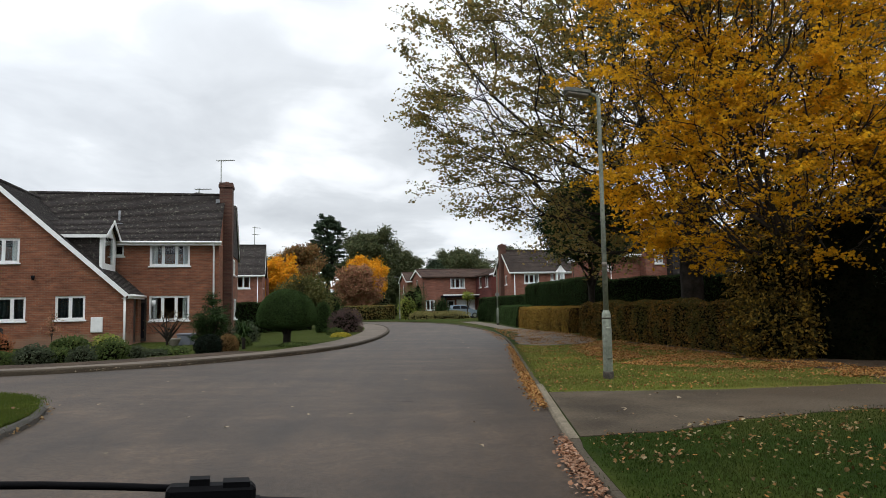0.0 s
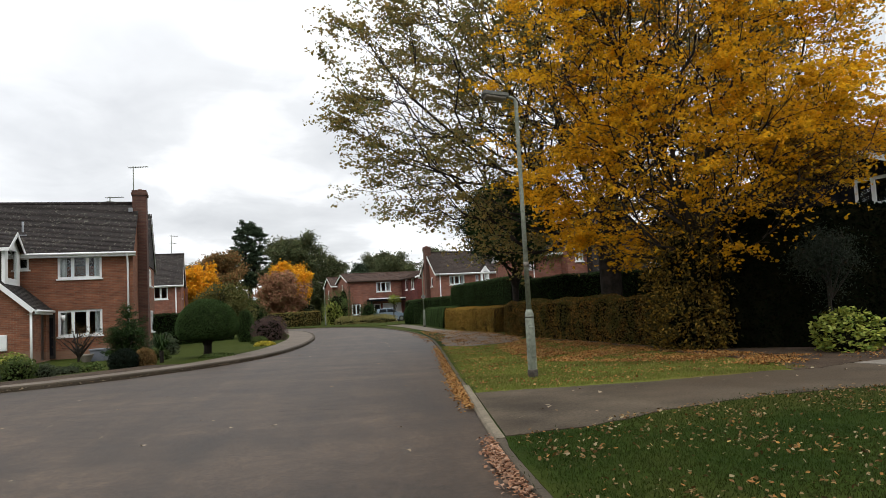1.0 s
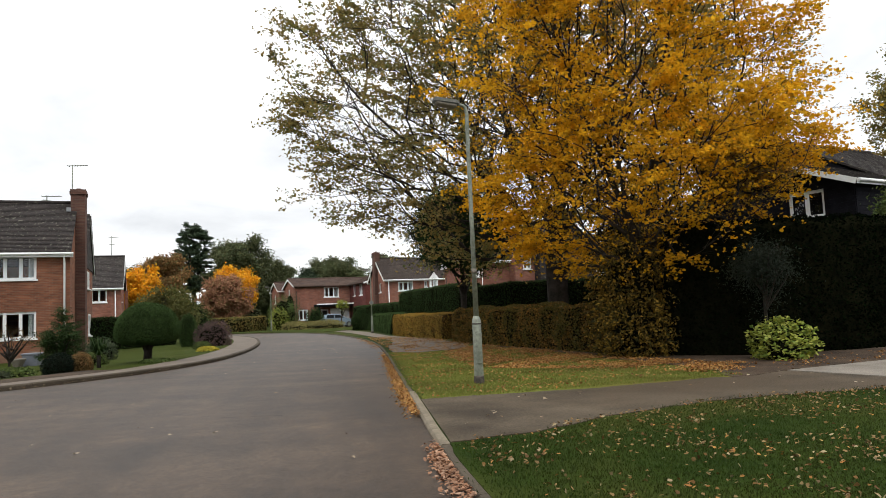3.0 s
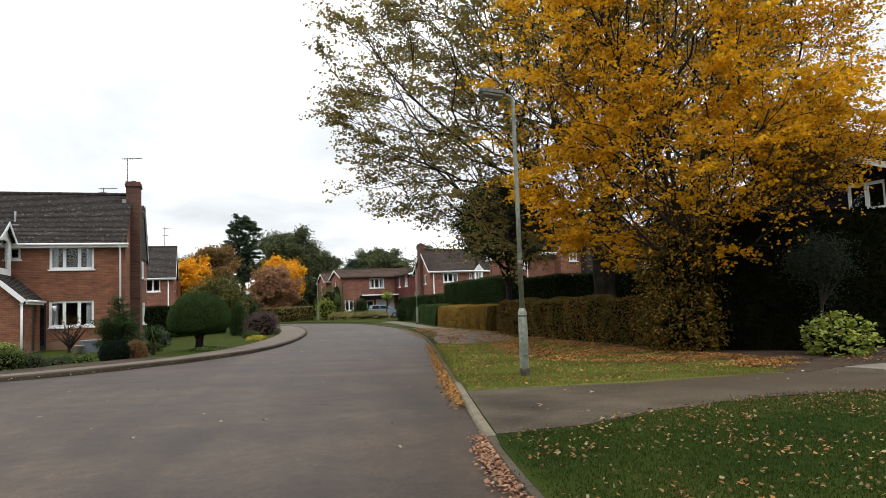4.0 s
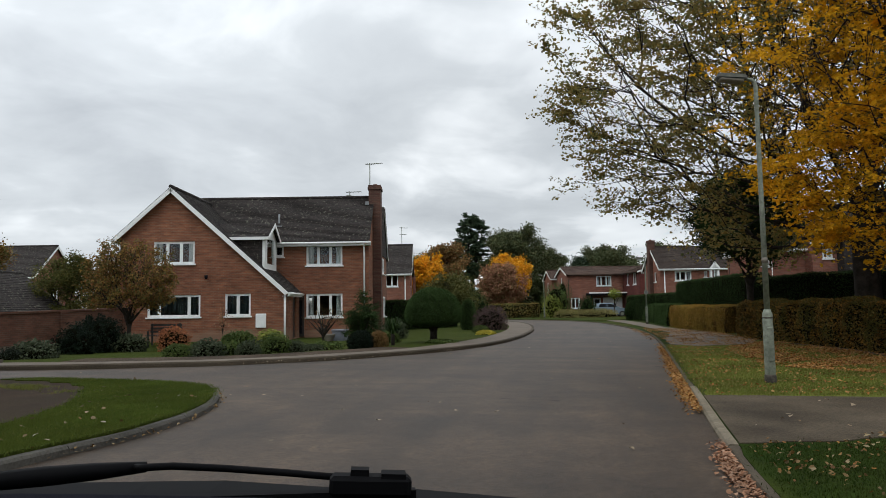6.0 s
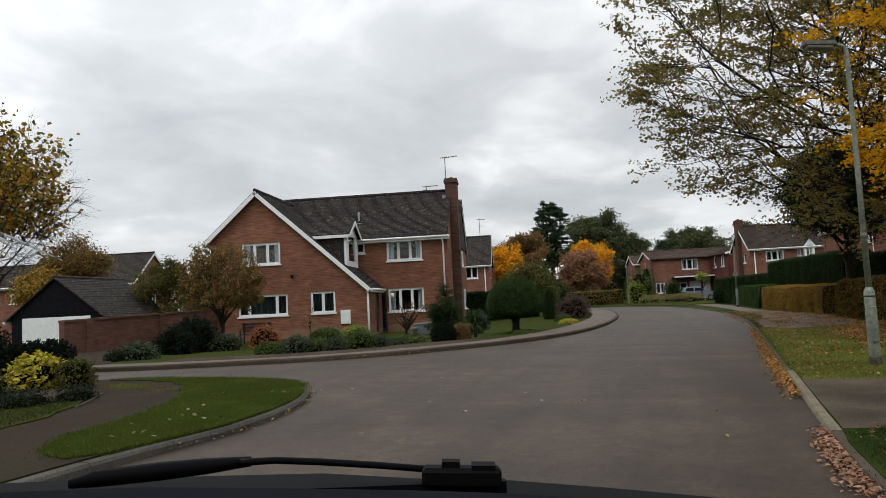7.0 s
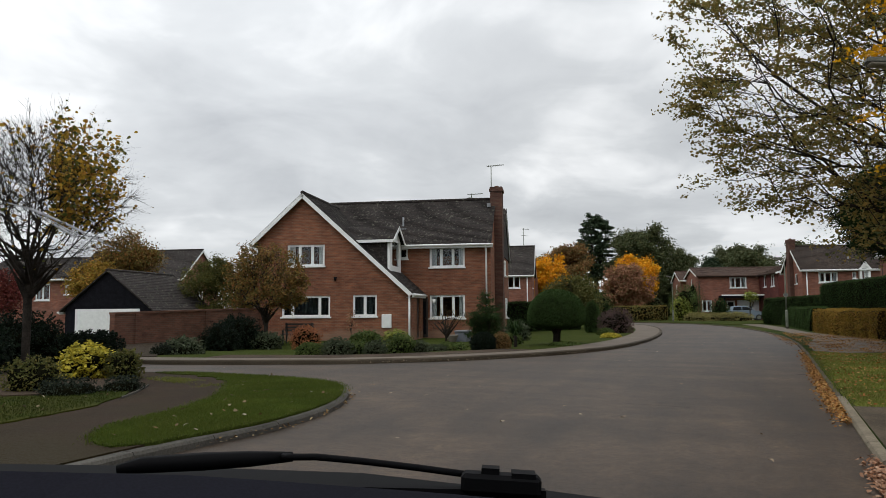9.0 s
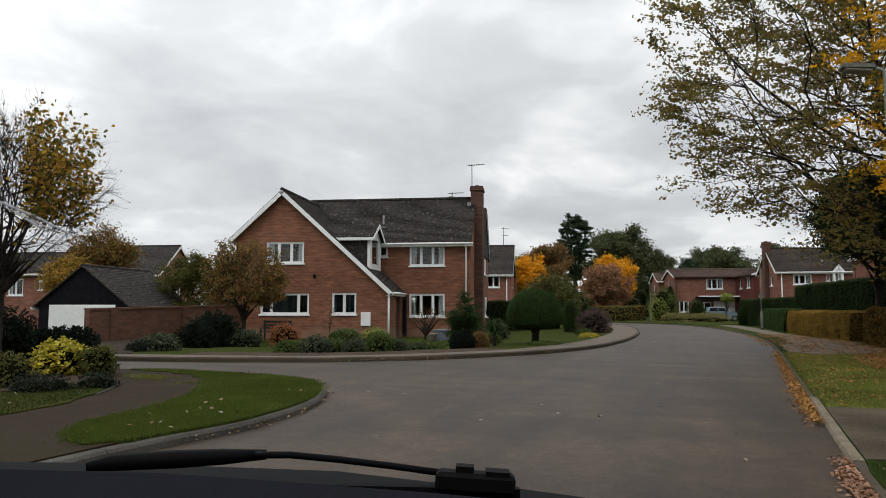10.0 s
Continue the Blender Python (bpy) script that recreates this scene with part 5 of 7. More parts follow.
    part("rear_wall", wall_bm(6.5, 0.25, -0.25, [(0, 4.6), (6.5, 4.6)]), M_BRICK, h, m=pose(3.5, 13.1, 0, 0, 0, 180))
    part("roof", slope_bm((3.9, 13.5, 4.55), (-4, 13.5, 4.55), (-4, 10.3, 7.7), (3.9, 10.3, 7.7), 36), M_TILE, h)
    part("roof", slope_bm((-4, 7.2, 4.6), (3.9, 7.2, 4.6), (3.9, 10.3, 7.7), (-4, 10.3, 7.7), 36), M_TILE, h)
    return h


HOUSE_ONE = house_one()
HM = HOUSE_ONE.matrix_basis.copy()
aerial("tv_aerial", HM @ pose(3.4, 5.7, 7.6), 1.9, [(1.85, -0.3, 1.0, 8)], "thin metal television aerial on a chimney mast")
aerial("tv_aerial", HM @ pose(2.2, 6.4, 7.5), 0.55, [(0.5, -0.2, 0.9, 6), (0.3, 2.3, 0.3, 3)], "low bent television aerial above the ridge")


# ---- the other houses ----
def house_behind():
    h = thing("house", pose(-24.0, 58.0, -0.3, 0, 0, 12), "brick house with dark tiled roof seen beyond the hedge", "house")
    I = pose(0, 0, 0)
    block(h, I, 9.0, 6.0, 4.75, 2.5, front=[(6.9, 3.45, 8.0, 4.5, 2, 0), (3, 3.45, 4.8, 4.5, 3, 1)], right=[(1.0, 3.5, 1.8, 4.5, 1, 0)])
    part("downpipe", tube_bm([(8.6, -0.08, 4.5), (8.6, -0.08, 0)], 0.05, 6), M_WHITE, h)
    part("wall", wall_bm(3.0, 0.25, -0.2, [(0, 4.6), (3.0, 4.6)], []), M_BRICK_FAR, h, m=pose(9.3, 6.0, 0, 0, 0, 90))
    aerial("tv_aerial", h.matrix_basis @ pose(8.2, 3.0, 7.3), 1.7, [(1.6, 0.6, 0.8, 5), (1.0, 0.9, 0.7, 5)], "slim metal television aerial on a ridge")


house_behind()


def house_bend():
    h = thing("house", pose(-2.43, 82.0, 0.08, 0, 0, 14), "brick house with low brown roof and tile-hung wing at the bend", "house")
    I = pose(0, 0, 0)
    block(h, I, 9.4, 6.0, 4.8, 0.88, roof=M_TILE_B, courses=18, trim=M_TILE_B,
          front=[(3.3, 3.42, 5.05, 4.55, 3, 1), (0.35, 0.92, 1.4, 2.1, 2, 1)], left=[(2.2, 3.3, 3.0, 4.5, 1, 1)])
    wm = pose(6.35, -6.0, 0)
    block(h, wm, 5.5, 8.0, 4.8, 0.85, axis="y", wall=M_TILE_RED, roof=M_TILE_B, courses=18, trim=M_TILE_B, left=[(3.2, 3.4, 4.1, 4.62, 1, 1), (5.5, 3.4, 6.7, 4.62, 2, 1)])
    # flat canopy over the entrance
    c = part("porch_roof", box_bm(2.1, -1.5, 2.35, 6.3, 0.0, 2.6, 0.02), M_BLACK, h, "dark flat porch roof with white edge")
    part("edge_board", box_bm(2.05, -1.56, 2.55, 6.34, -1.5, 2.68), M_WHITE, c)
    for x in (2.3, 4.9):
        part("porch_post", box_bm(x, -1.42, -0.1, x + 0.12, -1.3, 2.36), M_BLACK, c)
    gd = part("garage_door", box_bm(4.0, -0.06, 0.0, 6.2, 0.0, 2.1), M_WHITE, h, "white panelled door under the porch")
    for k in range(5):
        part("panel", box_bm(4.1 + k * 0.42, -0.075, 0.1, 4.42 + k * 0.42, -0.06, 2.0), M_WHITE, gd)
    fd = part("front_door", box_bm(2.9, -0.05, 0.0, 3.75, 0.0, 2.05), M_WHITE, h)
    part("side_light", box_bm(3.05, -0.06, 0.9, 3.6, -0.045, 1.9), M_DARK, fd)
    # second range, its gable beside the first
    block(h, pose(-0.6, 6.2, 0), 6.0, 4.6, 4.6, 1.0, roof=M_TILE_B, courses=16, left=[(1.6, 3.0, 2.5, 4.1, 1, 1)])
    part("downpipe", tube_bm([(0.12, -0.08, 4.2), (0.12, -0.08, 0)], 0.05, 6), M_TILE_B, h)
    return h


house_bend()


def house_hedged():
    h = thing("house", pose(6.3, 67.0, -0.05, 0, 0, 12), "brick house with end chimney and dark roof behind tall hedges", "house")
    I = pose(0, 0, 0)
    block(h, I, 13.5, 5.0, 4.72, 1.95, courses=26, roof=M_TILE_C, front=[(1.3, 3.45, 2.82, 4.32, 3, 1), (3.95, 3.75, 4.25, 4.3, 1, 0), (9.3, 3.3, 10.6, 4.4, 2, 1)], left=[(2.9, 3.4, 3.6, 4.3, 1, 0)])
    chimney(h, I, -0.34, 2.1, 0.22, 2.8, -0.1, 7.3, M_BRICK_CHIMNEY, 1)
    part("downpipe", tube_bm([(0.35, -0.08, 4.4), (0.35, -0.08, 0)], 0.05, 6), M_WHITE, h)
    part("vent_pipe", tube_bm([(4.0, 0.9, 4.9), (4.0, 0.9, 5.7)], 0.06, 8), M_LEAD, h)
    # dormer with its own small gable, standing in the eave
    block(h, pose(4.42, -0.3, 0), 0.82, 2.6, 4.6, 0.5, axis="y", wall=M_WHITE, courses=8, roof=M_TILE_C, base=3.6, eo=0.1, vo=0.08, front=[(0.12, 3.7, 0.7, 4.5, 2, 0)])
    return h


house_hedged()


def house_near_oak():
    K = pose(11.3, 46.9, 0.0, 0, 0, 12)
    h = thing("house", K, "brick house with white gable boards half hidden by trees", "house")
    block(h, pose(-0.35, 0.6, 0), 5.0, 6.0, 4.75, 2.0, gable=M_TILE, roof=M_TILE_C)
    # narrow gabled bay
    block(h, pose(-2.3, 0.0, 0), 1.95, 1.5, 4.45, 1.15, axis="y", eo=0.16, vo=0.12, courses=12, roof=M_TILE_C, front=[(1.35, 3.5, 1.85, 4.2, 1, 1)])
    part("downpipe", tube_bm([(-0.1, 0.5, 4.6), (-0.1, 0.5, 0)], 0.045, 6), M_WHITE, h)
    block(h, pose(2.05, -0.3, 0), 1.5, 4.0, 4.98, 1.6, front=[(0.62, 3.92, 1.26, 4.74, 2, 1)], eo=0.2, vo=0.05, courses=16, roof=M_TILE_C)
    k = thing("house", K @ pose(3.58, -1.0, 0), "house with dark tile-hung upper wall behind the oak", "house")
    block(k, pose(0, 0, 0), 4.5, 8.0, 5.2, 2.0, axis="y", wall=M_TILE, front=[(0.55, 4.2, 1.0, 4.8, 1, 0)], verge=False)


house_near_oak()


def house_boarded():
    h = thing("house", pose(16.39, 19.2, 0.0, 0, 0, 19.3), "black weatherboarded house with white-edged tiled gable", "house")
    block(h, pose(0, 0, 0), 9.5, 7.0, 4.8, 1.3, axis="x", wall=M_BLACK, left=[(4.5, 3.75, 5.75, 4.65, 2, 0)], vo=0.35)
    block(h, pose(3.4, 1.2, 0), 6.0, 7.0, 5.3, 1.9, axis="x", wall=M_BLACK, vo=0.05, verge=False)
    # lapped boards on the gable and the front
    for z in range(34):
        zz = 0.2 + z * 0.15
        if zz > 4.6:
            continue
        for ya, yb in ((0.0, 0.92), (2.33, 7.0)) if 3.55 < zz < 4.7 else ((0.0, 7.0),):
            part("board", box_bm(-0.03, ya, zz, -0.005, yb, zz + 0.14), M_BLACK, h)
        part("board", box_bm(0.0, -0.03, zz, 9.5, -0.005, zz + 0.14), M_BLACK, h)


house_boarded()


def garage_left():
    h = thing("garage", pose(-36.2, 31.3, -0.4, 0, 0, 10), "low garage with black boarded gable and white door", "garage")
    block(h, pose(0, 0, 0), 5.6, 6.4, 1.95, 2.15, axis="y", wall=M_BLACK, courses=22, verge=False)
    d = part("garage_door", box_bm(0.7, -0.05, 0.0, 4.9, 0.0, 1.9), M_WHITE, h, "white up-and-over garage door")
    for k in range(9):
        part("panel", box_bm(0.75, -0.065, 0.06 + k * 0.2, 4.85, -0.05, 0.23 + k * 0.2), M_WHITE, d)
    for k in range(14):
        zz = 2.0 + k * 0.15
        hw = 2.75 * (1 - (k + 1) * 0.15 / 2.15)
        if hw > 0.1:
            part("board", box_bm(2.8 - hw, -0.03, zz, 2.8 + hw, -0.004, zz + 0.14), M_BLACK, h)


garage_left()


def houses_left():
    h = thing("house", pose(-56.5, 49.5, -0.4, 0, 0, 12), "brick house with dark roof and white gable end far off", "house")
    block(h, pose(0, 0, 0), 11.0, 7.0, 4.9, 2.7, front=[(8, 2.8, 9.4, 4.0, 2, 1), (4, 2.8, 5.4, 4.0, 2, 1)], right=[(2.5, 2.8, 3.8, 4.0, 2, 0)])
    k = thing("house", pose(-51.5, 36.2, -0.4, 0, 0, 10), "low brick house with white window behind the garage", "house")
    block(k, pose(0, 0, 0), 9.0, 7.0, 4.2, 1.6, front=[(5.6, 2.6, 6.8, 3.8, 2, 1), (8.0, 3.0, 8.5, 3.7, 1, 0)])


houses_left()


def garden_wall():
    a, b = Vector((-20.6, 19.9, -0.15)), Vector((-21.3, 29.9, -0.15))
    l = (b - a).length
    t = thing("garden_wall", pose(*a, 0, 0, math.degrees(math.atan2(b.y - a.y, b.x - a.x))), "weathered red brick garden wall with coping", "wall")
    part("wall", wall_bm(l, 0.22, -0.2, [(0, 1.35), (l, 1.55)]), M_BRICK_WALL, t)
    part("coping", beam_bm((0, 0.11, 1.43), (l, 0.11, 1.63), 0.3, 0.08), M_BRICK_WALL, t)
    for s in (0.12, 0.55, 0.985):
        part("pier", box_bm(l * s - 0.17, -0.06, -0.2, l * s + 0.17, 0.0, 1.36 + 0.2 * s), M_BRICK_WALL, t)


garden_wall()


# ---- street lamps ----
M_BOWL = mat_plain("lamp_bowl", (0.45, 0.45, 0.42), 0.3)
M_LANTERN = mat_mottled("weathered_lantern_casing", (0.07, 0.07, 0.055), (0.12, 0.118, 0.095), 9.0, 0.6, 60.0, 0.15, 0.002)
M_DUSTY = mat_mottled("dusty_lantern_bowl", (0.17, 0.15, 0.115), (0.24, 0.215, 0.17), 7.0, 0.4, 60.0, 0.1, 0.001)
M_RUSTY = mat_mottled("rust_stained_steel_foot", (0.045, 0.04, 0.034), (0.10, 0.085, 0.07), 14.0, 0.85, 60.0, 0.4, 0.003)


def street_lamp(x, y, h, turn, label, arm=0.13):
    t = thing("street_lamp", pose(x, y, 0.04, 0, 0, turn), label, "street lamp", "street lamps")
    part("base", tube_bm([(0, 0, -0.1), (0, 0, 0.22), (0, 0, 1.05), (0, 0, 1.12)], [0.08, 0.076, 0.072, 0.046], 16), M_STEEL, t, "thicker grey steel base section")
    part("foot_band", tube_bm([(0, 0, -0.08), (0, 0, 0.13), (0, 0, 0.15)], [0.088, 0.084, 0.078], 16), M_RUSTY, t, "dark rust-stained foot of the column")
    part("collar", tube_bm([(0, 0, 0.985), (0, 0, 1.005)], 0.077, 16), M_RUSTY, t)
    part("column", tube_bm([(0, 0, 1.1), (0, 0, h * 0.6), (0, 0, h - 0.12), (-0.02, 0, h - 0.03), (-0.06, 0, h + 0.0), (-arm - 0.05, 0, h + 0.03)], [0.043, 0.036, 0.032, 0.03, 0.028, 0.027], 12), M_STEEL, t)
    b = box_bm(-arm - 0.45, -0.11, h - 0.01, -arm, 0.11, h + 0.085)
    for v in b.verts:
        if v.co.z > h + 0.06:
            v.co.y *= 0.6
            v.co.x = v.co.x * 0.95 - 0.01
        if v.co.x < -arm - 0.3:
            v.co.z += 0.05
    bmesh.ops.bevel(b, geom=b.edges[:], offset=0.02, segments=2, affect="EDGES")
    hd = part("lantern", b, M_LANTERN, t, "grey lantern head")
    bb = box_bm(-arm - 0.41, -0.09, h - 0.05, -arm - 0.05, 0.09, h + 0.01, 0.02)
    for v in bb.verts:
        if v.co.x < -arm - 0.3:
            v.co.z += 0.05
    part("bowl", bb, M_DUSTY, hd)
    part("door_panel", box_bm(-0.05, -0.1, 0.35, 0.05, -0.08, 0.85, 0.008), M_STEEL, t)
    part("band", tube_bm([(0, 0, 1.82), (0, 0, 1.9)], 0.043, 12), M_CONC, t)
    return t


street_lamp(2.6, 11.55, 4.66, 4, "grey galvanised street lamp on the leafy verge")
mid = street_lamp(3.5, 47.0, 4.15, 0, "grey street lamp carrying a small round sign")
sg = part("round_sign", tube_bm([(0, -0.07, 2.02), (0, -0.09, 2.02)], 0.14, 20), M_STEEL, mid, "small round sign plate")
part("sign_face", tube_bm([(0, -0.09, 2.02), (0, -0.095, 2.02)], 0.09, 16), mat_plain("grey_sign_face", (0.12, 0.12, 0.12), 0.5), sg)
street_lamp(-4.5, 72.5, 4.35, 0, "distant grey street lamp at the bend")

# ---- trees and hedges on the right ----
tree("beech_tree", 7.5, 15.6, 0.05, 2.6, 0.16, (-0.1, 0.2, 7.5, 4.1, 4.05, 5.35), 1450, 118000, L_BEECH, 0.08, 0.056, 11, "tall beech with dense golden-orange autumn leaves", spread=0.045, shell=0.4, limbs=24, limb_gap=0.92, oval=0.75, clump=2.4, tip=0.0036, low=1.0,
     profile=[(0, 0.45), (0.08, 0.78), (0.2, 0.98), (0.3, 1.0), (0.45, 0.98), (0.65, 0.86), (0.85, 0.55), (1, 0.15)], spray=(7, 0.75, True), wander=0.1, boughs=((3.3, -0.8, 4.8, 0.6, 24),))
tree("elder_tree", 11.1, 16.7, 0.05, 2.4, 0.1, (0, 0, 4.9, 1.4, 1.2, 1.55), 260, 18000, L_GOLDHEDGE, 0.1, 0.06, 12, "olive-brown small tree above the evergreen hedge", spread=0.28, flat=0.3)
tree("oak_tree", 8.4, 24.2, 0.05, 4.2, 0.37, (-0.6, -0.6, 9.1, 8.9, 8.0, 7.7), 1900, 112000, L_OAK, 0.113, 0.074, 5, "large spreading oak with thinning olive-brown leaves", spread=0.05, shell=0.4, limbs=24, limb_gap=0.9, tip=0.0056, oval=0.9, clump=2.0, low=0.82,
     spray=(6, 1.0, False, 0.6), wander=0.12, boughs=((-5.9, -0.4, 4.8, 0.9, 24), (-7.2, -0.2, 6.3, 0.9, 22), (-7.9, 0.0, 8.2, 0.9, 18)))
tree("holly_tree", 6.5, 31.5, 0.05, 2.6, 0.14, (0, 0, 4.9, 2.3, 1.8, 2.0), 300, 52000, L_YEW, 0.12, 0.075, 14, "dark evergreen tree under the oak", spread=0.34, tip=0.006)
hedge("beech_hedge", [(5.85, 28.2), (6.25, 24.7), (6.85, 21.1), (7.3, 17.5), (7.5, 16.4)], 1.1, 1.16, L_HEDGE, 42000, 0.07, 3, "clipped beech hedge turning brown", M_CORE, 0.05, amp=0.2)
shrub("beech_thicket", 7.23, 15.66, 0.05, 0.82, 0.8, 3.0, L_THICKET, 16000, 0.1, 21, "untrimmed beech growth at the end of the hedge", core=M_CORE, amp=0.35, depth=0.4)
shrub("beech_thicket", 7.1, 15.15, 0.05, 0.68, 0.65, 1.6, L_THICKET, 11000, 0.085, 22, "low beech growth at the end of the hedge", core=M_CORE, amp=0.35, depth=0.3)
tree("bay_tree", 15.9, 16.6, 0.05, 2.0, 0.08, (0, 0, 3.6, 1.0, 0.9, 0.85), 120, 6000, L_GREEN, 0.13, 0.05, 23, "green leafy bush above the dark hedge", spread=0.2, flat=0.2)
hedge("golden_hedge", [(4.75, 40.5), (5.3, 36), (5.95, 31.2)], 1.1, 1.08, L_GOLDHEDGE, 22000, 0.06, 4, "clipped hedge with golden brown leaves", M_CORE_BROWN, 0.05)
hedge("privet_hedge", [(4.6, 58), (4.75, 50), (4.9, 42.5)], 1.2, 1.2, L_TOPIARY, 26000, 0.055, 6, "clipped dark green hedge", None, 0.05)
hedge("conifer_hedge", [(6.0, 47.7), (6.75, 42), (7.75, 35.6)], 1.4, 2.6, L_YEW, 50000, 0.05, 7, "tall dark conifer hedge with flat top", None, 0.05, amp=0.05)
hedge("conifer_hedge", [(3.5, 62), (4.9, 55), (6.0, 48.6)], 1.1, 1.95, L_YEW, 34000, 0.055, 10, "middle-height dark conifer hedge behind the low hedge", None, 0.05, amp=0.05)
hedge("conifer_hedge", [(7.6, 34.3), (9.0, 31), (12.5, 27.5)], 1.4, 2.3, L_YEW, 50000, 0.05, 8, "tall dark conifer hedge with flat top", None, 0.05)
hedge("yew_hedge", [(8.3, 15.6), (9.4, 14.6), (11.4, 14.6), (14, 15.2), (24, 18.5)], 1.8, 2.9, L_SHADEYEW, 60000, 0.075, 9, "tall evergreen hedge, its deep shade put into near-black leaves", None, 0.05, amp=0.16)
tree("holly_tree", 11.6, 24.6, 0.05, 1.8, 0.12, (0, 0, 3.0, 2.1, 1.8, 2.6), 260, 34000, L_SHADEYEW, 0.12, 0.075, 15, "evergreen tree behind the beech, leaves darkened for shade", spread=0.3)
tree("olive_tree", 9.0, 13.25, 0.06, 1.5, 0.035, (0, 0, 1.95, 0.75, 0.6, 0.5), 70, 5200, L_DULL, 0.08, 0.022, 17, "small grey-leaved weeping tree before the dark hedge", spread=0.16, flat=0.1, drop=0.5, tip=0.0045, limbs=8)
tree("birch_tree", 27.6, 27.5, 0.0, 4.0, 0.2, (0, 0, 9.0, 2.6, 2.6, 4.6), 420, 15000, L_OAK, 0.15, 0.1, 18, "tall tree with brown autumn leaves behind the boarded house", spread=0.1, shell=0.5, limbs=18, oval=0.8, clump=1.9, tip=0.007, spray=(6, 0.7, False, 0.8))

# ---- distant trees ----
tree("maple_tree", -15.75, 68.2, -0.2, 1.8, 0.2, (0, 0, 4.5, 2.1, 2.0, 2.9), 170, 20638, L_ORANGE, 0.29, 0.182, 41, "bright yellow-orange maple beyond the gardens", spread=0.238, flat=0.3)
tree("maple_tree", -10.4, 95.0, -0.2, 2.4, 0.25, (0, 0, 5.4, 3.1, 3.1, 3.5), 170, 28576, L_ORANGE, 0.29, 0.182, 42, "bright orange maple beyond the road bend", spread=0.34, flat=0.3)
tree("cherry_tree", -10.5, 85.0, -0.2, 1.6, 0.22, (0, 0, 4.0, 3.1, 2.6, 3.2), 170, 20638, L_ROSE, 0.29, 0.182, 43, "rounded tree with dull rust-pink leaves", spread=0.34, flat=0.3)
tree("pine_tree", -18.4, 113.5, -0.2, 9.0, 0.35, (0, 0, 11.1, 2.6, 2.5, 5.0), 190, 46000, L_PINE, 0.32, 0.15, 144, "tall dark pine with layered crown", spread=0.16, shell=0.5, limbs=16, oval=0.8, clump=1.8, low=1.0, tip=0.03,
     profile=[(0, 0.5), (0.2, 0.95), (0.35, 0.8), (0.55, 1.0), (0.75, 0.85), (0.9, 0.75), (1, 0.3)], spray=(7, 0.7, True))
tree("lime_tree", -11.6, 112.0, -0.2, 4.0, 0.4, (0, 0, 8.9, 5.6, 5.2, 6.6), 210, 47628, L_FAR, 0.377, 0.224, 45, "large dull green tree in the distance", spread=0.544, flat=0.3)
tree("ash_tree", -20.2, 100.0, -0.2, 3.0, 0.3, (0, 0, 7.1, 4.2, 3.4, 4.6), 170, 30958, L_RUST, 0.319, 0.21, 46, "distant tree with brown-green autumn leaves", spread=0.476, flat=0.3)
tree("elm_tree", -27.0, 108.0, -0.2, 3.0, 0.3, (0, 0, 6.0, 4.2, 3.4, 4.0), 150, 26195, L_FAR, 0.348, 0.21, 47, "distant dull green tree behind the houses", spread=0.544, flat=0.3)
tree("lime_tree", -6.9, 118.0, -0.2, 3.0, 0.3, (0, 0, 6.9, 4.2, 3.4, 5.2), 200, 36000, L_FAR, 0.348, 0.21, 48, "dark green distant tree beyond the bend", spread=0.476, flat=0.3)
tree("oak_tree", 3.2, 121.0, -0.2, 4.0, 0.4, (0, 0, 7.4, 5.4, 4.4, 4.6), 220, 50009, L_FAR, 0.377, 0.224, 49, "broad dark green tree behind the house roof", spread=0.544, flat=0.3)
tree("spruce_tree", -1.7, 112.0, -0.2, 2.0, 0.25, (0, 0, 5.4, 1.6, 1.6, 4.6), 260, 26790, L_PINE, 0.334, 0.21, 50, "narrow dark conifer behind the house roof", spread=0.36, flat=0.5, limbs=20)
tree("oak_tree", 9.5, 92.0, -0.2, 4.0, 0.4, (0, 0, 6.0, 3.2, 3.0, 3.6), 130, 23814, L_FAR, 0.319, 0.21, 51, "green tree standing between two houses", spread=0.476, flat=0.3)
shrub("laurel", -11.9, 73.0, 0.0, 1.5, 1.3, 3.4, L_YEW, 6000, 0.16, 58, "dark evergreen mass beside the rust-leaved tree", amp=0.3)
tree("field_maple", -9.2, 47.2, -0.2, 1.0, 0.15, (0, 0, 2.2, 2.1, 1.6, 1.9), 240, 16000, L_OLIVE, 0.14, 0.1, 52, "rounded green garden tree behind the topiary", spread=0.3, flat=0.3)
hedge("laurel_hedge", [(-13.6, 43.8), (-8.6, 45.6)], 1.4, 1.95, L_YEW, 8000, 0.12, 53, "dark clipped hedge along the garden boundary", None, -0.25)
hedge("mixed_hedge", [(-15.5, 76.0), (-12.2, 77.5), (-5.6, 79.0)], 1.2, 1.5, L_OAK, 6000, 0.2, 54, "dull olive clipped hedge at the far side of the bend", None, 0.05)

# added behind the view, so that house windows mirror dark trees, not sky
hedge("unseen_tree_belt", [(-60, -16), (-25, -18), (0, -19), (40, -17)], 5, 6.2, L_YEW, 9000, 0.6, 57, "unseen tree belt added behind the view to darken window reflections", None, -0.3, amp=1.2)
hedge("far_woodland", [(-60, 128), (-30, 132), (0, 130), (30, 118), (60, 100)], 8, 4.5, L_FAR, 26000, 0.5, 55, "belt of distant woodland behind the houses", None, -0.4, amp=1.4)
hedge("shrub_belt", [(-24, 84), (-16, 86.5), (-7, 89)], 3, 2.6, L_FAR, 8000, 0.26, 56, "dull green shrubs below the distant trees", None, -0.3, amp=0.6)

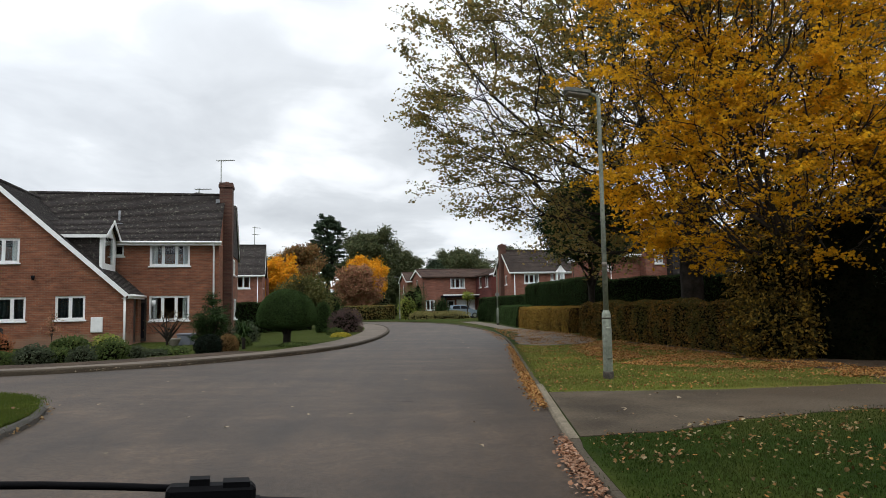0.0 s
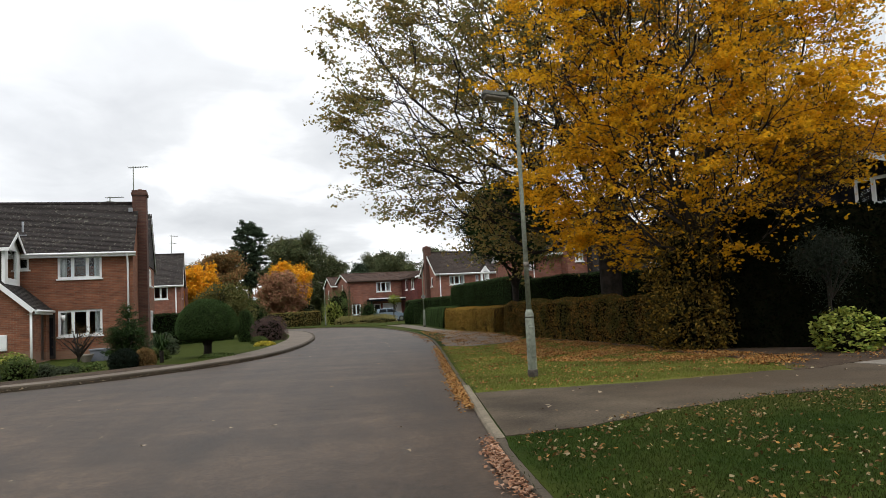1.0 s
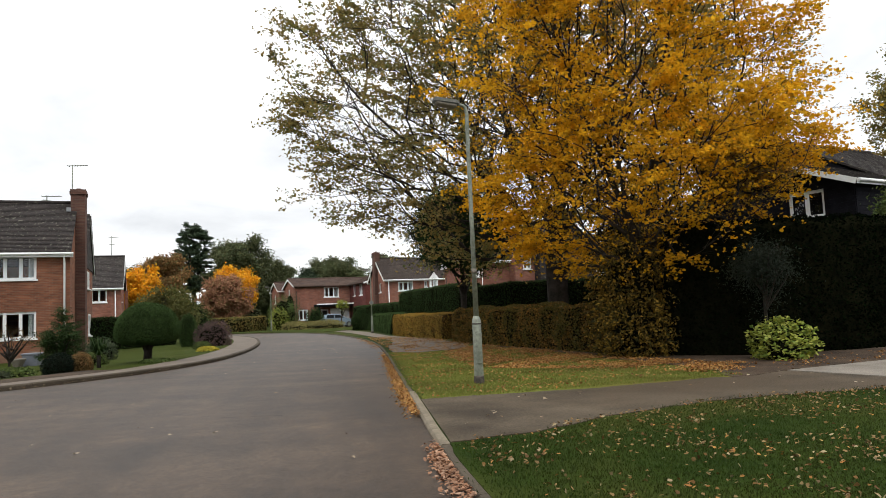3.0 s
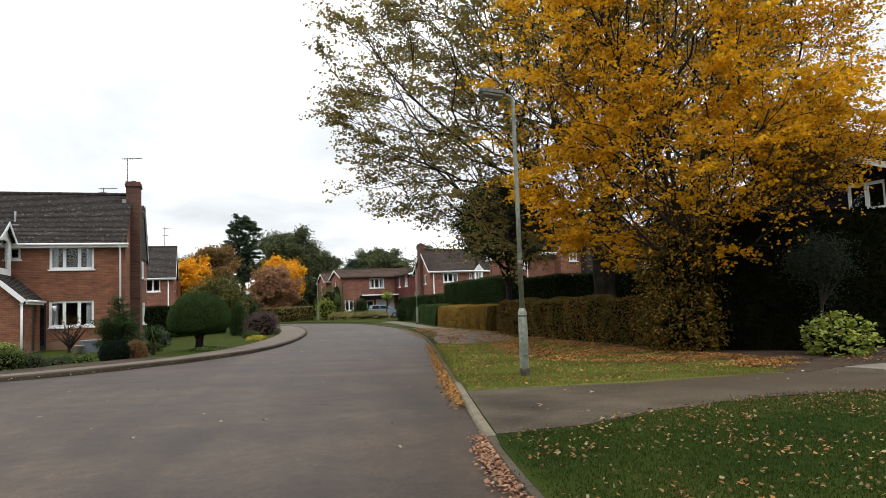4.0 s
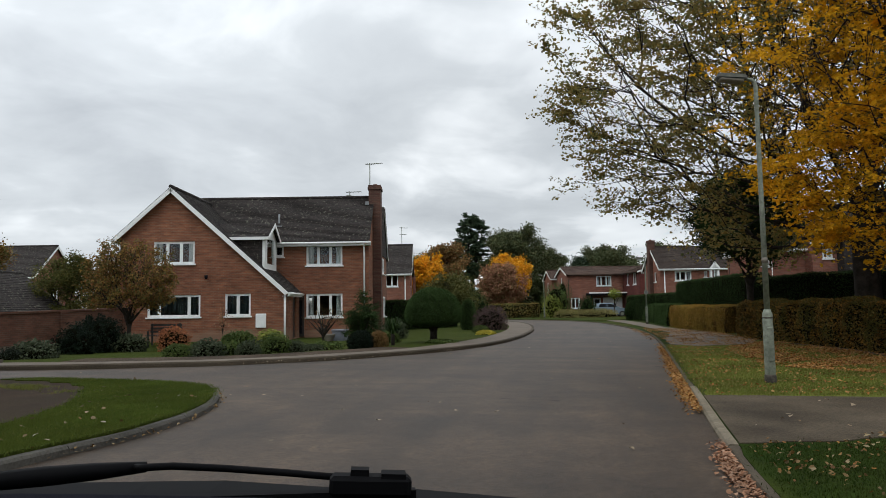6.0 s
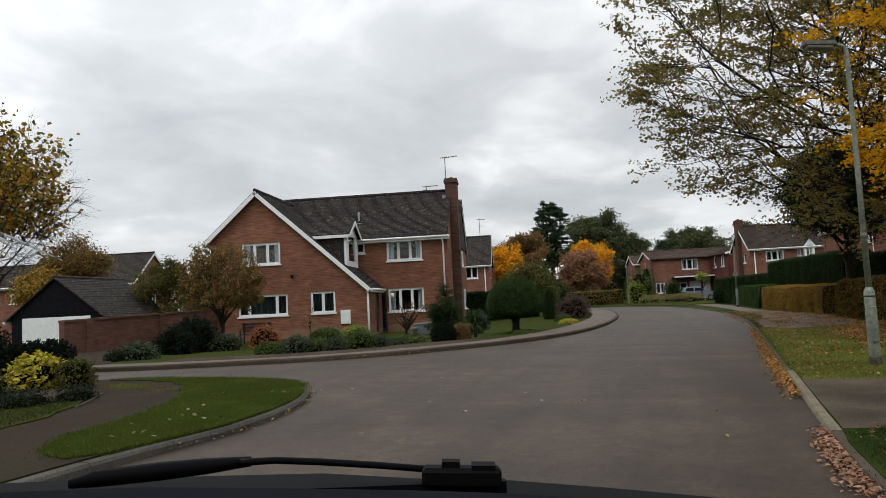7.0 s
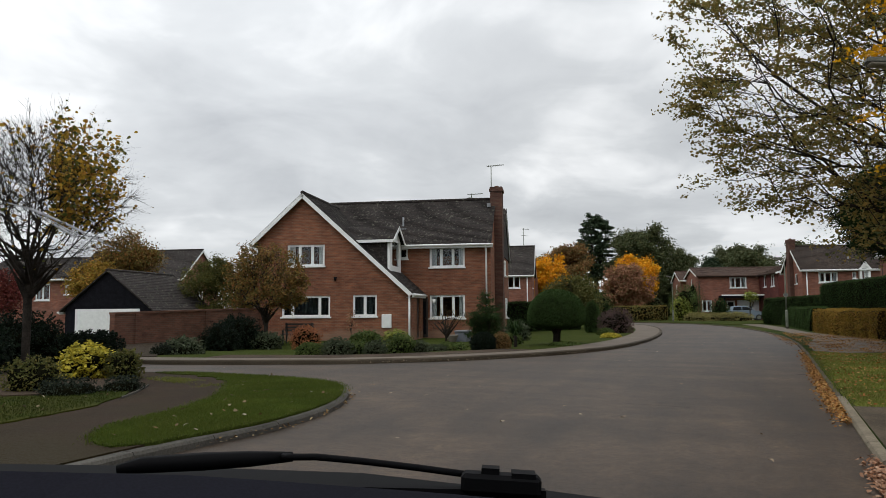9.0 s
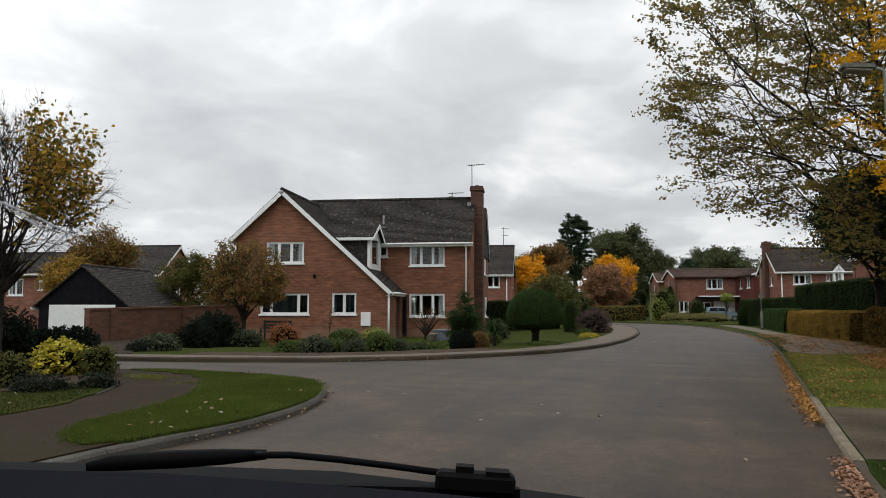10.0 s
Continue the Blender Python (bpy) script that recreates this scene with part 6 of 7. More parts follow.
tree("cherry_tree", 2.44, 75.6, 0.05, 1.3, 0.06, (0, 0, 2.45, 0.8, 0.7, 0.65), 60, 900, L_VARIEG, 0.12, 0.08, 59, "small thin yellow-leaved tree before the parked car", spread=0.12, tip=0.01)

# ---- trees on the left ----
tree("hornbeam", -13.6, 10.8, 0.13, 2.3, 0.085, (0, 0, 3.7, 2.35, 2.2, 1.95), 1000, 3600, L_LAST, 0.1, 0.08, 61, "half-bare small tree with last yellow leaves at its top", spread=0.06, tip=0.0058, limbs=30, limb_gap=0.94, oval=0.9, clump=1.0,
     spray=(7, 0.42, False), bare=lambda e: 1.0 if e[2] > 2.9 and 0.35 < 0.62 * e[0] + 0.78 * e[1] < 1.75 else 0.22 if e[2] > 4.6 and 0.62 * e[0] + 0.78 * e[1] > -0.5 else 0.03)
tree("apple_tree", -17.6, 24.9, -0.08, 1.2, 0.085, (-0.1, 0, 2.65, 1.65, 1.6, 1.3), 420, 17000, L_RUSSET, 0.085, 0.058, 62, "small garden tree with olive and russet leaves", spread=0.05, shell=0.45, limbs=16, oval=0.8, clump=1.7, low=0.8, tip=0.005,
     profile=[(0, 0.5), (0.15, 0.85), (0.4, 1.0), (0.7, 0.85), (1, 0.4)], spray=(6, 0.4, False))
tree("field_maple", -38.2, 35.2, -0.4, 1.6, 0.15, (0, 0, 3.7, 1.7, 1.5, 1.5), 200, 11000, L_GOLDHEDGE, 0.17, 0.11, 67, "golden brown small tree behind the garage", spread=0.35, flat=0.3)
tree("cherry_tree", -40.0, 39.6, -0.4, 2.5, 0.22, (0, 0, 5.0, 2.3, 2.2, 2.7), 300, 19000, L_RUSSET, 0.17, 0.11, 63, "brown autumn tree behind the garage", spread=0.4, flat=0.3)
tree("hazel_tree", -31.5, 38.2, -0.3, 1.4, 0.1, (0, 0, 3.3, 2.1, 1.9, 2.2), 200, 14000, L_OLIVE, 0.14, 0.09, 68, "olive-green garden tree behind the garage roof", spread=0.22, flat=0.3)
tree("willow_tree", -31.2, 41.4, -0.3, 1.4, 0.14, (0, 0, 2.7, 2.2, 1.9, 2.2), 260, 15000, L_OAK, 0.16, 0.08, 64, "olive-green garden tree behind the brick wall", spread=0.3, flat=0.2)
tree("maple_tree", -33.0, 24.2, -0.3, 1.0, 0.12, (0, 0, 2.4, 1.6, 1.5, 1.6), 180, 8000, mat_leaf("dark_red_leaves", [(0.13, 0.03, 0.03), (0.18, 0.05, 0.035), (0.10, 0.03, 0.025)]), 0.14, 0.1, 65, "small dark red tree behind the shrubs", spread=0.3, flat=0.3)
tree("pine_tree", -37.5, 60.0, -0.4, 3.0, 0.2, (0, 0, 5.0, 1.5, 1.5, 2.4), 100, 6000, L_PINE, 0.3, 0.14, 66, "dark distant conifer beside the roofs", spread=0.45)


# ---- front garden planting ----
shrub("lavender_bush", -9.98, 17.44, -0.06, 0.44, 0.44, 0.53, L_SAGE, 4455, 0.07, 101, "rounded grey-green lavender bush in the border", amp=0.3)
shrub("sedge_clump", -10.74, 17.24, -0.06, 0.34, 0.34, 0.39, L_GREEN, 4311, 0.054, 102, "low dark green leafy clump at the border edge")
shrub("shrub", -9.74, 18.02, -0.06, 0.32, 0.32, 0.45, L_GREEN, 4960, 0.052, 103, "low green shrub in the front border", amp=0.3)
shrub("shrub", -9.09, 17.93, -0.06, 0.33, 0.33, 0.48, L_SAGE, 4957, 0.054, 104, "low grey-green shrub in the front border", amp=0.3)
shrub("shrub", -8.74, 18.82, -0.06, 0.41, 0.41, 0.62, L_GREEN, 5000, 0.066, 105, "rounded green shrub beside the downpipe", amp=0.3)
shrub("shrub", -9.58, 20.38, -0.06, 0.39, 0.39, 0.71, L_VARIEG, 5000, 0.063, 106, "yellow-green shrub under the meter cupboard", amp=0.3)
shrub("shrub", -8.31, 19.21, -0.06, 0.30, 0.30, 0.43, L_SAGE, 4643, 0.05, 107, "low grey-green shrub by the porch", amp=0.3)
shrub("shrub", -11.10, 18.77, -0.06, 0.29, 0.29, 0.41, L_GREEN, 4420, 0.05, 108, "low dark green shrub in the front border", amp=0.3)
shrub("azalea", -14.48, 22.95, -0.06, 0.56, 0.5, 0.68, L_SALMON, 4000, 0.07, 109, "orange-red autumn shrub under the window", amp=0.3)
shrub("flax_clump", -10.49, 20.15, -0.06, 0.54, 0.54, 0.61, L_GREEN, 4314, 0.086, 110, "dark spiky clump in the border")
tree("juniper", -8.17, 25.04, -0.06, 0.35, 0.06, (0, 0, 0.8, 0.8, 0.7, 0.75), 60, 5200, L_YEW, 0.09, 0.035, 111, "dark open conifer with layered boughs by the window", spread=0.13, flat=0.8, category="shrub", tip=0.006, limbs=10, along_twigs=0)
tree("juniper", -9.26, 28.68, -0.1, 1.5, 0.07, (0, 0, 1.1, 0.8, 0.68, 1.0), 100, 9000, L_YEW, 0.06, 0.03, 112, "dark upright conifer with layered boughs against the house wall", spread=0.04, shell=0.6, category="shrub", tip=0.005, limbs=12, oval=0.7, clump=1.2, low=1.0,
     profile=[(0, 0.75), (0.25, 1.0), (0.5, 0.75), (0.75, 0.5), (1, 0.12)], spray=(6, 0.3, True))
shrub("box_ball", -6.84, 20.76, -0.06, 0.36, 0.36, 0.61, L_DARKLAUREL, 9000, 0.04, 113, "dark clipped evergreen ball")
shrub("berberis_ball", -6.39, 21.18, -0.06, 0.26, 0.26, 0.58, L_RUST, 7000, 0.035, 114, "small rust-brown rounded shrub")
shrub("hebe", -8.01, 28.86, -0.06, 0.47, 0.47, 0.90, L_SAGE, 5000, 0.076, 115, "pale grey-green rounded shrub", amp=0.3)
shrub("shrub", -7.06, 24.66, -0.06, 0.37, 0.37, 0.45, L_GREEN, 4436, 0.059, 116, "low green shrub beside the lawn", amp=0.3)
shrub("box_column", -6.5, 38.3, -0.06, 0.42, 0.42, 1.78, L_TOPIARY, 9000, 0.05, 117, "dark clipped evergreen column")
shrub("berberis_bush", -5.09, 37.14, -0.06, 0.83, 0.83, 1.3, L_PURPLE, 16000, 0.065, 118, "dull purple rounded berberis", amp=0.3)
shrub("gold_mound", -4.44, 30.76, -0.06, 0.42, 0.42, 0.25, L_YELLOW, 2846, 0.067, 119, "low yellow groundcover mound")
shrub("heather_mound", -5.15, 33.94, -0.06, 0.38, 0.38, 0.38, L_GREEN, 3916, 0.061, 120, "low dark mound beside the lawn edge")
shrub("heather_mound", -4.92, 23.59, -0.06, 0.57, 0.57, 0.17, L_GREEN, 2077, 0.092, 121, "low green groundcover round the topiary")
shrub("shrub", -16.77, 21.98, -0.06, 0.72, 0.66, 1.18, L_DARKLAUREL, 12000, 0.075, 122, "dark evergreen shrub beside the garden wall", amp=0.55)
shrub("shrub", -16.08, 20.14, -0.06, 0.66, 0.55, 0.8, L_DARKLAUREL, 9000, 0.07, 123, "dark green shrub beside the garden wall", amp=0.55)
shrub("shrub", -14.64, 16.72, -0.06, 0.62, 0.62, 0.56, L_SAGE, 3671, 0.099, 124, "low grey-green shrub by the pavement", amp=0.3)
shrub("shrub", -14.84, 16.14, -0.06, 0.35, 0.35, 0.38, L_DULL, 4126, 0.056, 125, "low brownish shrub by the pavement", amp=0.3)
shrub("shrub", -15.97, 22.60, -0.06, 0.66, 0.66, 0.53, L_SAGE, 3418, 0.105, 126, "low grey-green plants under the small tree", amp=0.3)
shrub("shrub", -7.86, 20.81, -0.06, 0.53, 0.53, 0.28, L_GREEN, 2679, 0.085, 127, "low grassy edging plants", amp=0.3)
shrub("shrub", -8.15, 20.12, -0.06, 0.43, 0.43, 0.24, L_SAGE, 2758, 0.069, 128, "low grassy edging plants", amp=0.3)
shrub("aucuba", -10.46, 9.49, 0.13, 0.5, 0.44, 0.58, L_YELLOW, 4600, 0.075, 129, "bright yellow spotted laurel in the corner bed", amp=0.35, depth=0.14)
shrub("shrub", -9.82, 9.69, 0.13, 0.30, 0.30, 0.5, L_OLIVE, 3600, 0.055, 130, "olive twiggy shrub in the corner bed", amp=0.3)
shrub("shrub", -9.56, 7.70, 0.13, 0.39, 0.39, 0.45, L_OLIVE, 3400, 0.05, 131, "loose dull green shrub in the corner bed", amp=0.3)
shrub("lavender_bush", -8.77, 7.65, 0.13, 0.50, 0.45, 0.12, L_DULL, 3400, 0.04, 132, "low grey-green edging plants in the corner bed", amp=0.3)
shrub("lavender_bush", -8.37, 8.24, 0.13, 0.30, 0.30, 0.11, L_DULL, 2400, 0.04, 133, "low grey-green edging plants in the corner bed", amp=0.3)
shrub("laurel", -14.6, 11.5, 0.13, 1.05, 0.98, 1.0, L_DARKLAUREL, 16000, 0.075, 134, "dark evergreen shrub mass behind the corner bed", amp=0.3)
shrub("laurel", -13.85, 12.61, 0.13, 0.75, 0.75, 0.62, L_DARKLAUREL, 14000, 0.075, 135, "dark evergreen shrub mass behind the corner bed", amp=0.3)
shrub("laurel", -13.4, 9.2, 0.13, 1.0, 0.88, 1.05, L_DARKLAUREL, 16000, 0.075, 136, "dark evergreen shrub mass behind the corner bed", amp=0.3)
shrub("spotted_laurel", 8.85, 12.62, 0.06, 0.64, 0.6, 0.67, L_VARIEG, 5200, 0.09, 137, "pale yellow-green spotted laurel bush before the dark hedge", amp=0.4, depth=0.2, width=0.05)
shrub("privet_ball", 3.48, 59.90, 0.05, 0.71, 0.71, 1.52, L_YEW, 5000, 0.114, 138, "clipped dark green rounded hedge end")
shrub("shrub", -3.54, 77.90, 0.09, 1.24, 1.24, 3.71, L_GREEN, 5000, 0.16, 139, "green garden shrub before the house at the bend", amp=0.3)
shrub("shrub", -3.88, 76.88, 0.09, 0.79, 0.79, 2.44, L_VARIEG, 5000, 0.127, 140, "green garden shrub before the house at the bend", amp=0.3)
shrub("shrub", -2.89, 79.93, 0.09, 0.63, 0.63, 4.44, L_YEW, 5000, 0.101, 141, "green garden shrub before the house at the bend", amp=0.3)
shrub("shrub", -0.28, 78.98, 0.09, 0.81, 0.81, 2.25, L_YEW, 5000, 0.13, 142, "green garden shrub before the house at the bend", amp=0.3)
shrub("shrub", -0.80, 75.98, 0.09, 1.81, 1.0, 0.55, L_PALEHEDGE, 5000, 0.12, 143, "green garden shrub before the house at the bend", amp=0.3)
shrub("shrub", 1.00, 74.97, 0.09, 2.08, 1.0, 0.5, L_PALEHEDGE, 5000, 0.16, 144, "green garden shrub before the house at the bend", amp=0.3)
shrub("shrub", -2.35, 74.94, 0.09, 1.49, 1.0, 0.6, L_PALEHEDGE, 5000, 0.16, 145, "green garden shrub before the house at the bend", amp=0.3)


def topiary():
    t = thing("topiary_tree", pose(-5.35, 24.3, -0.02), "clipped evergreen dome on a short forked trunk", "topiary")
    b = ball_bm(0.95, 0.92, 0.82, 3)
    for v in b.verts:
        # broadest low down, with a nearly flat underside
        v.co.x, v.co.y = v.co.x * (1.02 - 0.09 * v.co.z), v.co.y * (1.02 - 0.09 * v.co.z)
        if v.co.z < -0.3:
            v.co.z = -0.3 + (v.co.z + 0.3) * 0.3
        v.co.z += 1.13
    lumpy(b, 0.03, 0.5, 4)
    leafy(t, b, M_CORE, L_TOPIARY, 42000, 0.045, 0.028, 71, 0.05)
    part("trunk", tube_bm([(0.02, 0, -0.1), (0, 0, 0.25), (0.02, 0, 0.5), (0.1, 0.02, 1.0)], [0.17, 0.13, 0.12, 0.08], 9), M_BARK, t)
    for x, y in ((-0.3, 0.1), (0.32, -0.05), (0.05, -0.25)):
        part("limb", tube_bm([(0, 0, 0.35), (x * 0.4, y * 0.4, 0.65), (x, y, 1.1)], [0.085, 0.07, 0.05], 7), M_BARK, t)


topiary()


def spiky(name, x, y, z, r, h, n, mat, seed, label, trunk=0.0):
    t = thing(name, pose(x, y, z), label, "plant")
    rng = random.Random(seed)
    V, F = [], []
    for _ in range(n):
        a, lift = rng.uniform(0, math.tau), rng.uniform(0.25, 1.0)
        d, w = Vector((math.cos(a), math.sin(a), 0)), 0.013
        s = Vector((-math.sin(a), math.cos(a), 0)) * w
        p0, p1, p2 = Vector((0, 0, trunk)), d * r * 0.5 + Vector((0, 0, trunk + h * lift)), d * r + Vector((0, 0, trunk + h * (lift * 1.15 - 0.25)))
        o = len(V)
        V += [p0 - s, p0 + s, p1 + s, p1 - s, p2]
        F += [(o, o + 1, o + 2, o + 3), (o + 3, o + 2, o + 4)]
    part("leaf_tuft", mesh_np("leaf_tuft", V, F), mat, t)
    if trunk:
        part("stem", tube_bm([(0, 0, -0.05), (0, 0, trunk)], 0.06, 7), M_BARK, t)


spiky("cordyline", -6.3, 22.5, -0.02, 0.5, 0.55, 130, L_YEW, 3, "small spiky palm-like plant on a short stem", 0.45)
spiky("flax", -10.4, 20.0, -0.05, 0.65, 0.75, 70, L_GREEN, 5, "dark green spiky flax in the border")
spiky("flax", -9.2, 18.6, -0.02, 0.35, 0.5, 40, L_SAGE, 6, "grey-green spiky tuft in the border")
tree("flower_spike", -11.6, 21.2, -0.05, 0.9, 0.015, (0, 0, 1.05, 0.1, 0.1, 0.42), 30, 200, L_ROSE, 0.06, 0.045, 72, "tall thin stem with faded pinkish flower heads", spread=0.08, tip=0.006)
tree("dwarf_maple", -9.4, 24.3, -0.06, 0.55, 0.05, (0, 0, 1.0, 0.85, 0.7, 0.5), 90, 260, L_RUST, 0.06, 0.035, 73, "small bare twisted tree before the window", spread=0.1, tip=0.009, limbs=10)


def planter():
    t = thing("planter", pose(-10.65, 29.6, -0.14), "square grey garden planter beside the house", "planter")
    part("tub", box_bm(-0.28, -0.28, 0, 0.28, 0.28, 0.5, 0.02), mat_plain("slate_grey_tub", (0.12, 0.13, 0.15), 0.6), t)
    part("rim", box_bm(-0.31, -0.31, 0.46, 0.31, 0.31, 0.53, 0.015), mat_plain("slate_grey_rim", (0.14, 0.15, 0.17), 0.6), t)
    u = thing("stone_pot", pose(-10.9, 28.9, -0.14), "pale stone pot standing on the lawn", "pot")
    part("bowl", tube_bm([(0, 0, 0), (0, 0, 0.1), (0, 0, 0.3), (0, 0, 0.36)], [0.14, 0.16, 0.26, 0.28], 14), M_CONC, u)
    b = thing("garden_bench", pose(-17.2, 26.6, -0.12, 0, 0, 12), "dark wooden garden bench under the small tree", "bench")
    dark = mat_plain("dark_bench_wood", (0.03, 0.032, 0.03), 0.7)
    for k in range(4):
        part("slat", box_bm(-0.65, -0.2 + k * 0.12, 0.4, 0.65, -0.11 + k * 0.12, 0.43), dark, b)
    for k in range(3):
        part("back_slat", box_bm(-0.65, 0.27, 0.52 + k * 0.13, 0.65, 0.3, 0.61 + k * 0.13), dark, b)
    for x in (-0.6, 0.55):
        part("leg", box_bm(x, -0.2, 0, x + 0.06, -0.14, 0.6), dark, b)
        part("leg", box_bm(x, 0.24, 0, x + 0.06, 0.3, 0.9), dark, b)


planter()


# ---- parked hatchback at the bend ----
def hatchback():
    paint = mat_plain("silver_blue_car_paint", (0.19, 0.25, 0.31), 0.4, 0.2, 0.05)
    rubber, dark_glass = mat_plain("tyre_rubber", (0.02, 0.02, 0.02), 0.8), mat_plain("tinted_car_glass", (0.006, 0.008, 0.010), 0.5)
    dark_glass.node_tree.nodes["Principled BSDF"].inputs["Specular IOR Level"].default_value = 0.08
    t = thing("car", pose(2.05, 80.0, 0.08, 0, 0, 8), "silver-blue hatchback parked before the house", "car")
    side = [(-1.95, 0.35), (-1.98, 0.62), (-1.9, 0.95), (-1.72, 1.0), (-1.35, 1.42), (-0.3, 1.47), (0.25, 1.4), (0.95, 0.98), (1.75, 0.82), (1.95, 0.62), (1.95, 0.35), (1.5, 0.22), (-1.5, 0.22)]
    b = bmesh.new()
    w = 0.82
    rings = []
    for y, f in ((-w, 0.0), (-w * 0.97, 1.0), (w * 0.97, 1.0), (w, 0.0)):
        rings.append([b.verts.new((x * (1 if f else 0.985), y * (0.84 if z > 1.2 else 1.0), z if f else z * 0.99)) for x, z in side])
    for r0, r1 in zip(rings, rings[1:]):
        for i in range(len(side)):
            b.faces.new((r0[i], r0[(i + 1) % len(side)], r1[(i + 1) % len(side)], r1[i]))
    b.faces.new(rings[0][::-1]); b.faces.new(rings[-1])
    part("body", b, paint, t)
    for s in (-1, 1):
        for quad in ([(-1.25, 1.03), (-0.4, 1.03), (-0.4, 1.38), (-1.12, 1.36)], [(-0.32, 1.03), (0.72, 1.03), (0.2, 1.35), (-0.32, 1.38)]):
            g = bmesh.new()
            g.faces.new([g.verts.new((x, s * (0.835 if z < 1.2 else 0.722), z)) for x, z in quad])
            r = bmesh.ops.extrude_face_region(g, geom=g.faces[:])
            bmesh.ops.translate(g, verts=[v for v in r["geom"] if isinstance(v, bmesh.types.BMVert)], vec=(0, -s * 0.03, 0))
            part("side_window", g, dark_glass, t)
        for x in (-1.2, 1.22):
            wh = part("wheel", tube_bm([(x, s * 0.62, 0.3), (x, s * 0.84, 0.3)], 0.3, 20), rubber, t)
            part("rim", tube_bm([(x, s * 0.8, 0.3), (x, s * 0.85, 0.3)], 0.19, 16), M_STEEL, wh)
        part("headlight", box_bm(1.72, s * 0.62 - 0.14, 0.66, 1.96, s * 0.62 + 0.14, 0.78, 0.02), M_BOWL, t)
        part("tail_light", box_bm(-1.97, s * 0.68 - 0.1, 0.7, -1.86, s * 0.68 + 0.1, 1.0, 0.02), mat_plain("tail_lamp_red", (0.3, 0.02, 0.02), 0.3), t)
    part("windscreen", beam_bm((0.27, 0, 1.42), (0.93, 0, 1.02), 1.2, 0.012), dark_glass, t)
    part("rear_window", beam_bm((-1.39, 0, 1.4), (-1.7, 0, 1.05), 1.15, 0.012), dark_glass, t)


hatchback()


# ---- the car the view is from ----
def own_car():
    trim = mat_plain("black_plastic_trim", (0.003, 0.003, 0.0035), 0.7, var=0.2)
    trim.node_tree.nodes["Principled BSDF"].inputs["Specular IOR Level"].default_value = 0.07
    dash = mat_mottled("dark_dashboard_plastic", (0.005, 0.005, 0.009), (0.0075, 0.0075, 0.013), 6.0, 0.8, 400.0, 0.2, 0.001, spec=0.04)
    paint = mat_plain("dark_car_paint", (0.02, 0.022, 0.028), 0.3, 0.3, 0.05)
    t = thing("parked_car", pose(0, 0, 0), "dark parked car with black wiper and dashboard", "car")
    edge = [(-0.9, 0.1, 1.155), (-0.537, 0.315, 1.141), (-0.508, 0.356, 1.134), (-0.47, 0.401, 1.126), (-0.42, 0.449, 1.118), (-0.368, 0.489, 1.109), (-0.304, 0.528, 1.1), (-0.235, 0.559, 1.093), (-0.162, 0.582, 1.087), (-0.077, 0.596, 1.081), (0.45, 0.56, 1.06)]
    back = [(x * 0.9 - 0.02, -0.02 + 0.25 * (y if x < -0.3 else 0.1), z - 0.035) for x, y, z in edge]
    b = bmesh.new()
    mid_row = [((x + u) / 2, (y + v) / 2 + 0.03, (z + q) / 2 - 0.004) for (x, y, z), (u, v, q) in zip(edge, back)]
    rows = [[b.verts.new((x, y, 0.8)) for x, y, z in edge], [b.verts.new((x, y + 0.006, z - 0.02)) for x, y, z in edge], [b.verts.new(p) for p in edge], [b.verts.new(p) for p in mid_row], [b.verts.new(p) for p in back], [b.verts.new((x, y, 0.8)) for x, y, z in back]]
    for r0, r1 in zip(rows, rows[1:]):
        for i in range(len(edge) - 1):
            f = b.faces.new((r0[i], r0[i + 1], r1[i + 1], r1[i]))
            f.smooth = True
    part("dashboard", b, dash, t, "dark grey plastic dashboard top")
    outer = [(-1.15, 0.15, 1.125), (-0.73, 0.439, 1.108), (-0.691, 0.495, 1.099), (-0.624, 0.573, 1.0866), (-0.547, 0.642, 1.0756), (-0.478, 0.693, 1.0673), (-0.411, 0.731, 1.0617), (-0.316, 0.774, 1.0481), (-0.217, 0.805, 1.0416), (-0.1, 0.825, 1.031), (0.45, 0.8, 1.005)]
    b = bmesh.new()
    rows = [[b.verts.new((x, y - 0.02, z - 0.045)) for x, y, z in edge], [b.verts.new(p) for p in outer], [b.verts.new((x, y + 0.02, z - 0.12)) for x, y, z in outer]]
    for r0, r1 in zip(rows, rows[1:]):
        for i in range(len(edge) - 1):
            b.faces.new((r0[i], r0[i + 1], r1[i + 1], r1[i]))
    part("scuttle", b, trim, t, "black plastic scuttle under the windscreen")
    w = part("wiper", tube_bm([(-0.572, 0.526, 1.096), (-0.556, 0.541, 1.098), (-0.512, 0.58, 1.097), (-0.477, 0.608, 1.0965), (-0.441, 0.633, 1.0965)], [0.004, 0.008, 0.009, 0.008, 0.005], 8), trim, t, "black wiper arm lying along the screen")
    part("wiper_arm", tube_bm([(-0.448, 0.625, 1.0975), (-0.431, 0.6154, 1.1), (-0.41, 0.629, 1.099), (-0.369, 0.652, 1.093), (-0.317, 0.677, 1.085), (-0.267, 0.696, 1.0776)], 0.0036, 8), trim, w)
    bl = box_bm(-0.04, -0.012, -0.012, 0.04, 0.012, 0.008, 0.004)
    add_box(bl, -0.02, -0.008, 0.006, -0.002, 0.008, 0.014)
    add_box(bl, 0.01, -0.01, 0.004, 0.034, 0.01, 0.011)
    part("blade_clip", bl, trim, w, m=pose(-0.231, 0.687, 1.0755, 0, 3, 17))
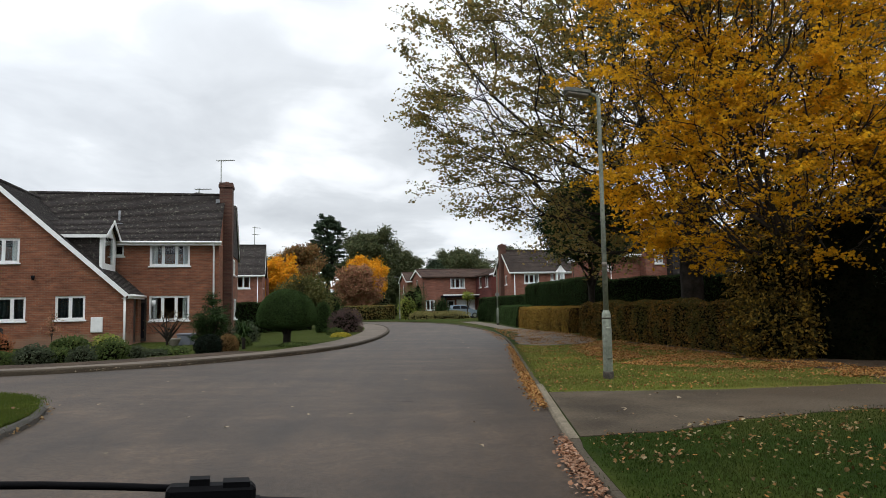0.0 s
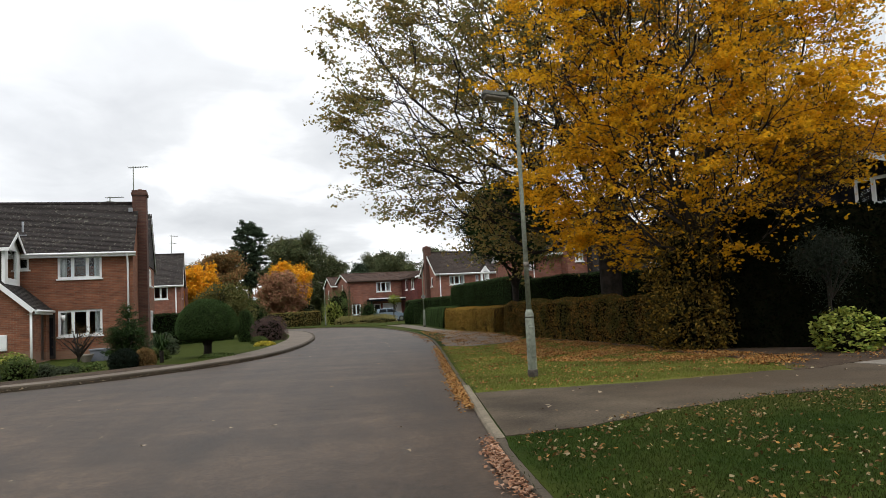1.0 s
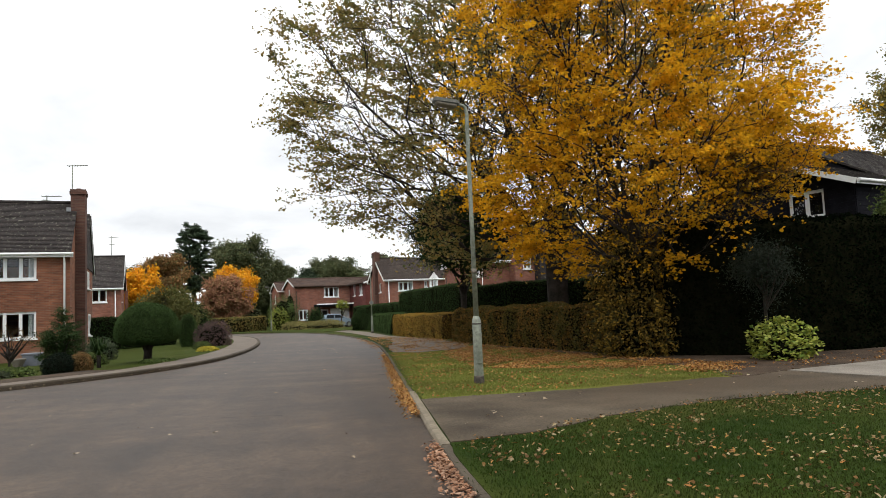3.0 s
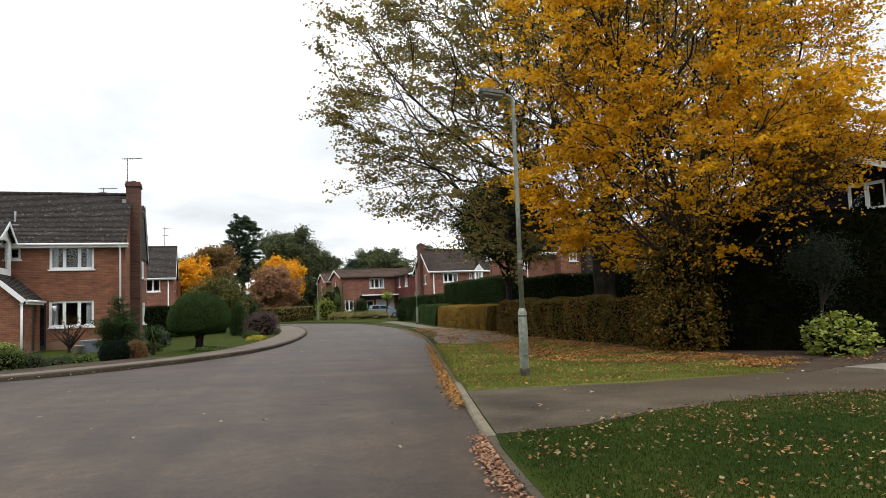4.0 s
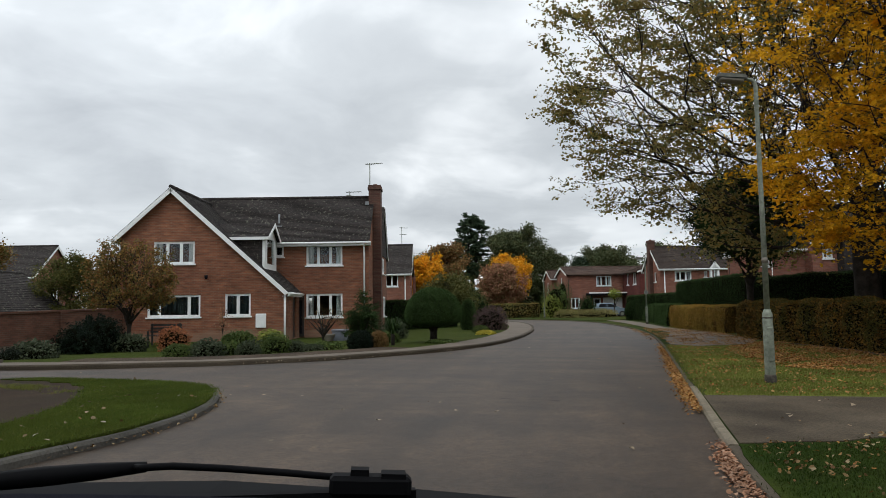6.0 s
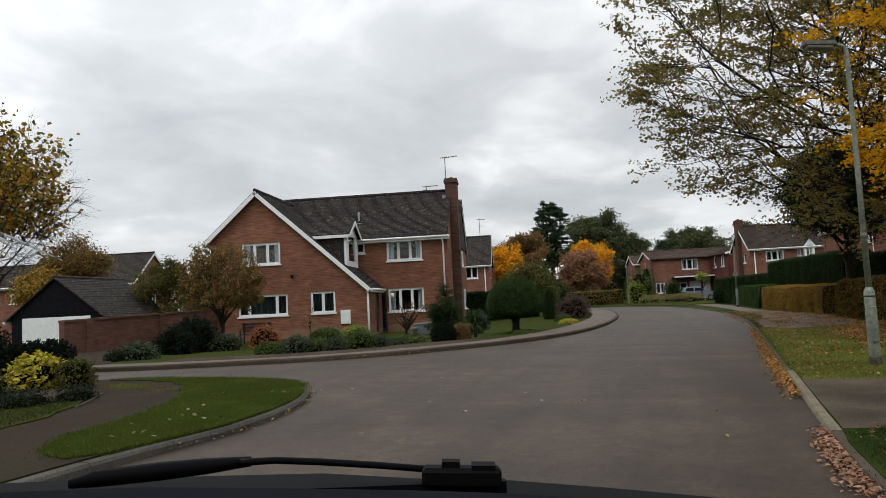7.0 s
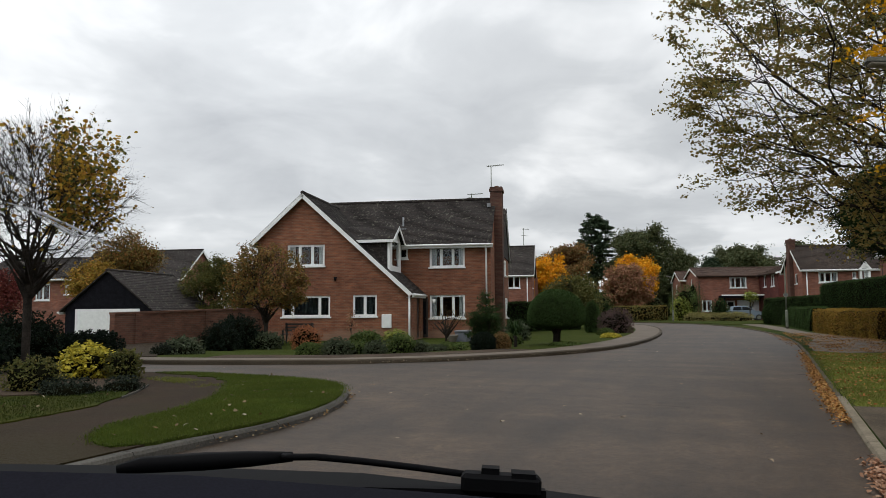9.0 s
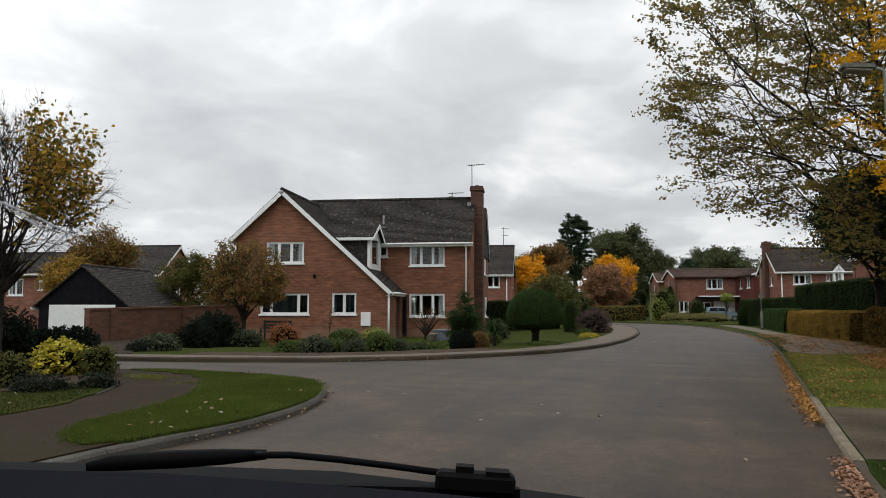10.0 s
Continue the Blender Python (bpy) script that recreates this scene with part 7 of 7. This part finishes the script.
    part("blade", beam_bm((-0.56, 0.56, 1.078), (-0.19, 0.705, 1.067), 0.012, 0.014), trim, w)
    # dried streaks on the screen glass
    haze = bpy.data.materials.new("dried_screen_streak")
    haze.use_nodes = True
    hn = haze.node_tree
    tr, mx = hn.nodes.new("ShaderNodeBsdfTransparent"), hn.nodes.new("ShaderNodeMixShader")
    hn.nodes["Principled BSDF"].inputs["Base Color"].default_value = (0.7, 0.7, 0.72, 1)
    nz = noise_node(hn, 90.0, 3.0)
    hn.links.new(ramp_node(hn, nz.outputs["Fac"], [(0.3, (0.1, 0.1, 0.1)), (0.7, (0.6, 0.6, 0.6))]).outputs[0], mx.inputs[0])
    hn.links.new(tr.outputs[0], mx.inputs[1]); hn.links.new(hn.nodes["Principled BSDF"].outputs[0], mx.inputs[2])
    hn.links.new(mx.outputs[0], hn.nodes["Material Output"].inputs[0])
    for q in ([(-0.735, 0.519, 1.368), (-0.718, 0.542, 1.361), (-0.693, 0.572, 1.344), (-0.66, 0.608, 1.318)], [(-0.718, 0.542, 1.357), (-0.704, 0.559, 1.347), (-0.685, 0.581, 1.332)], [(-0.715, 0.545, 1.354), (-0.7, 0.564, 1.341), (-0.69, 0.574, 1.332)]):
        part("screen_streak", tube_bm(q, [0.0005, *[0.0016] * (len(q) - 2), 0.0006], 5), haze, t, "thin dried streak on the windscreen")
    # bonnet, sides, roof and wheels, all below or behind the view
    bo = bmesh.new()
    prof = [(0.72, 0.86), (0.95, 0.82), (1.5, 0.68), (1.85, 0.56), (1.95, 0.4), (1.95, 0.25)]
    rr = [[bo.verts.new((x, y, z)) for y, z in prof] for x in (-1.22, -1.0, -0.38, 0.24, 0.46)]
    for r0, r1 in zip(rr, rr[1:]):
        for i in range(len(prof) - 1):
            bo.faces.new((r0[i], r0[i + 1], r1[i + 1], r1[i]))
    part("bonnet", bo, paint, t)
    def arch(yc, r=0.36, n=8):
        return [(yc + r * math.cos(math.pi * i / n), 0.26 + r * math.sin(math.pi * i / n)) for i in range(n + 1)]
    side = [(-2.2, 0.26), *arch(-1.4)[::-1], *arch(1.3)[::-1], (1.93, 0.26), (1.95, 0.42), (1.85, 0.56), (1.5, 0.67), (0.95, 0.8), (0.7, 0.85), (0.3, 0.88), (-1.2, 0.9), (-2.1, 0.92), (-2.24, 0.8), (-2.25, 0.4)]
    for x in (-1.26, 0.46):
        sp = prism(side, 0.0, 0.04)
        bmesh.ops.transform(sp, matrix=Matrix(((0, 0, 1, x), (1, 0, 0, 0), (0, 1, 0, 0), (0, 0, 0, 1))), verts=sp.verts)
        panel = part("side_panel", sp, paint, t)
        out = x - 0.012 if x < 0 else x + 0.04
        part("door_handle", box_bm(out, -0.62, 0.76, out + 0.012, -0.44, 0.79, 0.004), trim, panel)
        part("rubbing_strip", box_bm(out, -0.95, 0.52, out + 0.012, 0.85, 0.56, 0.004), trim, panel)
    part("front_bumper", box_bm(-1.24, 1.9, 0.24, 0.48, 2.02, 0.44, 0.03), trim, t)
    part("rear_bumper", box_bm(-1.24, -2.36, 0.26, 0.48, -2.24, 0.48, 0.03), trim, t)
    for x in (-1.08, 0.32):
        part("headlight", box_bm(x - 0.14, 1.86, 0.45, x + 0.14, 1.97, 0.56, 0.02), M_BOWL, t)
        part("tail_light", box_bm(x - 0.12, -2.27, 0.62, x + 0.12, -2.22, 0.86, 0.015), mat_plain("rear_lamp_red", (0.3, 0.02, 0.02), 0.3), t)
    part("floor_pan", box_bm(-1.22, -2.2, 0.2, 0.46, 0.7, 0.26), trim, t)
    part("tailgate", box_bm(-1.22, -2.25, 0.22, 0.46, -2.2, 1.0), paint, t)
    part("roof_panel", box_bm(-1.05, -2.0, 1.46, 0.3, -0.05, 1.5, 0.02), paint, t)
    for x in (-1.07, 0.3):
        part("rear_pillar", beam_bm((x, -2.15, 0.95), (x, -1.9, 1.5), 0.06, 0.1), paint, t)
    for x in (-1.2, 0.28):
        for y in (-1.4, 1.3):
            wh = part("wheel", tube_bm([(x, y, 0.3), (x + 0.18, y, 0.3)], 0.3, 20), trim, t)
            part("hub", tube_bm([(x - 0.005, y, 0.3), (x + 0.185, y, 0.3)], 0.17, 12), M_STEEL, wh)


own_car()


# ---- fallen leaves and grass ----
def inside(poly, x, y):
    r = np.zeros(len(x), bool)
    j = len(poly) - 1
    for i in range(len(poly)):
        (xi, yi), (xj, yj) = poly[i], poly[j]
        c = ((yi > y) != (yj > y)) & (x < (xj - xi) * (y - yi) / ((yj - yi) or 1e-9) + xi)
        r ^= c
        j = i
    return r


def scattered(poly, n, rng, near=0.0, clump=0):
    P = np.array(poly)
    lo, hi = P.min(0), P.max(0)
    x, y = rng.uniform(lo[0], hi[0], n * 6), rng.uniform(lo[1], hi[1], n * 6)
    k = inside(poly, x, y)
    x, y = x[k], y[k]
    if clump:
        v = np.array([noise.noise(Vector((a * 1.1, b * 1.1, clump))) + 0.6 * noise.noise(Vector((a * 4, b * 4, clump))) for a, b in zip(x, y)])
        k = rng.random(len(x)) < np.clip(0.28 + 1.1 * v, 0.03, 1)
        x, y = x[k], y[k]
    if near:
        keep = rng.random(len(x)) < np.minimum(1, (near / np.hypot(x, y)) ** 2)
        x, y = x[keep], y[keep]
    return x[:n], y[:n]


def litter(name, x, y, z, size, mat, seed, label, lean=0.36):
    rng = np.random.default_rng(seed)
    P = np.stack([x, y, z + rng.uniform(0.008, 0.03, len(x))], 1)
    return tagged(put(name, oval_leaf_mesh(name, P, rng, size, size * 0.62, 0.45, lean, 0.42), mat), label, "leaves", kind="stuff")


def blades(name, x, y, z, h, seed, label, mat=None):
    rng = np.random.default_rng(seed)
    # the turf creeps unevenly over its edges
    x, y = x + rng.normal(size=len(x)) * 0.06, y + rng.normal(size=len(y)) * 0.06
    P = np.stack([x, y, np.full(len(x), z) + h * 0.3], 1)
    up = np.zeros((len(x), 3)); up[:, 2] = 1.6
    return tagged(put(name, leaf_mesh(name, P, rng, h, h * 0.16, 0.0, 0.15, along=up), mat or L_BLADE), label, "grass", kind="stuff")


rng = np.random.default_rng(77)
NEAR_LAWN = [(1.08, 2.0), (1.24, 6.5), (2.1, 6.7), (2.85, 7.2), (3.6, 7.52), (4.5, 7.9), (5.25, 7.95), (7.3, 7.9), (12, 7.5), (12, 2)]
VERGE = [(1.5, 9.95), (2.95, 10.05), (4.75, 10.2), (6.6, 10.4), (6.5, 13.3), (6.2, 15.6), (6.2, 17.6), (5.9, 21), (4.6, 22.4), (3.0, 21.5), (2.16, 22.4), (1.8, 16.4), (1.53, 12)]
blades("grass", *scattered(NEAR_LAWN, 95000, rng, 6.0), 0.05, 0.036, 1, "short green lawn grass by the crossing")
blades("grass", *scattered(VERGE, 70000, rng, 12.0), 0.052, 0.05, 2, "patchy verge grass under the trees", L_DRYBLADE)
LEFT_LAWN = [(-9.1, 9.2), (-8.05, 8.0), (-7.45, 7.0), (-7.15, 6.0), (-7.1, 5.0), (-7.3, 3), (-12, 3), (-12, 6.3), (-9.6, 6.7), (-8.8, 7.3), (-8.4, 8.2)]
blades("grass", *scattered(LEFT_LAWN, 34000, rng, 8.0), 0.116, 0.034, 21, "short grass beside the planted bed", L_BLADE)
blades("grass", *scattered([(-9.6, 10.3), (-8.3, 9.9), (-7.4, 9.3), (-7.6, 9.0), (-8.6, 9.5), (-9.6, 9.9)], 1800, rng, 0, 4), 0.1, 0.04, 22, "thin worn moss and grass on the footway", L_DRYBLADE)
blades("grass", *scattered(ISLAND, 7000, rng, 8.0, 12), 0.118, 0.036, 33, "yellowed tufts on the corner island", L_DRYBLADE)
blades("grass", *scattered(ISLAND, 70000, rng, 8.0), 0.115, 0.038, 3, "short green grass on the corner island", L_FRESHBLADE)
litter("leaf_litter", *scattered(NEAR_LAWN, 4600, rng, 0, 3), 0.068, 0.037, L_TAN, 4, "tan dry leaves scattered on the lawn", 0.5)
LAWN_EDGE = [(1.4, 6.45), (2.1, 6.58), (2.85, 7.08), (3.6, 7.4), (4.5, 7.78), (5.25, 7.84), (7.3, 7.8), (12, 7.4), (12, 7.72), (7.3, 8.12), (5.25, 8.14), (4.5, 8.1), (3.6, 7.74), (2.85, 7.42), (2.1, 6.92), (1.4, 6.74)]
blades("grass", *scattered(LAWN_EDGE, 3600, rng, 0, 8), 0.056, 0.04, 31, "uneven tufts creeping over the edge of the crossing")
litter("leaf_litter", *scattered(LAWN_EDGE, 520, rng, 0, 4), 0.07, 0.045, L_TAN, 32, "dry leaves caught along the lawn's edge")
litter("leaf_litter", *scattered(NEAR_LAWN, 700, rng, 0, 6), 0.066, 0.04, L_FALLEN, 24, "brown crumpled leaves scattered on the lawn")
litter("leaf_litter", *scattered(VERGE, 2300, rng, 0, 5), 0.07, 0.048, L_FALLEN, 5, "orange-brown leaves scattered over the verge")
UNDER = [(3.2, 14.5), (5.4, 12.4), (6.2, 11.0), (7.0, 11.0), (7.6, 11.4), (7.9, 12.0), (7.6, 13.0), (7.0, 14.6), (6.4, 17.6), (6.0, 21), (5.5, 24.5), (4.4, 22.2), (3.4, 20.5)]
litter("leaf_litter", *scattered(UNDER, 14500, rng, 0, 7), 0.07, 0.048, L_FALLEN, 6, "thick carpet of orange-brown leaves below the hedge")
litter("leaf_litter", *scattered([(2.3, 22.6), (3.0, 21.6), (4.6, 22.6), (5.4, 25), (5.3, 30.6), (4.0, 38), (2.6, 38), (2.4, 27)], 5000, rng, 0, 9), 0.07, 0.05, L_FALLEN, 19, "brown leaves strewn over the footpath")
litter("leaf_litter", *scattered([(7.3, 10.5), (10.5, 11.3), (14, 12.3), (16, 13.6), (9.5, 12.6), (8.0, 11.8)], 600, rng, 0, 11), 0.075, 0.05, L_FALLEN, 25, "brown leaves along the edge of the concrete drive")
litter("leaf_litter", *scattered(DRIVE, 130, rng, 0, 2), 0.066, 0.065, L_BLEACHED, 7, "loose pale leaves on the tarmac crossing", 0.2)
litter("leaf_litter", *scattered(ISLAND, 40, rng), 0.13, 0.06, L_PALE, 8, "few pale leaves on the island lawn")
litter("leaf_litter", *scattered(LEFT_LAWN, 130, rng), 0.135, 0.05, L_PALE, 18, "few brown leaves beside the planted bed")
ROADSIDE = [(-4.2, 3), (-4.4, 8.5), (-6, 11), (-12, 12.6), (-6, 15), (-3, 22), (-2.5, 40), (1.8, 40), (1.6, 20), (1.0, 6), (0.9, 3)]
litter("leaf_litter", *scattered(ROADSIDE, 90, rng), -0.004, 0.07, L_BLEACHED, 9, "odd pale leaves lying on the road", 0.14)


def gutter_drift(line, y0, y1, n, width, side, seed, label, thick=1.0, mat=None):
    r = np.random.default_rng(seed)
    L = np.array([p for p in line if y0 <= p[1] <= y1])
    t = r.uniform(0, len(L) - 1.001, n)
    # heaps and gaps along the gutter
    dens = np.array([0.35 + 0.65 * (0.5 + 0.9 * noise.noise(Vector((v * 0.9, seed, 0)))) for v in t])
    dens *= np.clip(np.minimum(t, len(L) - 1 - t) / 4.0, 0.02, 1)
    t = t[r.random(n) < dens]
    i = t.astype(int)
    P = L[i] + (L[i + 1] - L[i]) * (t - i)[:, None]
    d = np.abs(r.normal(size=len(t))) * width
    P[:, 0] += side * (0.01 + d)
    return litter("leaf_drift", P[:, 0], P[:, 1], 0.03 * np.exp(-d / width) * thick, 0.043, mat or L_FALLEN, seed, label)


gutter_drift(RIGHT_KERB, 2.5, 7.3, 3800, 0.06, -1, 12, "drift of curled pinkish-brown leaves along the kerb", mat=L_DRIFT)
gutter_drift(RIGHT_KERB, 8.0, 24.5, 10500, 0.075, -1, 13, "drift of orange-brown leaves along the kerb")
gutter_drift(RIGHT_KERB, 24, 40, 1500, 0.15, -1, 14, "drift of orange-brown leaves along the kerb")
gutter_drift(ISLAND_KERB, 4, 10.2, 170, 0.05, 1, 15, "few tan leaves under the island kerb", mat=L_TAN)
gutter_drift(LEFT_KERB, 15, 28, 260, 0.08, 1, 16, "few pale leaves along the pavement kerb", mat=L_BLEACHED)
